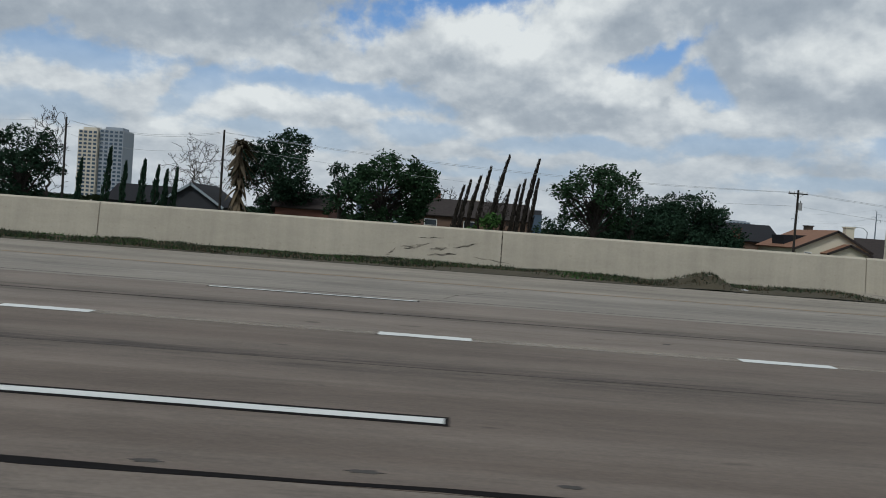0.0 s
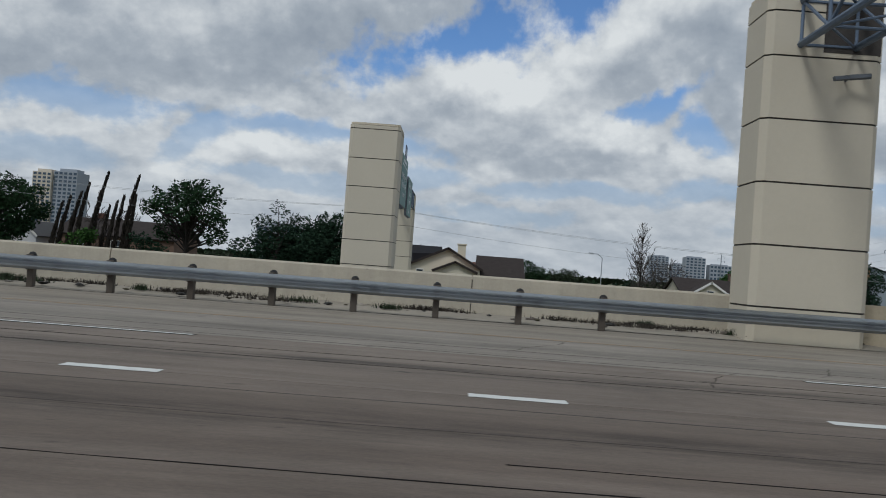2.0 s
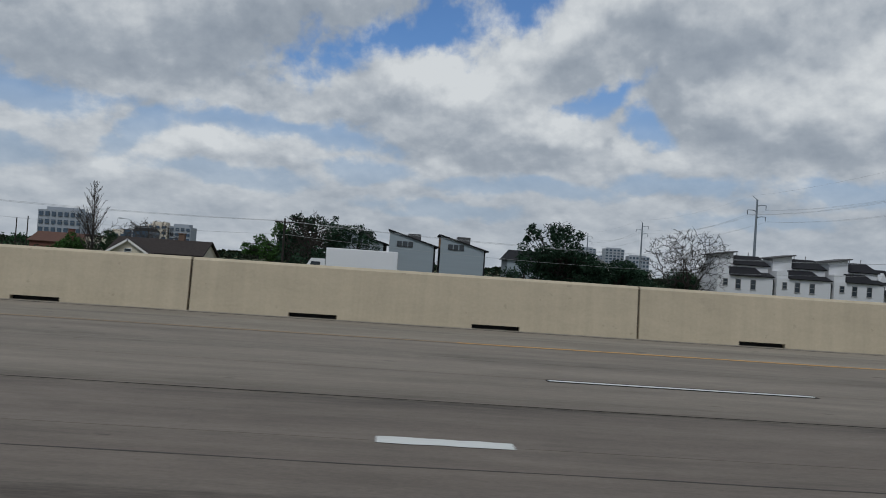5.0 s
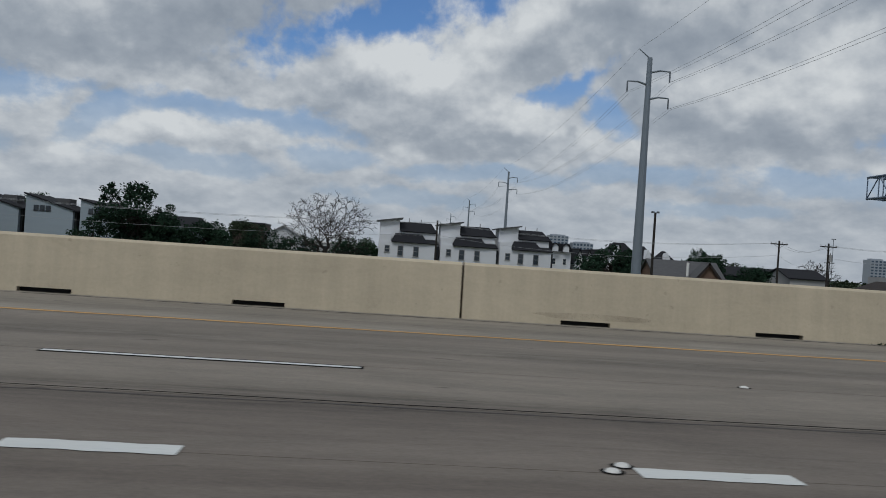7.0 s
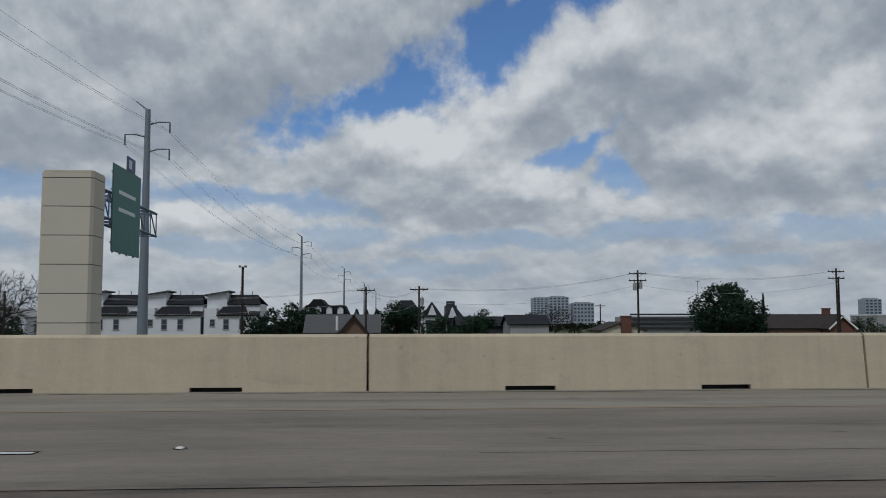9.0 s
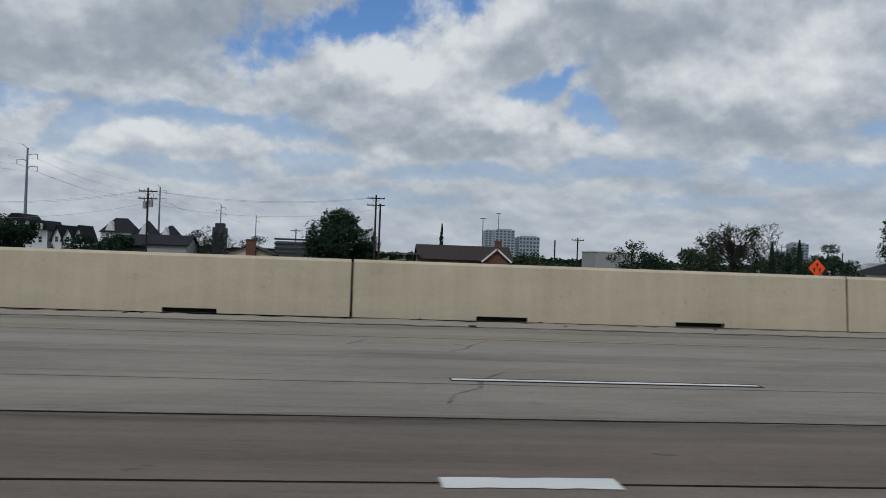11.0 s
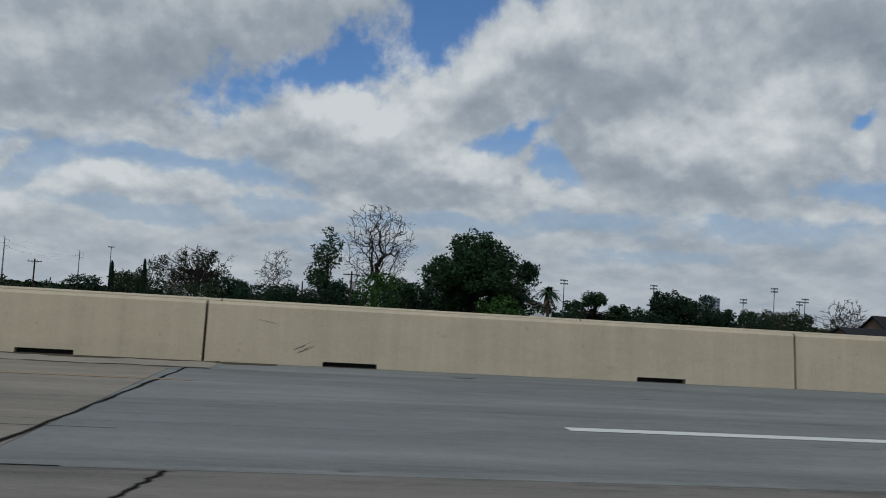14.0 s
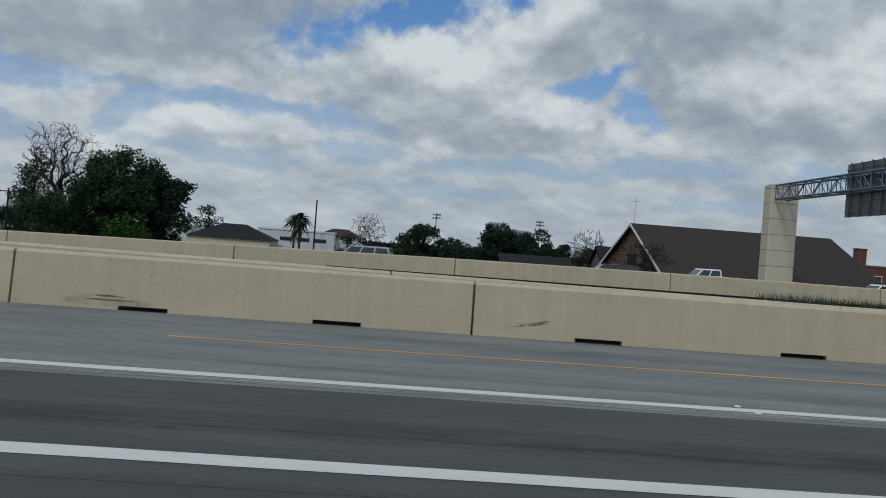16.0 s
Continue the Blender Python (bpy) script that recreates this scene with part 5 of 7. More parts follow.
sign_panel("overhead sign seen from its ribbed grey back", 481.4, 71.5, 78.2, 7.0, 11.7, 1, M_SIGNGREEN, (), [(0.4, 0.6, 0.12), (0.0, 0.6, 0.12)])
gantry_column("gantry_column", "beige concrete column at the far median", 479.55, 482.45, 50.0, 52.0, 10.5, -0.3, [0.7, 2.3, 3.9, 5.5, 7.1, 8.7, 10.2])

# ---- trees ----


def tubes(segs, n=5):
    """Tapered limbs as one vertex soup: segments of (p, q, r0, r1)."""
    verts, faces = [], []
    for p, q, r0, r1 in segs:
        d = (q - p)
        if d.length < 1e-5:
            continue
        u = d.orthogonal().normalized()
        v = d.normalized().cross(u)
        k = len(verts)
        for c0, r in ((p, r0), (q, r1)):
            for i in range(n):
                a_ = math.tau * i / n
                verts.append(tuple(c0 + (u * math.cos(a_) + v * math.sin(a_)) * r))
        for i in range(n):
            faces.append((k + i, k + (i + 1) % n, k + n + (i + 1) % n, k + n + i))
    return verts, faces


def leaf_cloud(r, centres, per, size, flat=1.0, squash=0.85, rough=0.34):
    """Leaf sprays round the lobes: uneven shells with gaps."""
    verts, faces = [], []
    for c, rad in centres:
        off = Vector((r.random() * 50, r.random() * 50, r.random() * 50))
        for _ in range(int(per * (rad ** 2))):
            d = Vector((r.gauss(0, 1), r.gauss(0, 1), r.gauss(0, 1))).normalized()
            nv = noise.noise(d * 2.2 + off)
            if nv < -0.36:
                continue
            rr = rad * (0.60 + rough * r.random() + 0.50 * nv + (r.random() ** 6) * 0.35)
            p = c + Vector((d.x * rr, d.y * rr * flat, d.z * rr * squash))
            s = size * r.uniform(0.55, 1.35)
            a_ = Vector((r.gauss(0, 1), r.gauss(0, 1), r.gauss(0, 0.7))).normalized()
            b_ = a_.orthogonal().normalized()
            b_ = (Matrix.Rotation(r.uniform(0, math.tau), 3, a_) @ b_)
            k = len(verts)
            verts += [tuple(p - a_ * s), tuple(p + b_ * s * 0.45 - a_ * s * 0.1), tuple(p + a_ * s), tuple(p - b_ * s * 0.45 + a_ * s * 0.15)]
            faces.append((k, k + 1, k + 2, k + 3))
    return verts, faces


def tree(label, x, y, ztop, width, seed, leaf, density=1.0, low=0.25, lobes=18, size=0.23, zb=GZ, trunk=0.28, name="tree", category="tree", tall=1.0, bark=None, group=""):
    """A broad-leaved tree: trunk, limbs to each lobe of the crown, sprays of leaves."""
    r = random.Random(seed)
    h = ztop - zb
    t = thing(name, label, category, (x, y, zb), group)
    cz0, cz1 = h * low, h * 0.97
    cmid, ch, cw = (cz0 + cz1) / 2, (cz1 - cz0) / 2, width * 0.53
    centres = []
    for i in range(lobes):
        a_ = i * 2.399 + r.uniform(-0.4, 0.4)
        v = r.uniform(-0.95, 0.85)
        bulge = 1.0 + 0.34 * noise.noise((math.cos(a_) * 1.4 + seed * 3.7, math.sin(a_) * 1.4, v * 1.8))
        ring = math.sqrt(max(0.05, 1 - v * v)) * r.uniform(0.5, 1.0) * bulge
        rad = min(cw, ch) * r.uniform(0.27, 0.50) * (1.15 - 0.25 * abs(v))
        centres.append((Vector((math.cos(a_) * ring * (cw - rad * 0.4), math.sin(a_) * ring * (cw - rad * 0.4) * 0.9, cmid + v * (ch - rad * 0.55))), rad))
    if lobes >= 20:
        # each large lobe carries smaller ones on its outside
        knobs = []
        for c, rad in centres[: lobes // 2]:
            knobs.append((c, rad * 0.85))
            for _ in range(6):
                d = Vector((r.gauss(0, 1), r.gauss(0, 1), r.gauss(0.25, 1))).normalized()
                knobs.append((c + d * rad * r.uniform(0.7, 1.05), rad * r.uniform(0.26, 0.46)))
        centres = knobs
    centres.append((Vector((r.uniform(-0.15, 0.15) * cw, 0, cz1 - 0.34 * min(cw, ch))), 0.36 * min(cw, ch)))
    segs = []
    fork = Vector((r.uniform(-0.3, 0.3), 0, max(h * 0.22, cz0 * 0.9)))
    segs.append((Vector((0, 0, -0.3)), fork, trunk * 1.25, trunk * 0.85))
    top_ = Vector((r.uniform(-0.5, 0.5), 0, cmid + ch * 0.3))
    segs.append((fork, top_, trunk * 0.85, trunk * 0.35))
    for c, rad in centres:
        s0 = fork.lerp(top_, r.uniform(0.0, 0.85))
        mid = s0.lerp(c, 0.5) + Vector((r.uniform(-0.4, 0.4), r.uniform(-0.4, 0.4), r.uniform(-0.2, 0.5)))
        segs += [(s0, mid, trunk * 0.38, trunk * 0.24), (mid, c, trunk * 0.24, trunk * 0.10)]
        for _ in range(3):
            d = Vector((r.gauss(0, 1), r.gauss(0, 1), r.gauss(0.4, 1))).normalized()
            segs.append((c, c + d * rad * r.uniform(0.6, 1.0), trunk * 0.09, trunk * 0.03))
    v, f = tubes(segs)
    soup("trunk", v, f, bark or M_BARK, t)
    v, f = leaf_cloud(r, centres, 98 * density * (0.30 / size) ** 1.6, size, 0.9, 0.85 * tall)
    soup("crown", v, f, leaf, t)
    return t


def bare_tree(label, x, y, ztop, width, seed, thick=0.24, buds=260, bark=None, low=0.22, zb=GZ, crook=0.055, twig=0.036, name="bare_tree", stem=0.30):
    """A leafless tree: each bud of a domed crown is joined to the nearest wood by a crooked shoot."""
    r = random.Random(seed)
    h = ztop - zb
    t = thing(name, label, "tree", (x, y, zb))
    top_ = h * stem
    pts = [Vector((0.02 * h * math.sin(k * 1.1 + seed) * k / 5, 0, top_ * k / 5)) for k in range(6)]
    parent = [-1, 0, 1, 2, 3, 4]
    cz, rz = h * (low + 1) / 2, h * (1 - low) / 2
    goals = []
    while len(goals) < buds:
        d = Vector((r.gauss(0, 1), r.gauss(0, 1), r.gauss(0, 1))).normalized() * r.random() ** 0.52
        bulge = 1 + 0.30 * noise.noise(d * 1.7 + Vector((seed, 0, 0)))
        g_ = Vector((d.x * width / 2 * bulge, d.y * width / 2 * bulge, cz + d.z * rz * (bulge if d.z < 0.6 else 1)))
        if g_.z > top_ * 0.75:
            goals.append(g_)
    fork = pts[-1]
    goals.sort(key=lambda g_: (g_ - fork).length + r.uniform(0, width * 0.10))
    where = np.zeros((6 + buds * 3, 3))
    for k in range(6):
        where[k] = pts[k]
    where[:3] += 1e6
    heading = np.zeros_like(where)
    heading[:, 2] = 0.3
    for g_ in goals:
        n_ = len(pts)
        gap_ = where[:n_] - np.array(g_)
        # wood that lies below the bud is favoured, so that shoots rise
        dist = np.sqrt((gap_ ** 2).sum(1)) + 1e-6
        along = -(gap_ * heading[:n_]).sum(1) / dist
        far = dist * (2.0 - along) + 0.5 * np.maximum(0, gap_[:, 2])
        i = int(far.argmin())
        a_ = pts[i]
        ln = (g_ - a_).length
        for k in (1, 2, 3):
            q = a_.lerp(g_, k / 3)
            if k < 3:
                q = q + Vector((r.gauss(0, crook), r.gauss(0, crook), r.gauss(0.10, crook))) * ln * 0.9
            parent.append(i)
            i = len(pts)
            where[i] = q
            heading[i] = (q - pts[parent[i]]).normalized()
            pts.append(q)
    load = [0.0] * len(pts)
    for i in range(len(pts) - 1, 0, -1):
        load[i] += 1.0
        load[parent[i]] += load[i]
    most = load[0]
    size_ = lambda i: max(twig, thick * (load[i] / most) ** 0.58)
    segs = [(pts[parent[i]], pts[i], min(size_(parent[i]), size_(i) * 1.5), size_(i)) for i in range(1, len(pts))]
    for i in range(6, len(pts)):
        if load[i] < 3:
            for _ in range(2):
                d = (pts[i] - pts[parent[i]]).normalized() + Vector((r.gauss(0, 0.6), r.gauss(0, 0.6), r.gauss(0.1, 0.5)))
                segs.append((pts[i], pts[i] + d.normalized() * r.uniform(0.3, 0.9), twig * 0.8, twig * 0.6))
    v, f = tubes(segs, 4)
    soup("trunk", v, f, bark or M_BARK, t)
    return t


def pointed_bare_tree(label, x, y, ztop, width, seed, bark, zb=GZ):
    """A leafless tree with one straight stem and many rising side branches."""
    r = random.Random(seed)
    h = ztop - zb
    t = thing("bare_tree", label, "tree", (x, y, zb))
    segs = []
    at = lambda f: Vector((0.25 * math.sin(f * 3.0), 0.2 * math.sin(f * 2.2), h * f))
    for i in range(14):
        segs.append((at(i / 14), at((i + 1) / 14), 0.21 * (1 - i / 14) + 0.02, 0.21 * (1 - (i + 1) / 14) + 0.02))
    for i in range(120):
        f = 0.16 + 0.82 * r.random()
        p, a_ = at(f), r.uniform(0, math.tau)
        ln = width * 0.5 * (1.05 - f) ** 0.75 * r.uniform(0.6, 1.2)
        d = Vector((math.cos(a_), math.sin(a_), r.uniform(0.7, 1.5))).normalized()
        prev, rad = p, 0.07 * (1.1 - f)
        for k in range(5):
            d = (d + Vector((r.gauss(0, 0.10), r.gauss(0, 0.10), 0.08))).normalized()
            q = prev + d * ln * 0.3
            segs.append((prev, q, max(rad, 0.026), max(rad * 0.75, 0.022)))
            for _ in range(2):
                tw = (d + Vector((r.gauss(0, 0.5), r.gauss(0, 0.5), r.gauss(0.3, 0.3)))).normalized()
                segs.append((q, q + tw * ln * r.uniform(0.12, 0.34), 0.024, 0.018))
            prev, rad = q, rad * 0.75
    segs = [s_ for s_ in segs if s_[1].z < h * 1.0]
    v, f = tubes(segs, 3)
    soup("trunk", v, f, bark, t)


def cypress(label, x, y, ztop, w, seed, leaf, lean=0.0, zb=GZ, size=0.20, gap=1.0, group="cypresses"):
    r = random.Random(seed)
    h = ztop - zb
    t = thing("cypress", label, "tree", (x, y, zb), group)
    verts, faces = [], []
    for _ in range(int(900 * gap * max(1.0, h / 10))):
        f = r.random() ** 0.8
        a_ = r.uniform(0, math.tau)
        rad = w / 2 * (1 - f) ** 0.55 * min(1, 0.35 + f * 4) * (0.75 + 0.5 * noise.noise((f * 9, a_, seed * 1.3))) * r.uniform(0.5, 1.05)
        p = Vector((math.cos(a_) * rad + lean * h * f * f, math.sin(a_) * rad, h * f))
        s = size * r.uniform(0.6, 1.4)
        up_ = Vector((math.cos(a_) * 0.35, math.sin(a_) * 0.35, 1)).normalized()
        b_ = up_.orthogonal().normalized()
        b_ = Matrix.Rotation(r.uniform(0, math.tau), 3, up_) @ b_
        k = len(verts)
        verts += [tuple(p - up_ * s), tuple(p + b_ * s * 0.4), tuple(p + up_ * s * 1.4), tuple(p - b_ * s * 0.4)]
        faces.append((k, k + 1, k + 2, k + 3))
    soup("foliage", verts, faces, leaf, t)
    segs = []
    for i in range(8):
        f0, f1 = i / 8, (i + 1) / 8
        segs.append((Vector((lean * h * f0 * f0, 0, h * f0 * 0.97)), Vector((lean * h * f1 * f1, 0, h * f1 * 0.97)), 0.13 * (1 - f0) + 0.02, 0.13 * (1 - f1) + 0.02))
    v, f = tubes(segs)
    soup("trunk", v, f, M_BARK, t)


def palm(label, x, y, ztop, crown, seed, dead=False, zb=GZ):
    r = random.Random(seed)
    h = ztop - zb
    t = thing("palm_tree", label, "palm", (x, y, zb), "palms")
    hc = h - crown * 0.35
    v, f = tubes([(Vector((0, 0, 0)), Vector((0.1, 0, hc * 0.5)), 0.26, 0.2), (Vector((0.1, 0, hc * 0.5)), Vector((0, 0, hc)), 0.2, 0.18)], 8)
    soup("trunk", v, f, M_BARK_PALE, t)
    for kind in (("fronds", M_LEAF if not dead else M_LEAF_DEAD, 110, -0.35, 1.4), ("dry_skirt", M_LEAF_DEAD, 14 if not dead else 90, -1.5, 0.0)):
        verts, faces = [], []
        for i in range(kind[2]):
            a_ = r.uniform(0, math.tau)
            e_ = r.uniform(kind[3], kind[4])
            ln = crown * 0.5 * r.uniform(0.8, 1.1)
            z0 = hc - (r.uniform(0, crown * (0.35 if not dead else 1.6)) if kind[0] == "dry_skirt" else 0)
            prev = None
            for k in range(5):
                s = k / 4
                drop = 0.55 * s * s * ln
                p = Vector((math.cos(a_) * math.cos(e_) * ln * s, math.sin(a_) * math.cos(e_) * ln * s, z0 + math.sin(e_) * ln * s - drop))
                wv = Vector((-math.sin(a_), math.cos(a_), 0)) * (0.24 * math.sin(math.pi * min(0.97, s * 0.8 + 0.2)))
                pair = (len(verts), len(verts) + 1)
                verts += [tuple(p + wv), tuple(p - wv + Vector((0, 0, 0.04)))]
                if prev:
                    faces.append((prev[0], prev[1], pair[1], pair[0]))
                prev = pair
        soup(kind[0], verts, faces, kind[1], t)


# behind the guardrail stretch
tree("dark leafy tree behind a utility pole", -54.0, 106, 9.8, 10.0, 1, M_LEAF_DARK, lobes=20)
tree("dark leafy tree among houses", -63.0, 110, 8.0, 11.0, 2, M_LEAF_DARK, lobes=18)
bare_tree("leafless tree behind dark trees", -61.5, 128, 14.4, 6.5, 3, 0.22, 300, M_BARK, 0.22)
bare_tree("wide leafless tree behind cypresses", -43.0, 140, 12.3, 11.0, 4, 0.25, 300, M_BARK_PALE, 0.22)
for i, (x, zt, w) in enumerate(((-46.6, 5.6, 1.4), (-43.2, 7.2, 1.8), (-41.2, 5.6, 1.5), (-38.9, 6.0, 2.0), (-37.2, 5.4, 1.7), (-36.1, 4.9, 1.5), (-34.9, 5.3, 1.4))):
    cypress("narrow dark green cypress in a row", x, 105, zt, w, 20 + i, M_LEAF_DARK, 0.05)
palm("palm tree with a shaggy skirt of dry fronds", -26.6, 103.6, 9.8, 4.2, 31, True)
tree("tall leafy tree with an open crown", -24.3, 115, 12.3, 12.4, 32, M_LEAF_DARK, 1.0, 0.26, 22)
tree("small leafy tree beside a taller one", -14.8, 108, 8.2, 5.0, 33, M_LEAF_DARK, 0.9, 0.4, 9)
tree("broad dark leafy tree", -9.8, 107, 10.0, 11.2, 34, M_LEAF, 1.2, 0.18, 24)
bare_tree("leafless tree behind a house", -2.5, 135, 6.4, 6.0, 35, 0.16, 300, M_BARK, 0.22)
for i, (x, zt, w, ln) in enumerate(((-1.0, 5.6, 0.9, 0.14), (-0.3, 6.4, 1.0, 0.14), (0.7, 7.0, 1.0, 0.15), (1.9, 8.1, 1.05, 0.13), (3.6, 9.7, 1.1, 0.15), (5.0, 5.6, 0.8, 0.10), (6.1, 6.2, 0.9, 0.10), (6.8, 6.9, 0.95, 0.09), (7.6, 9.5, 1.1, 0.13), (8.5, 7.2, 1.0, 0.08))):
    cypress("thin leaning browned cypress in a clump", x, 107 + 0.3 * (i % 3), zt, w, 40 + i, M_LEAF_BROWN, ln, size=0.24, gap=0.85, group="browned cypresses")
for i, (x, zt) in enumerate(((3.4, 5.8), (4.6, 6.5), (5.6, 5.4))):
    bare_tree("thin bare sapling among cypresses", x, 107.8, zt, 1.2, 50 + i, 0.06, 40, M_BARK_PALE, 0.3)
tree("low leafy shrub under cypresses", 3.5, 106, 2.9, 5.0, 54, M_LEAF_LIGHT, 0.9, 0.2, 8, name="shrub", category="shrub")
tree("round-crowned tree on a visible trunk", 16.0, 106.0, 9.8, 10.8, 55, M_LEAF, 0.95, 0.36, 22)
tree("low leafy shrub below a taller tree", 11.5, 104, 2.9, 6.0, 56, M_LEAF_DARK, 0.9, 0.15, 9, name="shrub", category="shrub")
tree("thin sparsely leaved tree", 24.0, 122, 9.2, 6.5, 57, M_LEAF_DARK, 0.45, 0.25, 12)
for i, (x, zt, w) in enumerate(((27.5, 7.6, 9.0), (32.0, 8.2, 10.0), (36.2, 6.6, 8.0), (22.5, 5.0, 8.0))):
    tree("dense dark evergreen tree in a thicket", x, 124 + i % 2, zt, w, 60 + i, M_LEAF_DARK, 1.1, 0.12, 18)
pointed_bare_tree("tall slender leafless tree with a pointed crown", 78.3, 139, 10.6, 7.0, 70, M_BARK_PALE)
bare_tree("low spreading leafless tree", 84.0, 149, 5.4, 11.0, 71, 0.18, 420, M_BARK_PALE, 0.22)
tree("fresh green leafy tree behind a brown roof", 103.5, 164, 7.3, 11.5, 72, M_LEAF_LIGHT, 1.0, 0.15, 20)
tree("dark spreading tree with an open crown", 111.5, 149, 8.6, 12.0, 73, M_LEAF_DARK, 0.9, 0.25, 20)
tree("dark leafy tree in front of pale houses", 118.6, 150, 7.6, 6.5, 173, M_LEAF_DARK, 1.0, 0.15, 14)
bare_tree("dark leafless tree beside a utility pole", 113.6, 119, 7.3, 6.6, 74, 0.2, 300, M_BARK, 0.22)
tree("dark shrub at a house corner", 115.8, 112, 2.6, 6.0, 75, M_LEAF_DARK, 0.9, 0.2, 8, name="shrub", category="shrub")
tree("dark leafy tree beside pale houses", 107.5, 150, 5.6, 6.0, 76, M_LEAF_DARK, 0.9, 0.25, 16)
tree("green tree rising behind pale houses", 113.0, 190, 8.9, 9.0, 77, M_LEAF, 0.9, 0.3, 12)
tree("pine-like tree with layered dark foliage", 149.5, 131, 9.3, 10.8, 78, M_LEAF_DARK, 1.25, 0.14, 30)
tree("dense dark shrubbery below a taller tree", 153.0, 131.5, 4.4, 11.0, 79, M_LEAF_DARK, 1.2, 0.05, 22)
tree("dense dark shrubbery beside a taller tree", 159.0, 132, 4.2, 9.5, 179, M_LEAF_DARK, 1.4, 0.05, 18)
tree("dark shrub in front of pale houses", 144.0, 129, 3.4, 6.0, 80, M_LEAF_DARK, 0.9, 0.15, 9, name="shrub", category="shrub")
bare_tree("broad rounded tree with hardly any leaves", 175.5, 151, 10.4, 16.0, 81, 0.48, 800, M_BARK, 0.20, crook=0.05, twig=0.032, stem=0.26)
tree("dark low tree behind a bare tree", 163.0, 168, 5.0, 8.0, 82, M_LEAF_DARK, 0.9, 0.2, 10)
tree("dark low tree beside white townhouses", 181.5, 172, 3.8, 6.0, 83, M_LEAF, 0.9, 0.2, 9)
tree("dark tree behind white townhouses", 218.0, 143, 3.0, 6.0, 84, M_LEAF_DARK, 1, 0.2, 10)
tree("dark round tree behind a steel mast", 223.4, 147, 5.4, 11.5, 85, M_LEAF_DARK, 1.15, 0.05, 26)
tree("dark round tree behind low roofs", 240.2, 152, 5.7, 12.5, 86, M_LEAF_DARK, 1.15, 0.05, 26)
bare_tree("grey leafless shrubby tree", 270.5, 170, 5.0, 9.0, 87, 0.15, 300, M_BARK, 0.22)
tree("dense round evergreen tree", 294.7, 144, 8.4, 11.0, 88, M_LEAF_DARK, 1.7, 0.05, 19)
tree("greyish tree coming into leaf", 260.0, 208, 5.4, 8.5, 89, M_LEAF_OLIVE, 0.6, 0.2, 11)
tree("small greyish tree coming into leaf", 273.0, 215, 4.6, 7.0, 90, M_LEAF_OLIVE, 0.6, 0.2, 10)
cypress("single dark pointed cypress behind a roof", 313.5, 174.6, 7.1, 1.5, 91, M_LEAF_DARK)
tree("small olive shrub behind a roof", 329.5, 165, 2.8, 7.0, 92, M_LEAF_OLIVE, 0.8, 0.2, 8)
tree("wide tree with thin young foliage", 364.0, 155, 8.7, 13.6, 93, M_LEAF_OLIVE, 0.55, 0.40, 24, 0.22)
bare_tree("grey leafless crown inside a leafing tree", 364.0, 155.6, 8.9, 12.6, 94, 0.26, 460, M_BARK, 0.30)
tree("small greyish tree with thin foliage", 352.0, 175, 5.9, 8.5, 95, M_LEAF_OLIVE, 0.5, 0.3, 11, 0.26)
cypress("dark pointed cypress, one of a pair", 357.2, 126, 4.5, 1.6, 96, M_LEAF_DARK)
cypress("dark pointed cypress, one of a pair", 361.4, 126, 5.0, 1.7, 97, M_LEAF_DARK)
tree("dark hedge-like shrubs under trees", 366.0, 140, 3.0, 12.0, 98, M_LEAF_OLIVE, 0.9, 0.1, 12, name="shrub", category="shrub")
bare_tree("upright grey leafless tree", 376.5, 168, 10.2, 7.0, 99, 0.18, 300, M_BARK_PALE, 0.22)
tree("small thinly leaved tree", 384.5, 174, 5.8, 8.0, 100, M_LEAF_OLIVE, 0.6, 0.25, 10)
tree("tall narrow tree with loose green foliage", 385.6, 140, 13.0, 6.0, 101, M_LEAF, 0.75, 0.22, 18, tall=1.1)
tree("bright green bushy tree", 394.0, 127, 6.0, 10.0, 102, M_LEAF_LIGHT, 0.9, 0.1, 14)
bare_tree("tall dead tree with crooked bare limbs", 393.0, 131.6, 15.9, 11.2, 107, 0.62, 620, M_BARK, 0.36, crook=0.06, twig=0.030, stem=0.36)
tree("large dark broad-crowned tree", 404.6, 120.5, 12.5, 12.6, 104, M_LEAF, 1.15, 0.10, 40, 0.23)
tree("dark spreading tree beside a larger one", 410.4, 121, 9.8, 8.6, 204, M_LEAF_DARK, 1.1, 0.08, 28, 0.23)
tree("bright green shrub in front of a large tree", 407.5, 114, 3.4, 6.0, 105, M_LEAF_LIGHT, 1.0, 0.1, 10, name="shrub", category="shrub")
tree("dark shrubbery beside a large tree", 396.0, 118, 4.5, 9.0, 106, M_LEAF_DARK, 1.0, 0.1, 12, name="shrub", category="shrub")
tree("dark leafy trees along a far lot", 374.0, 142, 3.6, 12.0, 108, M_LEAF_DARK, 0.9, 0.1, 12)
palm("fan palm with a dry skirt", 421.9, 173, 6.3, 5.0, 110)
palm("fan palm with a dry skirt", 425.0, 155, 6.3, 4.6, 111)
bare_tree("leafless tree behind palms", 434.6, 216, 8.4, 9.0, 112, 0.24, 420, M_BARK_PALE, 0.22)
tree("round dark leafy shrub", 433.0, 180, 3.2, 8.0, 113, M_LEAF_DARK, 1.0, 0.1, 12)
tree("wide dark green tree on a far lot", 447.6, 200, 7.0, 16.0, 114, M_LEAF, 1.25, 0.05, 34, 0.28)
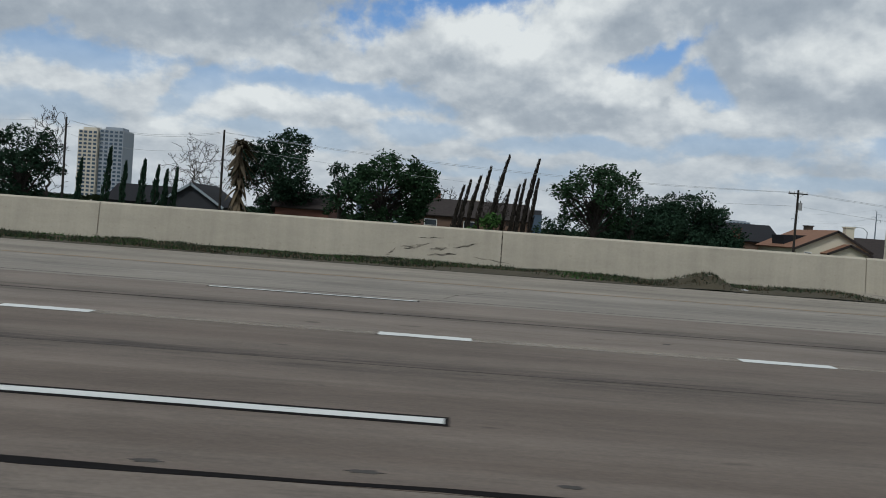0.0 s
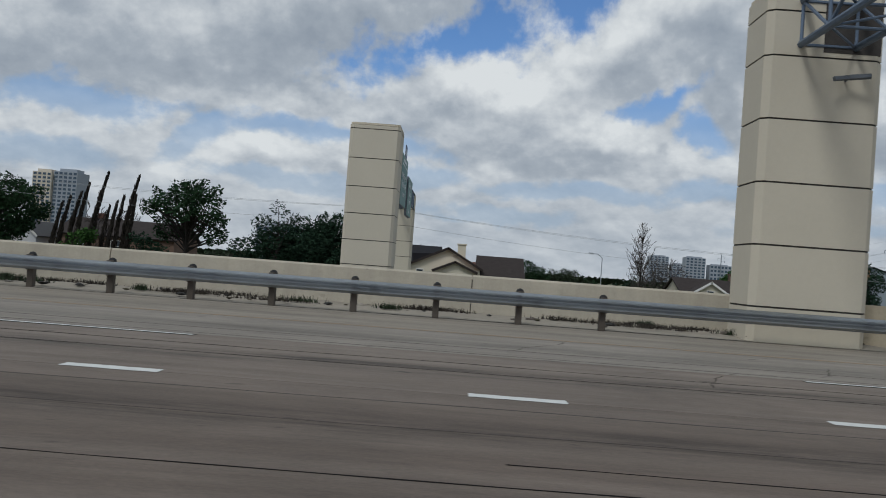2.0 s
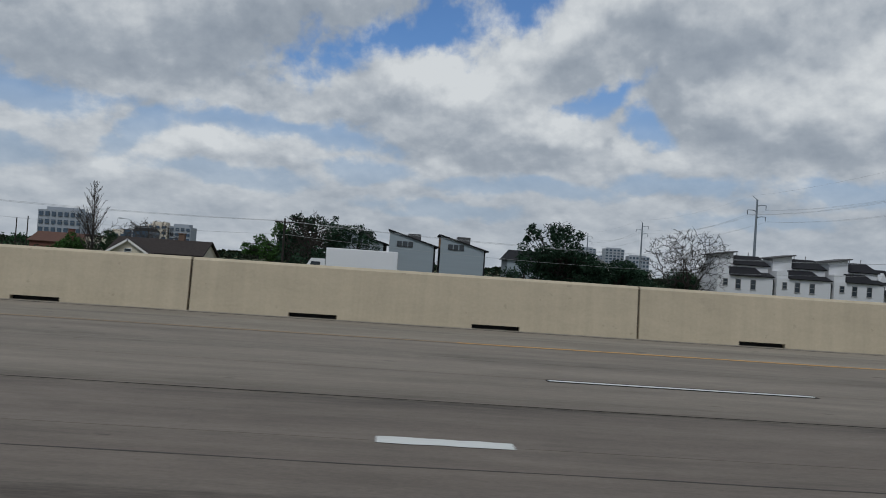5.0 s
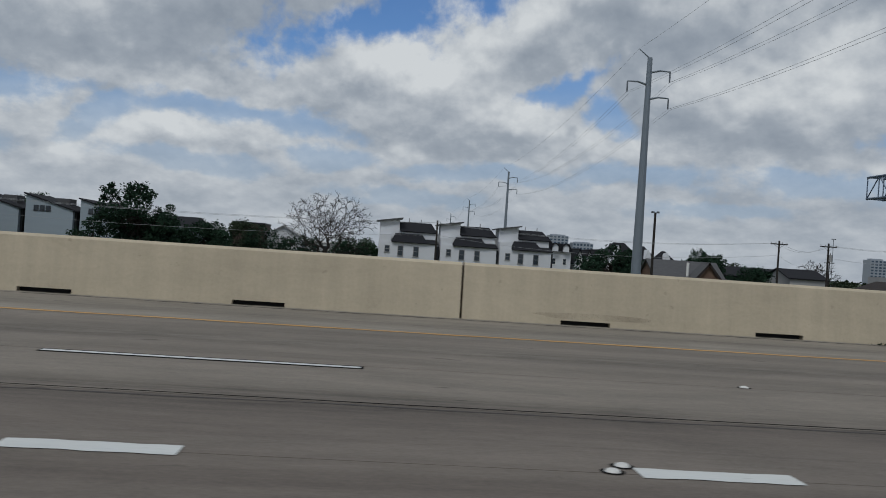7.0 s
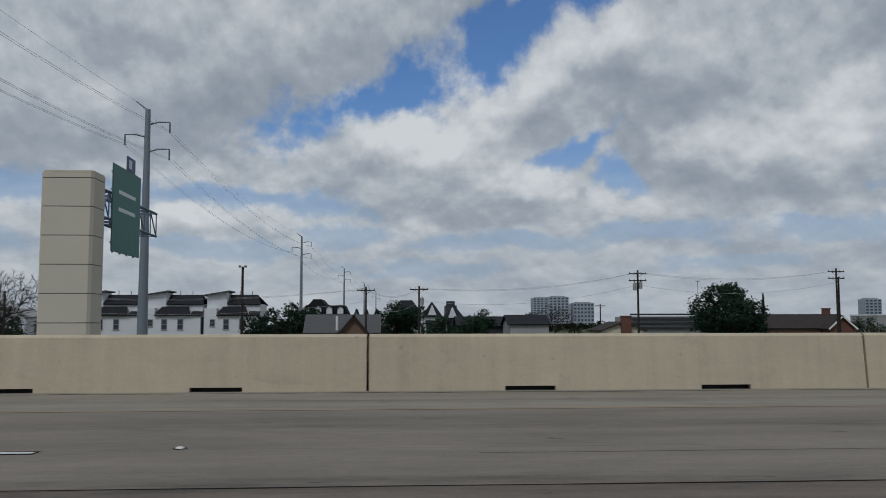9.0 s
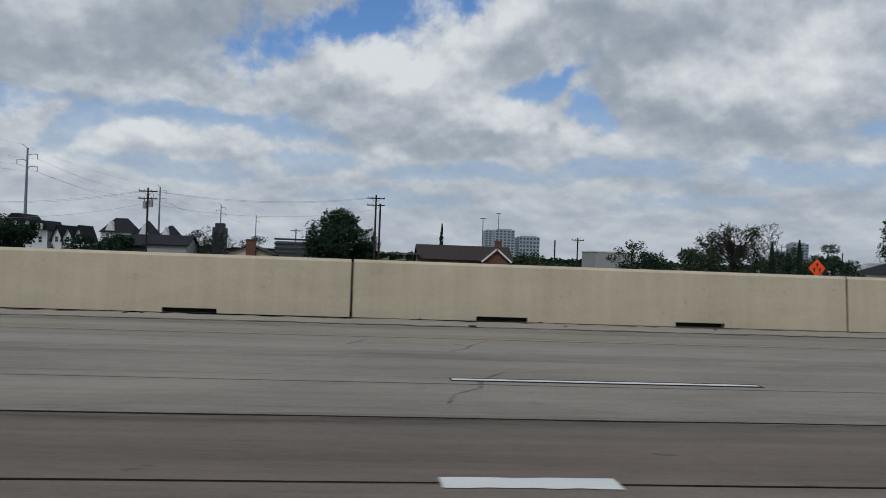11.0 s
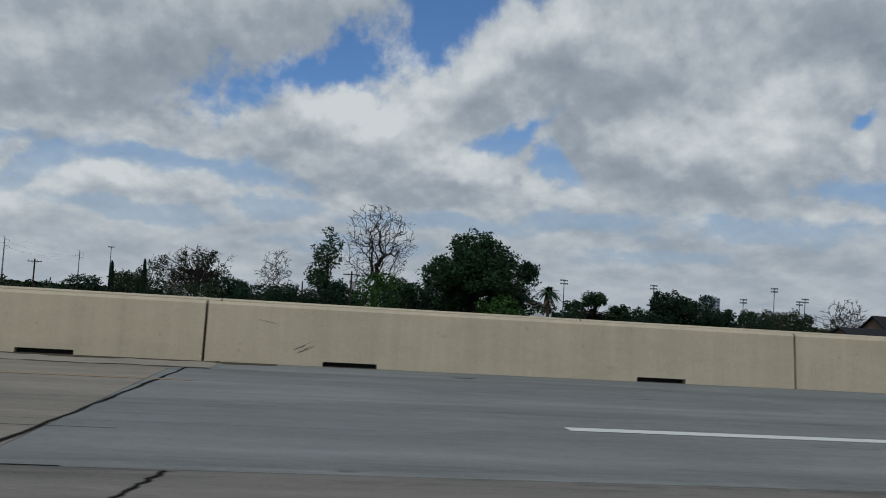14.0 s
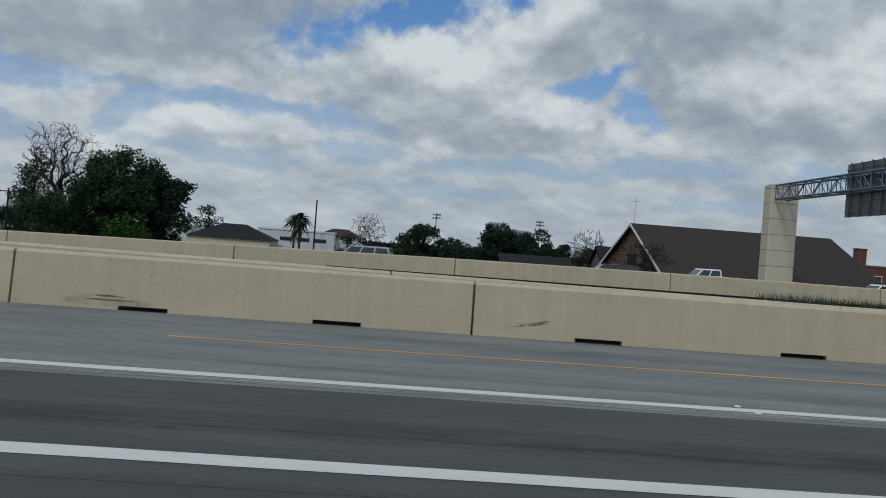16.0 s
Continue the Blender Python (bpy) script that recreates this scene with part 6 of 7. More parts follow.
tree("wide dark green tree on a far lot", 465.4, 196, 8.3, 11.5, 115, M_LEAF_DARK, 1.3, 0.05, 26, 0.28)
tree("wide dark green tree on a far lot", 474.4, 197, 8.0, 11.5, 116, M_LEAF_DARK, 1.3, 0.05, 26, 0.28)
tree("olive shrubby tree behind a far lot", 506.0, 230, 5.8, 15.0, 117, M_LEAF_OLIVE, 0.8, 0.1, 14, 0.36)
tree("olive shrubby tree behind a far lot", 517.0, 232, 6.3, 13.0, 118, M_LEAF_OLIVE, 0.8, 0.1, 14, 0.36)
tree("round tree with young foliage", 402.0, 190, 7.2, 8.0, 119, M_LEAF_OLIVE, 0.7, 0.3, 12)
bare_tree("leafless brown tree against a brick gable", 470.0, 100, 4.4, 6.0, 120, 0.14, 300, M_BARK, 0.22)
bare_tree("leafless tree behind a church roof", 472.0, 140, 6.2, 8.0, 121, 0.16, 300, M_BARK, 0.22)

for i, (x, y, zt, w, m_) in enumerate(((64.5, 190, 4.3, 10, M_LEAF), (58.5, 184, 3.2, 7, M_LEAF_LIGHT), (71.0, 178, 3.0, 8, M_LEAF_OLIVE), (159.0, 170, 5.6, 6.5, M_LEAF_OLIVE), (170.0, 165, 3.4, 9, M_LEAF_DARK), (178.5, 166, 3.6, 8, M_LEAF_DARK),
                                        (233.0, 166, 2.6, 6, M_LEAF_OLIVE), (248.5, 165, 3.0, 7, M_LEAF_DARK), (255.0, 163, 3.2, 7, M_LEAF_DARK), (347.0, 150, 3.2, 9, M_LEAF_DARK), (355.0, 148, 4.2, 9, M_LEAF_OLIVE), (369.5, 150, 4.2, 9, M_LEAF_DARK), (380.5, 150, 3.8, 9, M_LEAF_DARK), (388.0, 138, 4.6, 8, M_LEAF_DARK), (486.0, 200, 4.4, 12, M_LEAF_DARK), (495.0, 205, 4.2, 12, M_LEAF_OLIVE), (455.0, 190, 3.8, 10, M_LEAF_DARK))):
    tree("leafy tree filling a gap between houses", x, y, zt, w, 600 + i, m_, 1.0, 0.1, 16, group="gap trees")

# a ragged line of distant trees and shrubs
rt = random.Random(77)
for i in range(46):
    x = -95 + i * 13.6 + rt.uniform(-5, 5)
    if x < 420:
        tree("low dark shrub on the far lots", x, rt.uniform(176, 236), rt.uniform(0.9, 2.6), rt.uniform(9, 15), 300 + i, rt.choice([M_LEAF_DARK, M_LEAF_DARK, M_LEAF_OLIVE]), 0.6, 0.05, 9, 0.42, name="shrub", category="shrub", group="low shrubs")
for i in range(58):
    x = -330 + i * 19.5 + rt.uniform(-6, 6)
    y = rt.uniform(255, 420)
    tree("distant dark tree on the skyline", x, y, rt.uniform(1.0, 3.6), rt.uniform(16, 26), 400 + i, rt.choice([M_LEAF_DARK, M_LEAF_OLIVE, M_LEAF]), 0.5, 0.05, 10, 0.6, group="distant trees")
verts, faces = [], []
for i in range(9000):
    a_ = rt.uniform(-1.25, 1.25)
    d_ = rt.uniform(480, 1500)
    x, y = 200 + math.sin(a_) * d_ * 1.4, math.cos(a_) * d_ + 120
    zz = GZ + rt.random() * (4.6 + 1.6 * noise.noise((x * 0.02, y * 0.02, 0)))
    s = rt.uniform(1.6, 3.6)
    k = len(verts)
    verts += [(x - s, y, zz - s * 0.6), (x + s * 0.2, y + s, zz - s * 0.3), (x + s, y, zz + s * 0.2), (x - s * 0.1, y - s, zz + s * 0.6)]
    faces.append((k, k + 1, k + 2, k + 3))
tagged(soup("far_woods", verts, faces, M_LEAF_OLIVE), "hazy line of far woods on the horizon", "woods", kind="stuff")

# ---- utility poles, masts and wires ----


def sagging(p, q, sag, r=0.02, n=14):
    """One hanging wire as a connected tube."""
    p, q = Vector(p), Vector(q)
    side = (q - p).cross(Vector((0, 0, 1))).normalized()
    verts, faces = [], []
    for i in range(n + 1):
        c = p.lerp(q, i / n) - Vector((0, 0, sag * 4 * (i / n) * (1 - i / n)))
        for k in range(4):
            a_ = math.tau * k / 4
            verts.append(tuple(c + side * r * math.cos(a_) + Vector((0, 0, r * math.sin(a_)))))
    for i in range(n):
        for k in range(4):
            faces.append((i * 4 + k, i * 4 + (k + 1) % 4, i * 4 + 4 + (k + 1) % 4, i * 4 + 4 + k))
    return verts, faces


def wire_run(label, spans, r=0.014):
    t = thing("overhead_wires", label, "wires")
    for p, q, s in spans:
        v, f = sagging(p, q, s, r)
        soup("wire", v, f, M_WIRE, t)


def utility_pole(x, y, zt, arms=1, cans=0, zb=GZ, r=0.16, lean=0.0, label="dark wooden utility pole with a crossarm", double=False):
    t = thing("utility_pole", label, "utility pole", (x, y, zb), "utility poles")
    h = zt - zb
    part("pole", rodded((0, 0, -0.5), (lean * h, 0, h), r, r * 0.72, n=10), M_POLE, t)
    if double:
        part("pole", rodded((0.55, 0.6, -0.5), (0.6, 0.6, h - 1.1), r, r * 0.72, n=10), M_POLE, t)
    for k in range(arms):
        za = h - 0.45 - 0.9 * k
        a_ = part("crossarm", boxed(lean * za - 1.15, lean * za + 1.15, -0.06, 0.06, za - 0.07, za + 0.07, 0.01), M_POLE, t)
        for u in (-1.05, -0.45, 0.45, 1.05):
            part("insulator", rodded((lean * za + u, 0, za + 0.07), (lean * za + u, 0, za + 0.26), 0.05, 0.035, n=6), M_WALL_GREY, a_)
        part("arm_brace", rod(rodded((lean * za - 0.7, -0.07, za), (0, -0.07, za - 0.55), 0.02), (lean * za + 0.7, -0.07, za), (0, -0.07, za - 0.55), 0.02), M_POLE, t)
    for k in range(cans):
        c0 = part("transformer", rodded((0.38 * (-1) ** k, 0.1, h - 2.4 - 0.2 * k), (0.38 * (-1) ** k, 0.1, h - 1.5 - 0.2 * k), 0.24, n=10), M_WALL_GREY, t, "grey can transformer")
        part("bushing", rodded((0.38 * (-1) ** k, 0.1, h - 1.5 - 0.2 * k), (0.38 * (-1) ** k, 0.1, h - 1.25 - 0.2 * k), 0.05, n=6), M_POLE, c0)
    return t


POLES = [(-47.9, 104, 10.4), (-28.8, 104, 10.2), (39.9, 104.2, 8.0), (112.2, 107.8, 5.5), (191.1, 115.6, 5.5), (236.0, 114.2, 6.0), (242.7, 114.1, 6.1), (271.1, 115.1, 8.2), (299.3, 118.3, 8.7)]
for i, (x, y, z) in enumerate(POLES):
    utility_pole(x, y, z, 2 if i in (7, 8) else 1 if i in (2, 5, 6, 3) else 0, {2: 1, 7: 2, 6: 1, 8: 0}.get(i, 0), double=(i == 8), lean=0.0)
spans = []
for (xa, ya, za), (xb, yb, zb_) in zip(POLES, POLES[1:]):
    if abs(xb - xa) < 90:
        for dy, dz, s in ((-0.5, 0.0, 1.0), (0.5, 0.0, 1.1), (0.0, -1.6, 1.3)):
            spans.append(((xa, ya + dy, za - 0.3 + dz), (xb, yb + dy, zb_ - 0.3 + dz), s))
spans += [((-120, 104, 9.5), (-47.9, 104, 10.0), 1.0)]
wire_run("thin dark wires strung between utility poles", spans)
utility_pole(389.0, 124, 5.2, 1, 1, label="dark wooden utility pole beside a dead tree")
utility_pole(425.2, 180.3, 9.2, 0, 0, r=0.19, label="plain dark wooden pole beside palms")
utility_pole(284.2, 190, 5.6, 1, 0, label="distant dark utility pole behind roofs")
utility_pole(330.5, 150, 4.4, 0, 0, label="short dark wooden pole behind a roof")
utility_pole(337.0, 160, 5.2, 1, 0, label="short dark utility pole behind the barrier")
utility_pole(382.0, 150, 4.0, 0, 0, label="short dark wooden pole among trees")
utility_pole(38.0, 205, 5.5, 0, 0, label="distant thin dark wooden pole")
utility_pole(40.5, 205, 6.0, 0, 0, label="distant thin dark wooden pole")
tp = thing("lamp_pole", "dark pole with a cluster of lamps on top", "lamp pole", (220.1, 117.1, GZ))
part("pole", rodded((0, 0, -0.4), (0, 0, 12.7), 0.20, 0.15, n=10), M_POLE, tp)
for u in (-0.35, 0.35):
    part("lamp", boxed(u - 0.16, u + 0.16, -0.2, 0.2, 12.6, 12.85, 0.03), M_GALV_DARK, tp)


def mast(x, y, zt, zb=GZ, r=0.62):
    t = thing("transmission_mast", "tall grey steel power mast with curved arms", "power mast", (x, y, zb), "transmission masts")
    h = zt - zb
    part("shaft", rodded((0, 0, -0.5), (0, 0, h - 0.9), r, r * 0.45, n=14), M_MAST, t)
    tips = []
    for side, z in ((1, h - 2.6), (-1, h - 4.0), (1, h - 5.6)):
        a_ = part("arm", rod(rodded((0, 0, z), (side * 1.2, 0, z + 0.32), 0.13, 0.10, n=8), (side * 1.2, 0, z + 0.32), (side * 2.4, 0, z + 0.30), 0.10, 0.07, n=8), M_MAST, t)
        part("insulator", rodded((side * 2.4, 0, z + 0.28), (side * 2.4, 0, z - 0.9), 0.09, n=6), M_GALV_DARK, a_)
        tips.append((x + side * 2.4, y, zb + z - 0.9))
    part("horn", rodded((0, 0, h - 1.0), (-1.3, 0, h), 0.09, 0.05, n=6), M_MAST, t)
    tips.append((x - 1.3, y, zb + h))
    return tips


MASTS = [(208.4, -27, 25.7), (212.5, 99.4, 25.7), (216.6, 225.4, 24.4), (220.7, 351, 24.4), (224.8, 477, 24.4), (229, 603, 24.4)]
tips = [mast(*m_, r=0.62 if k < 2 else 0.5) for k, m_ in enumerate(MASTS)]
spans = []
for ta, tb in zip(tips, tips[1:]):
    for p, q in zip(ta[:3], tb[:3]):
        spans += [(p, q, 2.4), ((p[0] + 0.4, p[1], p[2]), (q[0] + 0.4, q[1], q[2]), 2.5)]
    spans.append((ta[3], tb[3], 1.6))
wire_run("power lines swept between tall steel masts", spans, 0.014)


def light_mast(x, y, zt):
    t = thing("field_light", "tall sports-field light mast with lamp heads", "light mast", (x, y, GZ), "field lights")
    h = zt - GZ
    part("pole", rodded((0, 0, -0.3), (0, 0, h), 0.18, 0.10, n=8), M_GALV_DARK, t)
    for k in range(2):
        part("bar", boxed(-1.1, 1.1, -0.06, 0.06, h - 0.2 - 0.9 * k, h - 0.05 - 0.9 * k), M_GALV_DARK, t)
        for u in (-0.9, -0.3, 0.3, 0.9):
            part("lamp_head", boxed(u - 0.2, u + 0.2, -0.25, 0.05, h - 0.5 - 0.9 * k, h - 0.22 - 0.9 * k, 0.04), M_GALV_DARK, t)


for x, y, z in ((482, 250, 11.0), (508, 246, 8.4), (517.6, 246, 12.2), (527.4, 246, 9.6), (535, 262, 9.2), (452.0, 240, 10.5)):
    light_mast(x, y, z)
for x, y, z in ((331.0, 240, 11.5), (345, 300, 16.0)):
    t = thing("street_lamp", "slender distant pole with a small head", "street lamp", (x, y, GZ), "distant lamp poles")
    part("pole", rodded((0, 0, 0), (0, 0, z - GZ), 0.14, 0.09, n=8), M_GALV_DARK, t)
    part("lamp_head", boxed(-0.8, 0.8, -0.2, 0.2, z - GZ - 0.15, z - GZ + 0.1, 0.04), M_GALV_DARK, t)
t = thing("street_lamp", "pale street lamp with a curved arm", "street lamp", (76.5, 165, GZ), "distant lamp poles")
part("pole", rod(rod(rodded((0, 0, 0), (0, 0, 9.0), 0.11, 0.08, n=8), (0, 0, 9.0), (-0.8, 0, 9.7), 0.06, n=6), (-0.8, 0, 9.7), (-2.0, 0, 9.8), 0.05, n=6), M_GALV, t)
part("lamp_head", boxed(-2.6, -1.9, -0.15, 0.15, 9.7, 9.9, 0.03), M_GALV, t)

# ---- houses ----


def window(parent, x, y, z, w, h, frame_m=None, axis="y", name="window"):
    """A window on a wall that looks towards -y (or -x when axis is x)."""
    def bx(u0, u1, d0, d1, z0, z1):
        return boxed(x + u0, x + u1, y + d0, y + d1, z + z0, z + z1) if axis == "y" else boxed(x + d0, x + d1, y + u0, y + u1, z + z0, z + z1)
    o = part(name, bx(-w / 2 - 0.1, w / 2 + 0.1, -0.06, -0.01, -h / 2 - 0.1, h / 2 + 0.1), frame_m or M_TRIM, parent)
    part("pane", bx(-w / 2, w / 2, -0.075, -0.062, 0.03, h / 2), M_GLASS, o)
    part("pane", bx(-w / 2, w / 2, -0.075, -0.062, -h / 2, -0.03), M_GLASS, o)
    part("sill", bx(-w / 2 - 0.15, w / 2 + 0.15, -0.12, -0.062, -h / 2 - 0.16, -h / 2 - 0.06), frame_m or M_TRIM, o)


def chimney(parent, x, y, w, z0, z1, m_, label=""):
    c0 = part("chimney", boxed(x - w / 2, x + w / 2, y - w / 2, y + w / 2, z0, z1, 0.02), m_, parent, label)
    part("crown", boxed(x - w / 2 - 0.1, x + w / 2 + 0.1, y - w / 2 - 0.1, y + w / 2 + 0.1, z1, z1 + 0.15), m_, c0)
    return c0


def gable(parent, x0, x1, y0, y1, ze, zr, wall, roof, ridge="y", trim=None, over=0.45, zb=GZ, rx=None):
    """A gabled wing: walls, two roof slopes, rake boards on the front gable."""
    if ridge == "y":
        xr = (x0 + x1) / 2 if rx is None else rx
        part("wall", prismed([(x0, zb), (x1, zb), (x1, ze), (xr, zr), (x0, ze)], "y", y0, y1), wall, parent)
        sl, sr = (zr - ze) / (xr - x0), (zr - ze) / (x1 - xr)
        part("roof", slabbed([(x0 - over, y0 - over, ze - sl * over + 0.2), (xr, y0 - over, zr + 0.2), (xr, y1 + over, zr + 0.2), (x0 - over, y1 + over, ze - sl * over + 0.2)], 0.18), roof, parent)
        part("roof", slabbed([(x1 + over, y0 - over, ze - sr * over + 0.2), (x1 + over, y1 + over, ze - sr * over + 0.2), (xr, y1 + over, zr + 0.2), (xr, y0 - over, zr + 0.2)], 0.18), roof, parent)
        if trim:
            for xa, za in ((x0 - over, ze - sl * over), (x1 + over, ze - sr * over)):
                part("rake_board", slabbed([(xa, y0 - over - 0.05, za + 0.20), (xr, y0 - over - 0.05, zr + 0.20), (xr, y0 - over - 0.004, zr + 0.20), (xa, y0 - over - 0.004, za + 0.20)], 0.30), trim, parent)
    else:
        yr = (y0 + y1) / 2 if rx is None else rx
        part("wall", prismed([(y0, zb), (y1, zb), (y1, ze), (yr, zr), (y0, ze)], "x", x0, x1), wall, parent)
        sf, sb_ = (zr - ze) / (yr - y0), (zr - ze) / (y1 - yr)
        part("roof", slabbed([(x0 - over, y0 - over, ze - sf * over + 0.2), (x1 + over, y0 - over, ze - sf * over + 0.2), (x1 + over, yr, zr + 0.2), (x0 - over, yr, zr + 0.2)], 0.18), roof, parent)
        part("roof", slabbed([(x0 - over, yr, zr + 0.2), (x1 + over, yr, zr + 0.2), (x1 + over, y1 + over, ze - sb_ * over + 0.2), (x0 - over, y1 + over, ze - sb_ * over + 0.2)], 0.18), roof, parent)
        if trim:
            for ya, za in ((y0 - over, ze - sf * over), (y1 + over, ze - sb_ * over)):
                part("rake_board", slabbed([(x0 - over - 0.05, ya, za + 0.22), (x0 - over - 0.05, yr, zr + 0.22), (x0 - over - 0.004, yr, zr + 0.22), (x0 - over - 0.004, ya, za + 0.22)], 0.32), trim, parent)


def hip(parent, x0, x1, y0, y1, ze, zr, wall, roof, inset=None, zb=GZ, over=0.4):
    """A hip-roofed block."""
    part("wall", boxed(x0, x1, y0, y1, zb, ze), wall, parent)
    ins = min(x1 - x0, y1 - y0) / 2 if inset is None else inset
    bm = bmesh.new()
    b_ = [bm.verts.new(p) for p in ((x0 - over, y0 - over, ze), (x1 + over, y0 - over, ze), (x1 + over, y1 + over, ze), (x0 - over, y1 + over, ze))]
    t_ = [bm.verts.new((x0 + ins, (y0 + y1) / 2, zr)), bm.verts.new((x1 - ins - 0.01, (y0 + y1) / 2, zr))]
    bm.faces.new((b_[0], b_[1], t_[1], t_[0]))
    bm.faces.new((b_[1], b_[2], t_[1]))
    bm.faces.new((b_[2], b_[3], t_[0], t_[1]))
    bm.faces.new((b_[3], b_[0], t_[0]))
    bm.faces.new(list(reversed(b_)))
    bmesh.ops.recalc_face_normals(bm, faces=bm.faces[:])
    part("roof", bm, roof, parent)


def block(parent, x0, x1, y0, y1, zt, wall, cap=None, zb=GZ):
    part("wall", boxed(x0, x1, y0, y1, zb, zt), wall, parent)
    part("parapet", boxed(x0 - 0.12, x1 + 0.12, y0 - 0.12, y1 + 0.12, zt, zt + 0.3), cap or wall, parent)


h_ = thing("house", "cream stucco house with brown clay-tile roofs and a chimney", "house")
gable(h_, 43.2, 52.4, 112.0, 126.0, 1.2, 3.55, M_WALL_CREAM, M_ROOF_TILE, "y", M_ROOF_BROWN, rx=48.2)
gable(h_, 46.7, 51.7, 110.4, 111.95, 0.75, 1.85, M_WALL_CREAM, M_ROOF_TILE, "y", M_ROOF_BROWN)
gable(h_, 52.45, 58.0, 115.0, 125.0, 0.4, 2.9, M_WALL_CREAM, M_ROOF_BROWN, "x")
part("dormer", prismed([(43.5, 1.5), (46.5, 1.5), (46.5, 2.9), (43.3, 2.75)], "y", 117.0, 121.5), M_ROOF_DARK, h_, "dark flat dormer")
chimney(h_, 49.9, 112.6, 1.05, -1, 4.15, M_WALL_CREAM, "cream chimney")
chimney(h_, 49.9, 125.6, 1.0, 0, 4.3, M_BRICK_DARK, "dark brick chimney")
window(h_, 44.7, 112, 0.2, 0.8, 0.9)
window(h_, 49.2, 110.4, -0.1, 1.3, 0.7)
h_ = thing("house", "house with dark grey gabled roof", "house")
gable(h_, 37.5, 46.5, 127.0, 139.0, 1.6, 4.0, M_BRICK_TAN, M_ROOF_DARK, "x")
chimney(h_, 40.0, 126.3, 1.0, -1, 3.2, M_BRICK_RED)
h_ = thing("house", "low brick house with a brown shingle roof", "house")
gable(h_, -7.0, 9.6, 122, 133, 2.0, 4.3, M_BRICK_TAN, M_ROOF_BROWN, "x")
window(h_, -4.0, 122, 0.6, 1.6, 1.5)
window(h_, 1.5, 122, 0.6, 1.6, 1.5)
chimney(h_, -3.4, 128, 0.9, 2, 5.1, M_BRICK_RED)
h_ = thing("house", "house with charcoal roof and pale gable trim", "house")
gable(h_, -38.5, -30.5, 111, 122, 1.0, 3.6, M_WALL_DARK, M_ROOF_DARK, "y", M_WALL_BLUE)
gable(h_, -46.0, -39.0, 113, 122, 0.9, 3.0, M_WALL_DARK, M_ROOF_DARK, "x")
h_ = thing("house", "red brick house behind leafy trees", "house")
gable(h_, -24.0, -17.0, 113, 121, 1.6, 3.4, M_BRICK_RED, M_ROOF_BROWN, "x")
h_ = thing("house", "small pale house seen between trees", "house")
gable(h_, -13.5, -10.0, 122, 130, 1.5, 3.2, M_WALL_WHITE, M_ROOF_GREY, "y", M_TRIM)
h_ = thing("house", "brick house with a dull red roof", "house")
gable(h_, 42.0, 54.5, 203, 214, 0.6, 2.6, M_BRICK_RED, M_ROOF_RED, "x")
chimney(h_, 50.5, 205, 1.2, 0, 3.6, M_BRICK_RED)
h_ = thing("building", "pale yellow building with a flat roof", "building")
block(h_, 55.5, 62.5, 200, 212, 2.2, M_WALL_CREAM, M_ROOF_BROWN)
for u in (57.0, 59.0, 61.0):
    window(h_, u, 200, 0.6, 0.9, 1.1)
h_ = thing("house", "house with a long brown roof and a cream gable", "house")
gable(h_, 83.5, 96.8, 132.5, 143, 0.1, 2.1, M_WALL_CREAM, M_ROOF_BROWN, "x")
gable(h_, 84.4, 89.6, 129.8, 132.4, 0.1, 1.75, M_WALL_CREAM, M_ROOF_BROWN, "y", M_TRIM)
window(h_, 87.0, 129.8, 0.1, 0.9, 0.8)
chimney(h_, 92.5, 138, 0.9, 1, 3.2, M_BRICK_TAN)

for x0, x1, zl, zr_ in ((114.8, 122.7, 6.5, 4.3), (123.8, 131.7, 6.7, 4.4), (132.9, 140.7, 6.4, 4.2)):
    h_ = thing("house", "blue-grey house with a steep single-slope roof", "house", group="blue-grey houses")
    part("wall", prismed([(x0, GZ), (x1, GZ), (x1, zr_), (x0, zl)], "y", 158.0, 159.0), M_WALL_BLUE, h_)
    part("side_wall", prismed([(x0 + 0.02, GZ), (x1 + 0.35, GZ), (x1 + 0.35, zr_ - 0.1), (x0 + 0.02, zl - 0.05)], "y", 159.05, 170.0), M_WALL_DARK, h_, "dark rear walls")
    part("roof", slabbed([(x0 - 0.3, 157.7, zl + 0.24), (x1 + 0.9, 157.7, zr_ - 0.08), (x1 + 0.9, 170.4, zr_ - 0.08), (x0 - 0.3, 170.4, zl + 0.24)], 0.22), M_ROOF_DARK, h_)
    part("accent", boxed(x0 - 0.06, x0 + 0.015, 159.2, 166.0, 4.2, zl - 0.4), M_WALL_OCHRE, h_, "ochre panel under the eave")
    part("roof_hatch", boxed(x0 + 3.2, x0 + 5.6, 163, 166.5, 4.0, 6.5, 0.05), M_ROOF_GREY, h_)
    for k in range(3):
        window(h_, x0 + 1.75 + k * 1.0, 158.0, 4.45, 0.62, 0.72, M_WALL_DARK)
h_ = thing("house", "blue-grey house with a low dark roof", "house", group="blue-grey houses")
hip(h_, 145.0, 153.0, 158, 168, 2.9, 4.8, M_WALL_BLUE, M_ROOF_DARK, 0.6)
for k in range(3):
    window(h_, 149.6 + k * 1.0, 158, 1.9, 0.6, 0.7, M_WALL_DARK)
h_ = thing("building", "low teal building with a dark flat roof", "building")
block(h_, 22.0, 31.0, 330, 345, 6.2, M_GLASS_BLUE, M_WALL_DARK)
part("upper_block", boxed(25, 31, 333, 342, 6.5, 8.0), M_WALL_DARK, h_)
h_ = thing("building", "brown brick building behind a pine-like tree", "building")
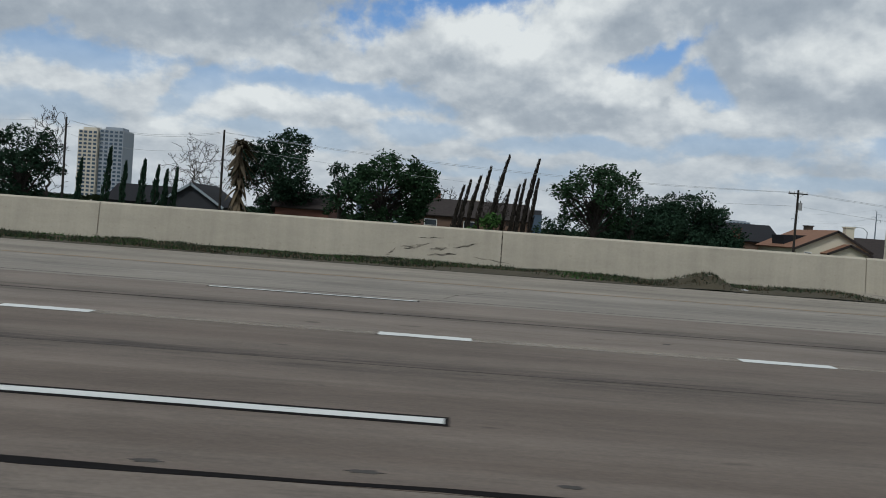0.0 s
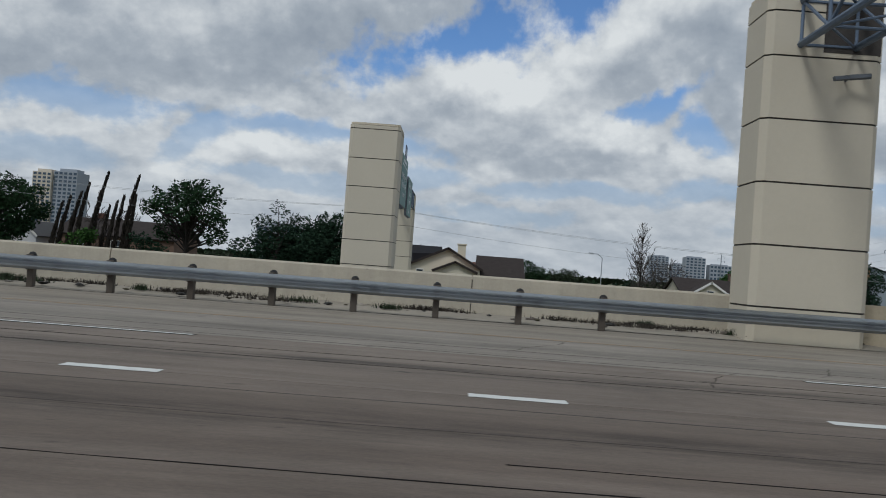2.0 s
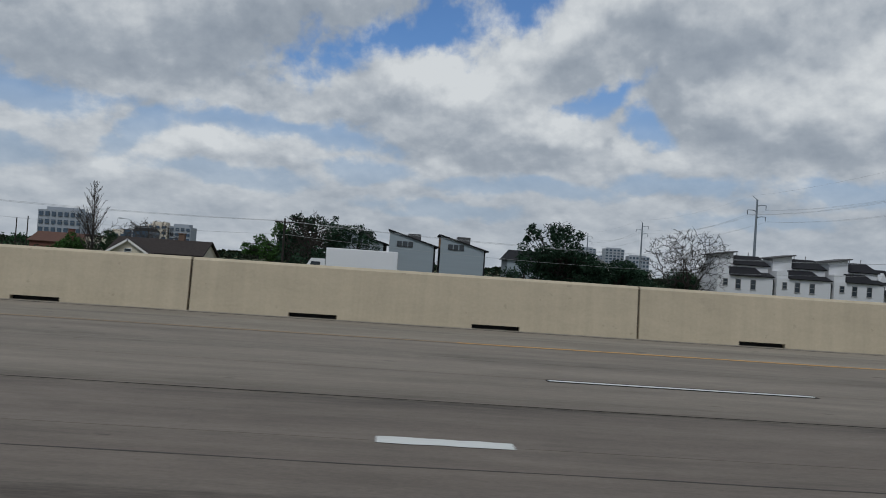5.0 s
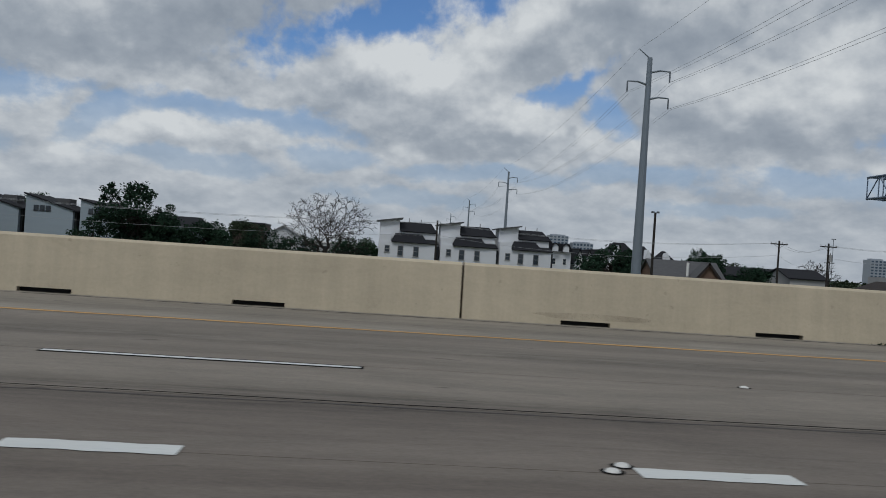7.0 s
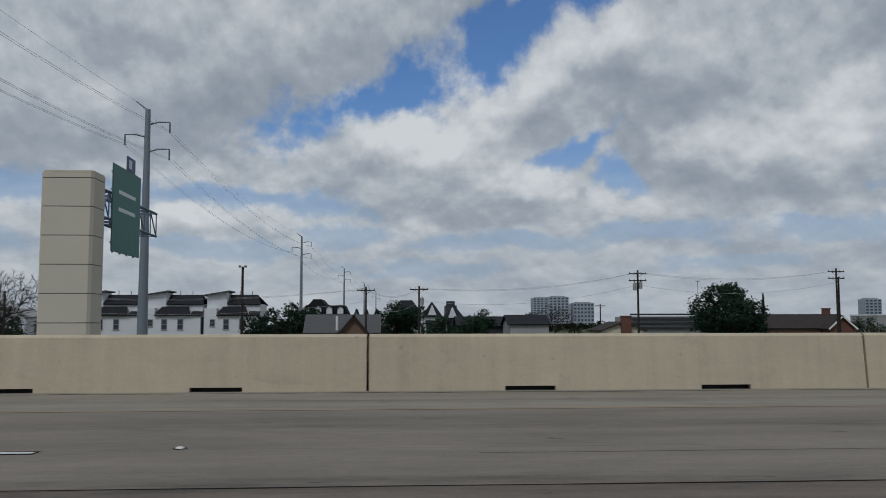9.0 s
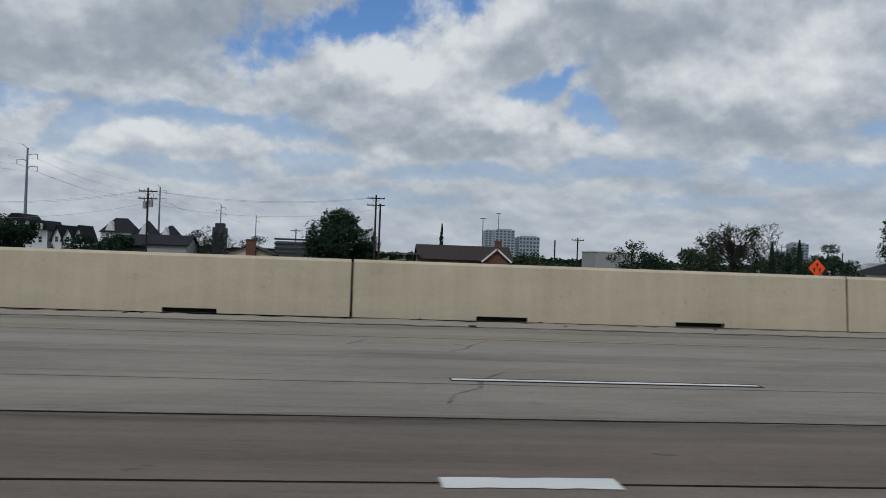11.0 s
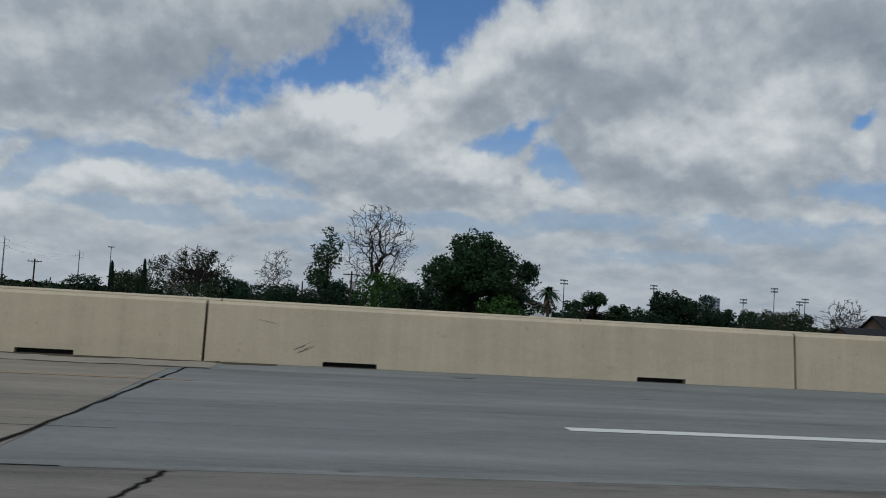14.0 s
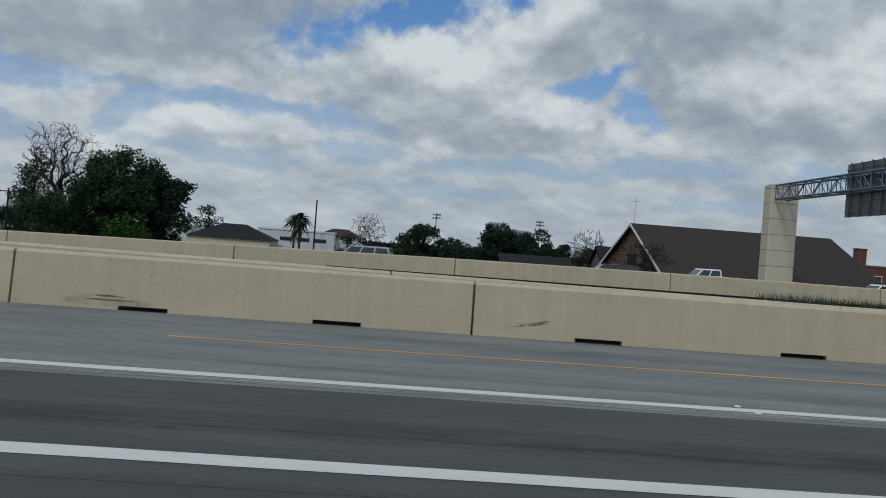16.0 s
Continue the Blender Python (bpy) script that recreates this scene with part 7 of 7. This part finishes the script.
block(h_, 156.0, 162.0, 175, 186, 4.6, M_BRICK_DARK, M_WALL_DARK)
gable(h_, 162.3, 168.5, 178, 188, 2.9, 4.6, M_WALL_WHITE, M_WALL_GREY, "y")
h_ = thing("building", "pale grey low building behind a bare tree", "building")
block(h_, 164.0, 183.0, 200, 214, 2.0, M_WALL_GREY, M_TRIM)
for k in range(7):
    window(h_, 165.5 + k * 2.4, 200, 0.7, 1.2, 1.2)

for i, (x0, x1) in enumerate(((184.2, 194.6), (195.3, 205.5), (206.1, 215.6))):
    h_ = thing("townhouse", "white townhouse with charcoal roofs and a raised stair tower", "house", group="white townhouses")
    part("wall", boxed(x0, x1, 161.0, 172.0, GZ, 2.95), M_WALL_WHITE, h_)
    part("upper_wall", boxed(x0 + 0.05, x1 - 0.05, 163.4, 171.9, 2.955, 5.0), M_WALL_WHITE, h_)
    bm = bmesh.new()
    slab(bm, [(x0 + 2.2, 160.5, 2.95), (x1 - 1.6, 160.5, 2.95), (x1 - 2.6, 163.35, 4.55), (x0 + 2.9, 163.35, 4.55)], 0.12)
    slab(bm, [(x0 + 2.2, 160.5, 2.95), (x0 + 2.9, 163.35, 4.55), (x0 + 2.2, 163.35, 2.95)], 0.1)
    part("front_roof", bm, M_ROOF_DARK, h_)
    part("side_roof", slabbed([(x1 - 1.7, 160.7, 2.95), (x1 + 0.25, 160.7, 2.95), (x1 + 0.1, 163.35, 3.7), (x1 - 1.9, 163.35, 3.7)], 0.12), M_ROOF_DARK, h_)
    part("front_bay", boxed(x0 - 0.0, x0 + 2.15, 161.2, 163.3, 2.955, 4.2), M_WALL_WHITE, h_)
    part("stair_tower", prismed([(x0 + 0.02, 2.96), (x0 + 3.6, 2.96), (x0 + 3.6, 7.15), (x0 + 0.02, 6.55)], "y", 163.3, 168.0), M_WALL_WHITE, h_)
    part("tower_roof", slabbed([(x0 - 0.7, 162.6, 6.62), (x0 + 4.1, 162.6, 7.42), (x0 + 4.1, 168.6, 7.42), (x0 - 0.7, 168.6, 6.62)], 0.22), M_ROOF_GREY, h_)
    part("upper_roof", slabbed([(x0 + 3.7, 163.0, 4.98), (x1 + 0.2, 163.0, 4.98), (x1 - 0.9, 166.4, 6.75), (x0 + 3.7, 166.4, 6.75)], 0.16), M_ROOF_DARK, h_)
    part("upper_roof", slabbed([(x0 + 3.7, 166.42, 6.75), (x1 - 0.9, 166.42, 6.75), (x1 + 0.2, 172.2, 4.98), (x0 + 3.7, 172.2, 4.98)], 0.16), M_ROOF_DARK, h_)
    # the gap's shade is put in as a dark-coloured strip of wall
    part("gap_shade", boxed(x1 + 0.02, x1 + 0.45, 161.6, 170.0, GZ, 2.6), M_WALL_DARK, h_, "dark strip painted as shade in the gap beside the house")
    part("vent_pipe", rodded((x0 + 5.4, 166.4, 6.5), (x0 + 5.4, 166.4, 7.5), 0.08), M_WALL_GREY, h_)
    part("vent_pipe", rodded((x0 + 7.6, 166.4, 6.5), (x0 + 7.6, 166.4, 7.4), 0.08), M_WALL_GREY, h_)
    for k, (u, w_, hh) in enumerate(((1.5, 0.75, 1.1), (3.9, 0.85, 1.7), (6.7, 0.85, 1.7))):
        window(h_, x0 + u, 161.0, 1.35 + (0.25 if k == 0 else 0), w_, hh, M_WALL_GREY)

h_ = thing("house", "row house with a black mansard roof and dormers", "house", group="black-roofed houses")
part("wall", boxed(218.6, 229.2, 204, 214, GZ, 3.6), M_WALL_WHITE, h_)
part("roof", prismed([(218.2, 3.6), (229.6, 3.6), (228.6, 5.6), (224.6, 5.6), (223.4, 7.0), (221.6, 7.0), (220.2, 5.4)], "y", 203.6, 214.4), M_ROOF_DARK, h_)
for k in range(4):
    dm = part("dormer", prismed([(219.6 + k * 2.5, 3.7), (220.9 + k * 2.5, 3.7), (220.9 + k * 2.5, 4.9), (220.25 + k * 2.5, 5.5), (219.6 + k * 2.5, 4.9)], "y", 202.8, 204.5), M_WALL_WHITE, h_)
    part("dormer_roof", prismed([(219.4 + k * 2.5, 4.9), (220.25 + k * 2.5, 5.7), (221.1 + k * 2.5, 4.9), (220.25 + k * 2.5, 5.52)], "y", 202.5, 204.6), M_ROOF_DARK, dm)
    window(h_, 220.25 + k * 2.5, 204, 1.4, 0.7, 1.3)
for i, (x0, w_, zr_) in enumerate(((230.2, 2.1, 4.9), (232.5, 2.1, 4.8), (234.8, 2.1, 5.0))):
    h_ = thing("house", "white house with a steep black gable roof", "house", group="black-roofed houses")
    gable(h_, x0, x0 + w_, 204, 214, 2.0, zr_ - 0.3, M_WALL_WHITE, M_ROOF_DARK, "y")
    window(h_, x0 + w_ / 2, 204, 1.6, 0.7, 1.1)
for i, (x0, x1, zr_) in enumerate(((239.4, 246.2, 7.0), (246.8, 251.0, 6.6), (251.6, 256.4, 5.7))):
    h_ = thing("house", "white house with black hipped roofs and dormers", "house", group="black-roofed houses")
    hip(h_, x0, x1, 208, 217, 3.6 - i * 0.7, zr_, M_WALL_WHITE, M_ROOF_DARK, 2.0)
    part("dormer", prismed([(x0 + 1.0, 4.0 - i * 0.6), (x0 + 3.0, 4.0 - i * 0.6), (x0 + 2.0, 6.2 - i * 0.5)], "y", 207.8, 211), M_WALL_WHITE, h_)
    part("porch_roof", slabbed([(x0 + 0.3, 205.6, 0.9), (x1 + 0.3, 205.6, 0.9), (x1 - 0.4, 207.95, 2.2), (x0 + 0.6, 207.95, 2.2)], 0.15), M_ROOF_DARK, h_)
    for k in range(3):
        window(h_, x0 + 1.2 + k * (x1 - x0 - 2.2) / 2, 208, 0.6, 0.8, 1.3)
h_ = thing("house", "low grey-roofed house with a brick gable", "house")
gable(h_, 226.6, 237.2, 134.6, 143, 0.1, 2.6, M_BRICK_TAN, M_ROOF_GREY, "x")
gable(h_, 231.9, 235.6, 132.0, 134.5, 0.3, 2.5, M_BRICK_TAN, M_ROOF_GREY, "y", M_ROOF_BROWN)
part("flue", rodded((231.2, 133.8, 0.4), (231.2, 133.8, 2.5), 0.2), M_TRIM, h_, "white flue pipe")
h_ = thing("house", "low dark-roofed building behind poles", "building")
gable(h_, 252.0, 264.0, 170, 180, 0.9, 2.6, M_WALL_DARK, M_ROOF_DARK, "x")
h_ = thing("house", "house with a dark roof and a pale door wall", "house")
gable(h_, 260.5, 267.5, 160, 170, 1.2, 2.8, M_WALL_GREY, M_ROOF_DARK, "x")
h_ = thing("house", "small house with a red brick chimney", "house")
gable(h_, 275.5, 283.0, 153, 163, 0.1, 1.5, M_WALL_CREAM, M_ROOF_BROWN, "y")
chimney(h_, 279.5, 152.2, 1.5, -2, 2.5, M_BRICK_RED, "dark red brick chimney")
h_ = thing("building", "low building with dark railed decks", "building")
part("wall", boxed(282.7, 296.0, 160.6, 172, GZ, 2.6), M_WALL_GREY, h_)
for k in range(4):
    part("deck_rail", boxed(282.5, 296.2, 160.2, 160.5, 0.4 + k * 0.8, 0.72 + k * 0.8), M_WALL_DARK, h_)
h_ = thing("house", "brown-roofed house with a cream-trimmed gable", "house")
gable(h_, 308.6, 325.6, 164.0, 175, 0.4, 2.9, M_BRICK_TAN, M_ROOF_BROWN, "x")
gable(h_, 319.9, 324.7, 160.8, 163.9, 0.5, 2.6, M_BRICK_RED, M_ROOF_BROWN, "y", M_TRIM)
chimney(h_, 324.0, 170, 1.2, 1, 4.1, M_BRICK_RED)
part("porch_roof", boxed(302.5, 308.5, 162.0, 165, 1.1, 1.35), M_ROOF_GREY, h_)
h_ = thing("building", "pale low flat building behind trees", "building")
block(h_, 351.5, 361.0, 200, 212, 3.1, M_WALL_GREY, M_TRIM)
h_ = thing("building", "long white low building behind trees", "building")
block(h_, 392.7, 416.0, 194, 206, 2.0, M_WALL_WHITE, M_TRIM)
h_ = thing("building", "small white building behind trees", "building")
block(h_, 391.8, 400.0, 180, 188, 2.0, M_WALL_WHITE, M_TRIM)
h_ = thing("house", "house with a dark hipped roof", "house")
hip(h_, 402.3, 417.8, 170, 182, 0.3, 3.1, M_WALL_CREAM, M_ROOF_DARK, 5.5)
h_ = thing("building", "white flat building with dark window bands", "building")
block(h_, 413.5, 429.0, 183, 196, 2.6, M_WALL_WHITE, M_TRIM)
for k in range(3):
    part("window_band", boxed(418.0 + k * 3.4, 420.6 + k * 3.4, 182.9, 182.99, 0.6, 1.3), M_GLASS, h_)
h_ = thing("house", "house with a dark brown roof behind palms", "house")
hip(h_, 424.8, 434.4, 187, 197, 2.0, 3.8, M_WALL_WHITE, M_ROOF_BROWN, 3.2)

h_ = thing("church", "brick church with a steep dark shingle roof", "church")
gable(h_, 471.2, 495.5, 95.8, 125.2, 0.6, 6.2, M_BRICK_TAN, M_ROOF_BROWN, "x", M_TRIM, over=0.6, rx=109.6)
part("gable_window", boxed(471.1, 471.18, 107.6, 111.6, 0.2, 2.6), M_GLASS, h_)
st = part("cupola", boxed(475.7, 478.0, 130.0, 132.3, GZ, 4.6), M_WALL_WHITE, h_, "white louvred cupola")
part("cupola_cap", boxed(475.4, 478.3, 129.7, 132.6, 4.6, 4.9), M_TRIM, st)
for k in range(2):
    part("louvre", boxed(476.1 + k * 0.95, 476.75 + k * 0.95, 129.93, 129.99, 3.0, 4.2), M_WALL_DARK, st)
part("spire_pole", rodded((476.9, 131.1, 4.9), (476.9, 131.1, 11.2), 0.09, 0.05), M_TRIM, st)
part("spire_cross", boxed(476.3, 477.5, 131.05, 131.15, 10.55, 10.68), M_TRIM, st)
gable(h_, 472.0, 486.0, 128.0, 136.0, 1.0, 3.4, M_BRICK_TAN, M_ROOF_DARK, "x")
h_ = thing("building", "red brick building with a tall chimney", "building")
block(h_, 513.5, 540.0, 139, 152, 3.6, M_BRICK_RED, M_BRICK_TAN)
chimney(h_, 517.0, 141, 1.5, 3, 6.4, M_BRICK_RED)
for k in range(6):
    window(h_, 516 + k * 3.2, 139, 1.2, 1.1, 2.0)
h_ = thing("house", "low dark-roofed shed beside a church", "building")
gable(h_, 455.5, 464.0, 112, 118, 0.1, 1.3, M_BRICK_TAN, M_ROOF_DARK, "x")

# ---- far towers ----


def tower(label, x, y, w, d, zt, wall, glass, cols, rows, part_w=1.0, cap=True):
    """A high-rise: shell, glazed floors on the face towards the road."""
    t = thing("tower_block", label, "tower block", (x, y, GZ), "distant towers")
    h = zt - GZ
    part("shell", boxed(-w / 2, w / 2, 0, d, 0, h), wall, t)
    if cap:
        part("roof_box", boxed(-w * 0.36, w * 0.36, d * 0.2, d * 0.8, h, h * 1.03 + 1.0), wall, t)
    me = None
    ww, hh = w / cols * 0.62, h / rows * 0.55
    for i in range(cols):
        for j in range(rows):
            if me is None:
                me = boxed(-ww / 2, ww / 2, -0.35, -0.02, -hh / 2, hh / 2)
                m2 = bpy.data.meshes.new("window")
                me.to_mesh(m2)
                me.free()
                m2.materials.append(glass)
                me = m2
            ob = new("window", me)
            ob.parent = t
            ob.location = (-w / 2 + w * (i + 0.5) / cols, 0, h * (j + 0.5) / rows)
    return t


tower("cream high-rise wing with rows of windows", -392, 907, 20, 24, 69.0, M_TOWER_CREAM, M_GLASS_BLUE, 4, 18)
tower("pale blue glass high-rise with a flat crown", -369, 911, 25, 30, 71.0, M_TOWER_GREY, M_GLASS_BLUE, 5, 18)
tower("distant grey block behind a house", -40.6, 430, 21, 14, 15.0, M_TOWER_GREY, M_GLASS_BLUE, 7, 5)
tower("distant cream and brown block", 6.0, 430, 9.2, 12, 11.3, M_TOWER_CREAM, M_GLASS_BLUE, 3, 6)
tower("distant grey apartment block", 16.2, 432, 10.4, 12, 10.9, M_TOWER_GREY, M_GLASS_BLUE, 4, 6)
tower("low distant white block", -12, 430, 12, 12, 6.5, M_TOWER_CREAM, M_GLASS_BLUE, 4, 3)
tower("far grey striped high-rise", 847, 3500, 74, 60, 106.0, M_TOWER_GREY, M_GLASS_BLUE, 5, 12)
tower("far blue-grey glass high-rise", 945, 3500, 88, 60, 80.0, M_TOWER_GREY, M_GLASS_BLUE, 6, 9)
tower("far grey high-rise behind trees", 722, 2500, 56, 40, 79.0, M_TOWER_GREY, M_GLASS_BLUE, 5, 10)
tower("far low grey high-rise behind trees", 794, 2500, 60, 40, 62.0, M_TOWER_GREY, M_GLASS_BLUE, 6, 6)
tower("far grey concrete high-rise", 1088, 1500, 30, 24, 44.0, M_TOWER_GREY, M_GLASS_BLUE, 4, 9)
tower("far slate grey high-rise", 1900, 1930, 80, 50, 112.0, M_TOWER_GREY, M_GLASS_BLUE, 6, 14)
tower("dark mid-rise behind trees", 257, 262, 3.2, 8, 6.8, M_WALL_DARK, M_GLASS, 2, 5)

# ---- works sign, vehicles, verge ----
t = thing("warning_sign", "orange diamond warning sign with black arrows", "road sign", (340.75, 83.4, GZ))
part("panel", prismed([(0, 4.35), (0.86, 5.21), (0, 6.07), (-0.86, 5.21)], "y", -0.02, 0.02), M_ORANGE, t)
for u, z in ((-0.28, 5.05), (0.28, 5.05), (0.0, 5.5)):
    part("arrow", prismed([(u - 0.05, z - 0.22), (u + 0.05, z - 0.22), (u + 0.05, z + 0.05), (u + 0.16, z + 0.05), (u, z + 0.24), (u - 0.16, z + 0.05), (u - 0.05, z + 0.05)], "y", -0.03, -0.022), M_BLACK, t)
part("stand", rod(rodded((0, 0.03, -0.1), (0, 0.03, 4.6), 0.05), (-0.6, 0.06, -0.1), (0, 0.06, 1.4), 0.03), M_GALV_DARK, t)


def car(name, label, x, y, zb, paint, profile, cabin, width=1.85, length=4.7):
    """A vehicle along x: lower body and cabin from side outlines, windows, lamps and wheels."""
    t = thing(name, label, "car", (x, y, zb), "vehicles on the far road")
    hw = width / 2
    bm = prismed(profile, "y", -hw, hw)
    bmesh.ops.bevel(bm, geom=[e_ for e_ in bm.edges if abs(e_.verts[0].co.y - e_.verts[1].co.y) < 0.01], offset=0.06, segments=2, affect="EDGES")
    part("body", bm, paint, t)
    bm = bmesh.new()
    low, top_ = min(p[1] for p in cabin), max(p[1] for p in cabin)
    side = lambda z: -hw + 0.05 + 0.15 * (z - low) / (top_ - low)
    a_ = [bm.verts.new((u, side(z), z)) for u, z in cabin]
    b_ = [bm.verts.new((u, -side(z), z)) for u, z in cabin]
    bm.faces.new(a_)
    bm.faces.new(list(reversed(b_)))
    for i in range(len(cabin)):
        j = (i + 1) % len(cabin)
        bm.faces.new((a_[i], b_[i], b_[j], a_[j]))
    bmesh.ops.recalc_face_normals(bm, faces=bm.faces[:])
    bmesh.ops.bevel(bm, geom=bm.edges[:], offset=0.035, segments=2, affect="EDGES")
    part("cabin", bm, paint, t)
    lo_, hi_ = low + 0.06, top_ - 0.10

    def edge_x(z, first):
        """Where the cabin's outline stands at a height, at its rear or front."""
        p, q = (cabin[0], cabin[3]) if first else (cabin[1], cabin[2])
        f = (z - p[1]) / (q[1] - p[1])
        return p[0] + (q[0] - p[0]) * f
    n_w = 3 if top_ - low > 0.6 and cabin[1][0] - cabin[0][0] > 2.6 else 2
    for sy in (-1, 1):
        for k in range(n_w):
            ring = []
            for z, f in ((lo_, k / n_w), (lo_, (k + 1) / n_w), (hi_, (k + 1) / n_w), (hi_, k / n_w)):
                x0, x1 = edge_x(z, True), edge_x(z, False)
                pad = 0.05 if f in (k / n_w,) else -0.05
                ring.append((x0 + 0.06 + (x1 - x0 - 0.12) * f + pad, z))
            bm = bmesh.new()
            out = [bm.verts.new((u, sy * (-side(z) + 0.008), z)) for u, z in ring]
            back = [bm.verts.new((u, sy * (-side(z) - 0.01), z)) for u, z in ring]
            bm.faces.new(out)
            bm.faces.new(list(reversed(back)))
            for i in range(4):
                bm.faces.new((out[i], back[i], back[(i + 1) % 4], out[(i + 1) % 4]))
            bmesh.ops.recalc_face_normals(bm, faces=bm.faces[:])
            part("side_window", bm, M_GLASS, t, "dark side window")
    for first in (True, False):
        d = -0.012 if first else 0.012
        xa, xb = edge_x(lo_, first) + d, edge_x(hi_, first) + d
        w0, w1 = -side(lo_) - 0.08, -side(hi_) - 0.08
        part("windscreen" if not first else "rear_window", slabbed([(xa, -w0, lo_), (xa, w0, lo_), (xb, w1, hi_), (xb, -w1, hi_)], 0.008), M_GLASS, t)
    for sx in (-1, 1):
        for sy in (-1, 1):
            wx = sx * length * 0.31
            o = part("wheel", rodded((wx, sy * (hw - 0.02), 0.33), (wx, sy * (hw - 0.24), 0.33), 0.33, n=16), M_TYRE, t)
            part("rim", rodded((wx, sy * (hw + 0.0), 0.33), (wx, sy * (hw - 0.05), 0.33), 0.2, n=12), M_GALV, o)
        part("lamp", boxed(sx * length / 2 - 0.06, sx * length / 2 + 0.02, -hw + 0.1, -hw + 0.45, 0.68, 0.82), M_SIGNWHITE, t)
    return t


SUV_B = [(-2.3, 0.3), (2.3, 0.3), (2.35, 0.75), (2.2, 1.0), (-2.25, 1.05), (-2.35, 0.7)]
SUV_C = [(-2.2, 1.0), (1.1, 1.0), (0.45, 1.68), (-2.0, 1.70)]
SED_B = [(-2.3, 0.25), (2.3, 0.25), (2.35, 0.6), (1.2, 0.92), (-1.7, 0.98), (-2.35, 0.8)]
SED_C = [(-1.75, 0.93), (1.2, 0.90), (0.35, 1.42), (-0.9, 1.45)]
PIC_B = [(-2.8, 0.45), (2.8, 0.45), (2.85, 1.0), (2.0, 1.18), (-2.8, 1.18)]
PIC_C = [(-0.6, 1.15), (1.5, 1.15), (0.8, 1.85), (-0.5, 1.88)]
flip = lambda pts: [(-pts[k][0], pts[k][1]) for k in (1, 0, 3, 2)]
turned = lambda pts: [(-u, z) for u, z in reversed(pts)]
car("suv", "silver sport utility vehicle behind the far barrier", 439.5, 60.5, -0.30, M_CAR_SILVER, turned(SUV_B), flip(SUV_C))
car("suv", "dark sport utility vehicle behind the far barrier", 456.6, 62.0, -0.30, M_CAR_BLACK, turned(SUV_B), flip(SUV_C))
car("pickup_truck", "white pickup truck behind the far barrier", 464.2, 63.2, -0.30, M_CAR_WHITE, turned(PIC_B), flip(PIC_C), 1.95, 5.6)
car("sedan", "white sedan behind the far barrier", 462.6, 58.6, -0.30, M_CAR_WHITE, turned(SED_B), flip(SED_C))
car("sedan", "silver sedan behind the far barrier", 467.4, 58.6, -0.30, M_CAR_SILVER, turned(SED_B), flip(SED_C))
car("suv", "white sport utility vehicle behind the far barrier", 475.2, 60.5, -0.30, M_CAR_WHITE, turned(SUV_B), flip(SUV_C))
t = thing("box_truck", "white box truck on the far side road", "truck", (121.0, 69.6, -1.5))
part("cargo_box", boxed(0.0, 5.4, -1.2, 1.2, 0.9, 3.45, 0.04), M_CAR_WHITE, t)
part("cab", prismed([(-1.7, 0.5), (-0.05, 0.5), (-0.05, 2.6), (-1.1, 2.6), (-1.65, 1.7)], "y", -1.1, 1.1), M_CAR_WHITE, t)
part("cab_window", prismed([(-1.35, 1.65), (-0.4, 1.65), (-0.4, 2.35), (-1.05, 2.35)], "y", -1.13, -1.105), M_GLASS, t)
part("chassis", boxed(-1.6, 5.3, -0.9, 0.9, 0.45, 0.9), M_BLACK, t)
for wx in (-0.9, 3.9):
    for sy in (-1, 1):
        part("wheel", rodded((wx, sy * 1.1, 0.45), (wx, sy * 0.8, 0.45), 0.45, n=16), M_TYRE, t)

# planted verge beyond the near barrier at the end of the walk
blades("verge_plants", "scrubby green plants on the far median", [(x, y, 1.6, 1.2, 0.32) for x in range(461, 520, 3) for y in (38, 41, 44)], 16000, 0.42, M_LEAF_OLIVE, 44, "plants")
verts, faces = [], []
for i in range(61):
    for j in range(13):
        x, y = 460 + i, 33 + j
        f = max(0.0, min(1, (x - 460) / 4)) * math.sin(math.pi * j / 12)
        verts.append((x, y, -0.02 + f * (0.45 + 0.12 * noise.noise((x * 0.4, y * 0.4, 1)))))
for i in range(60):
    for j in range(12):
        a_ = i * 13 + j
        faces.append((a_, a_ + 13, a_ + 14, a_ + 1))
tagged(soup("verge_mound", verts, faces, M_DIRT), "low planted mound on the far median", "ground", kind="structure")
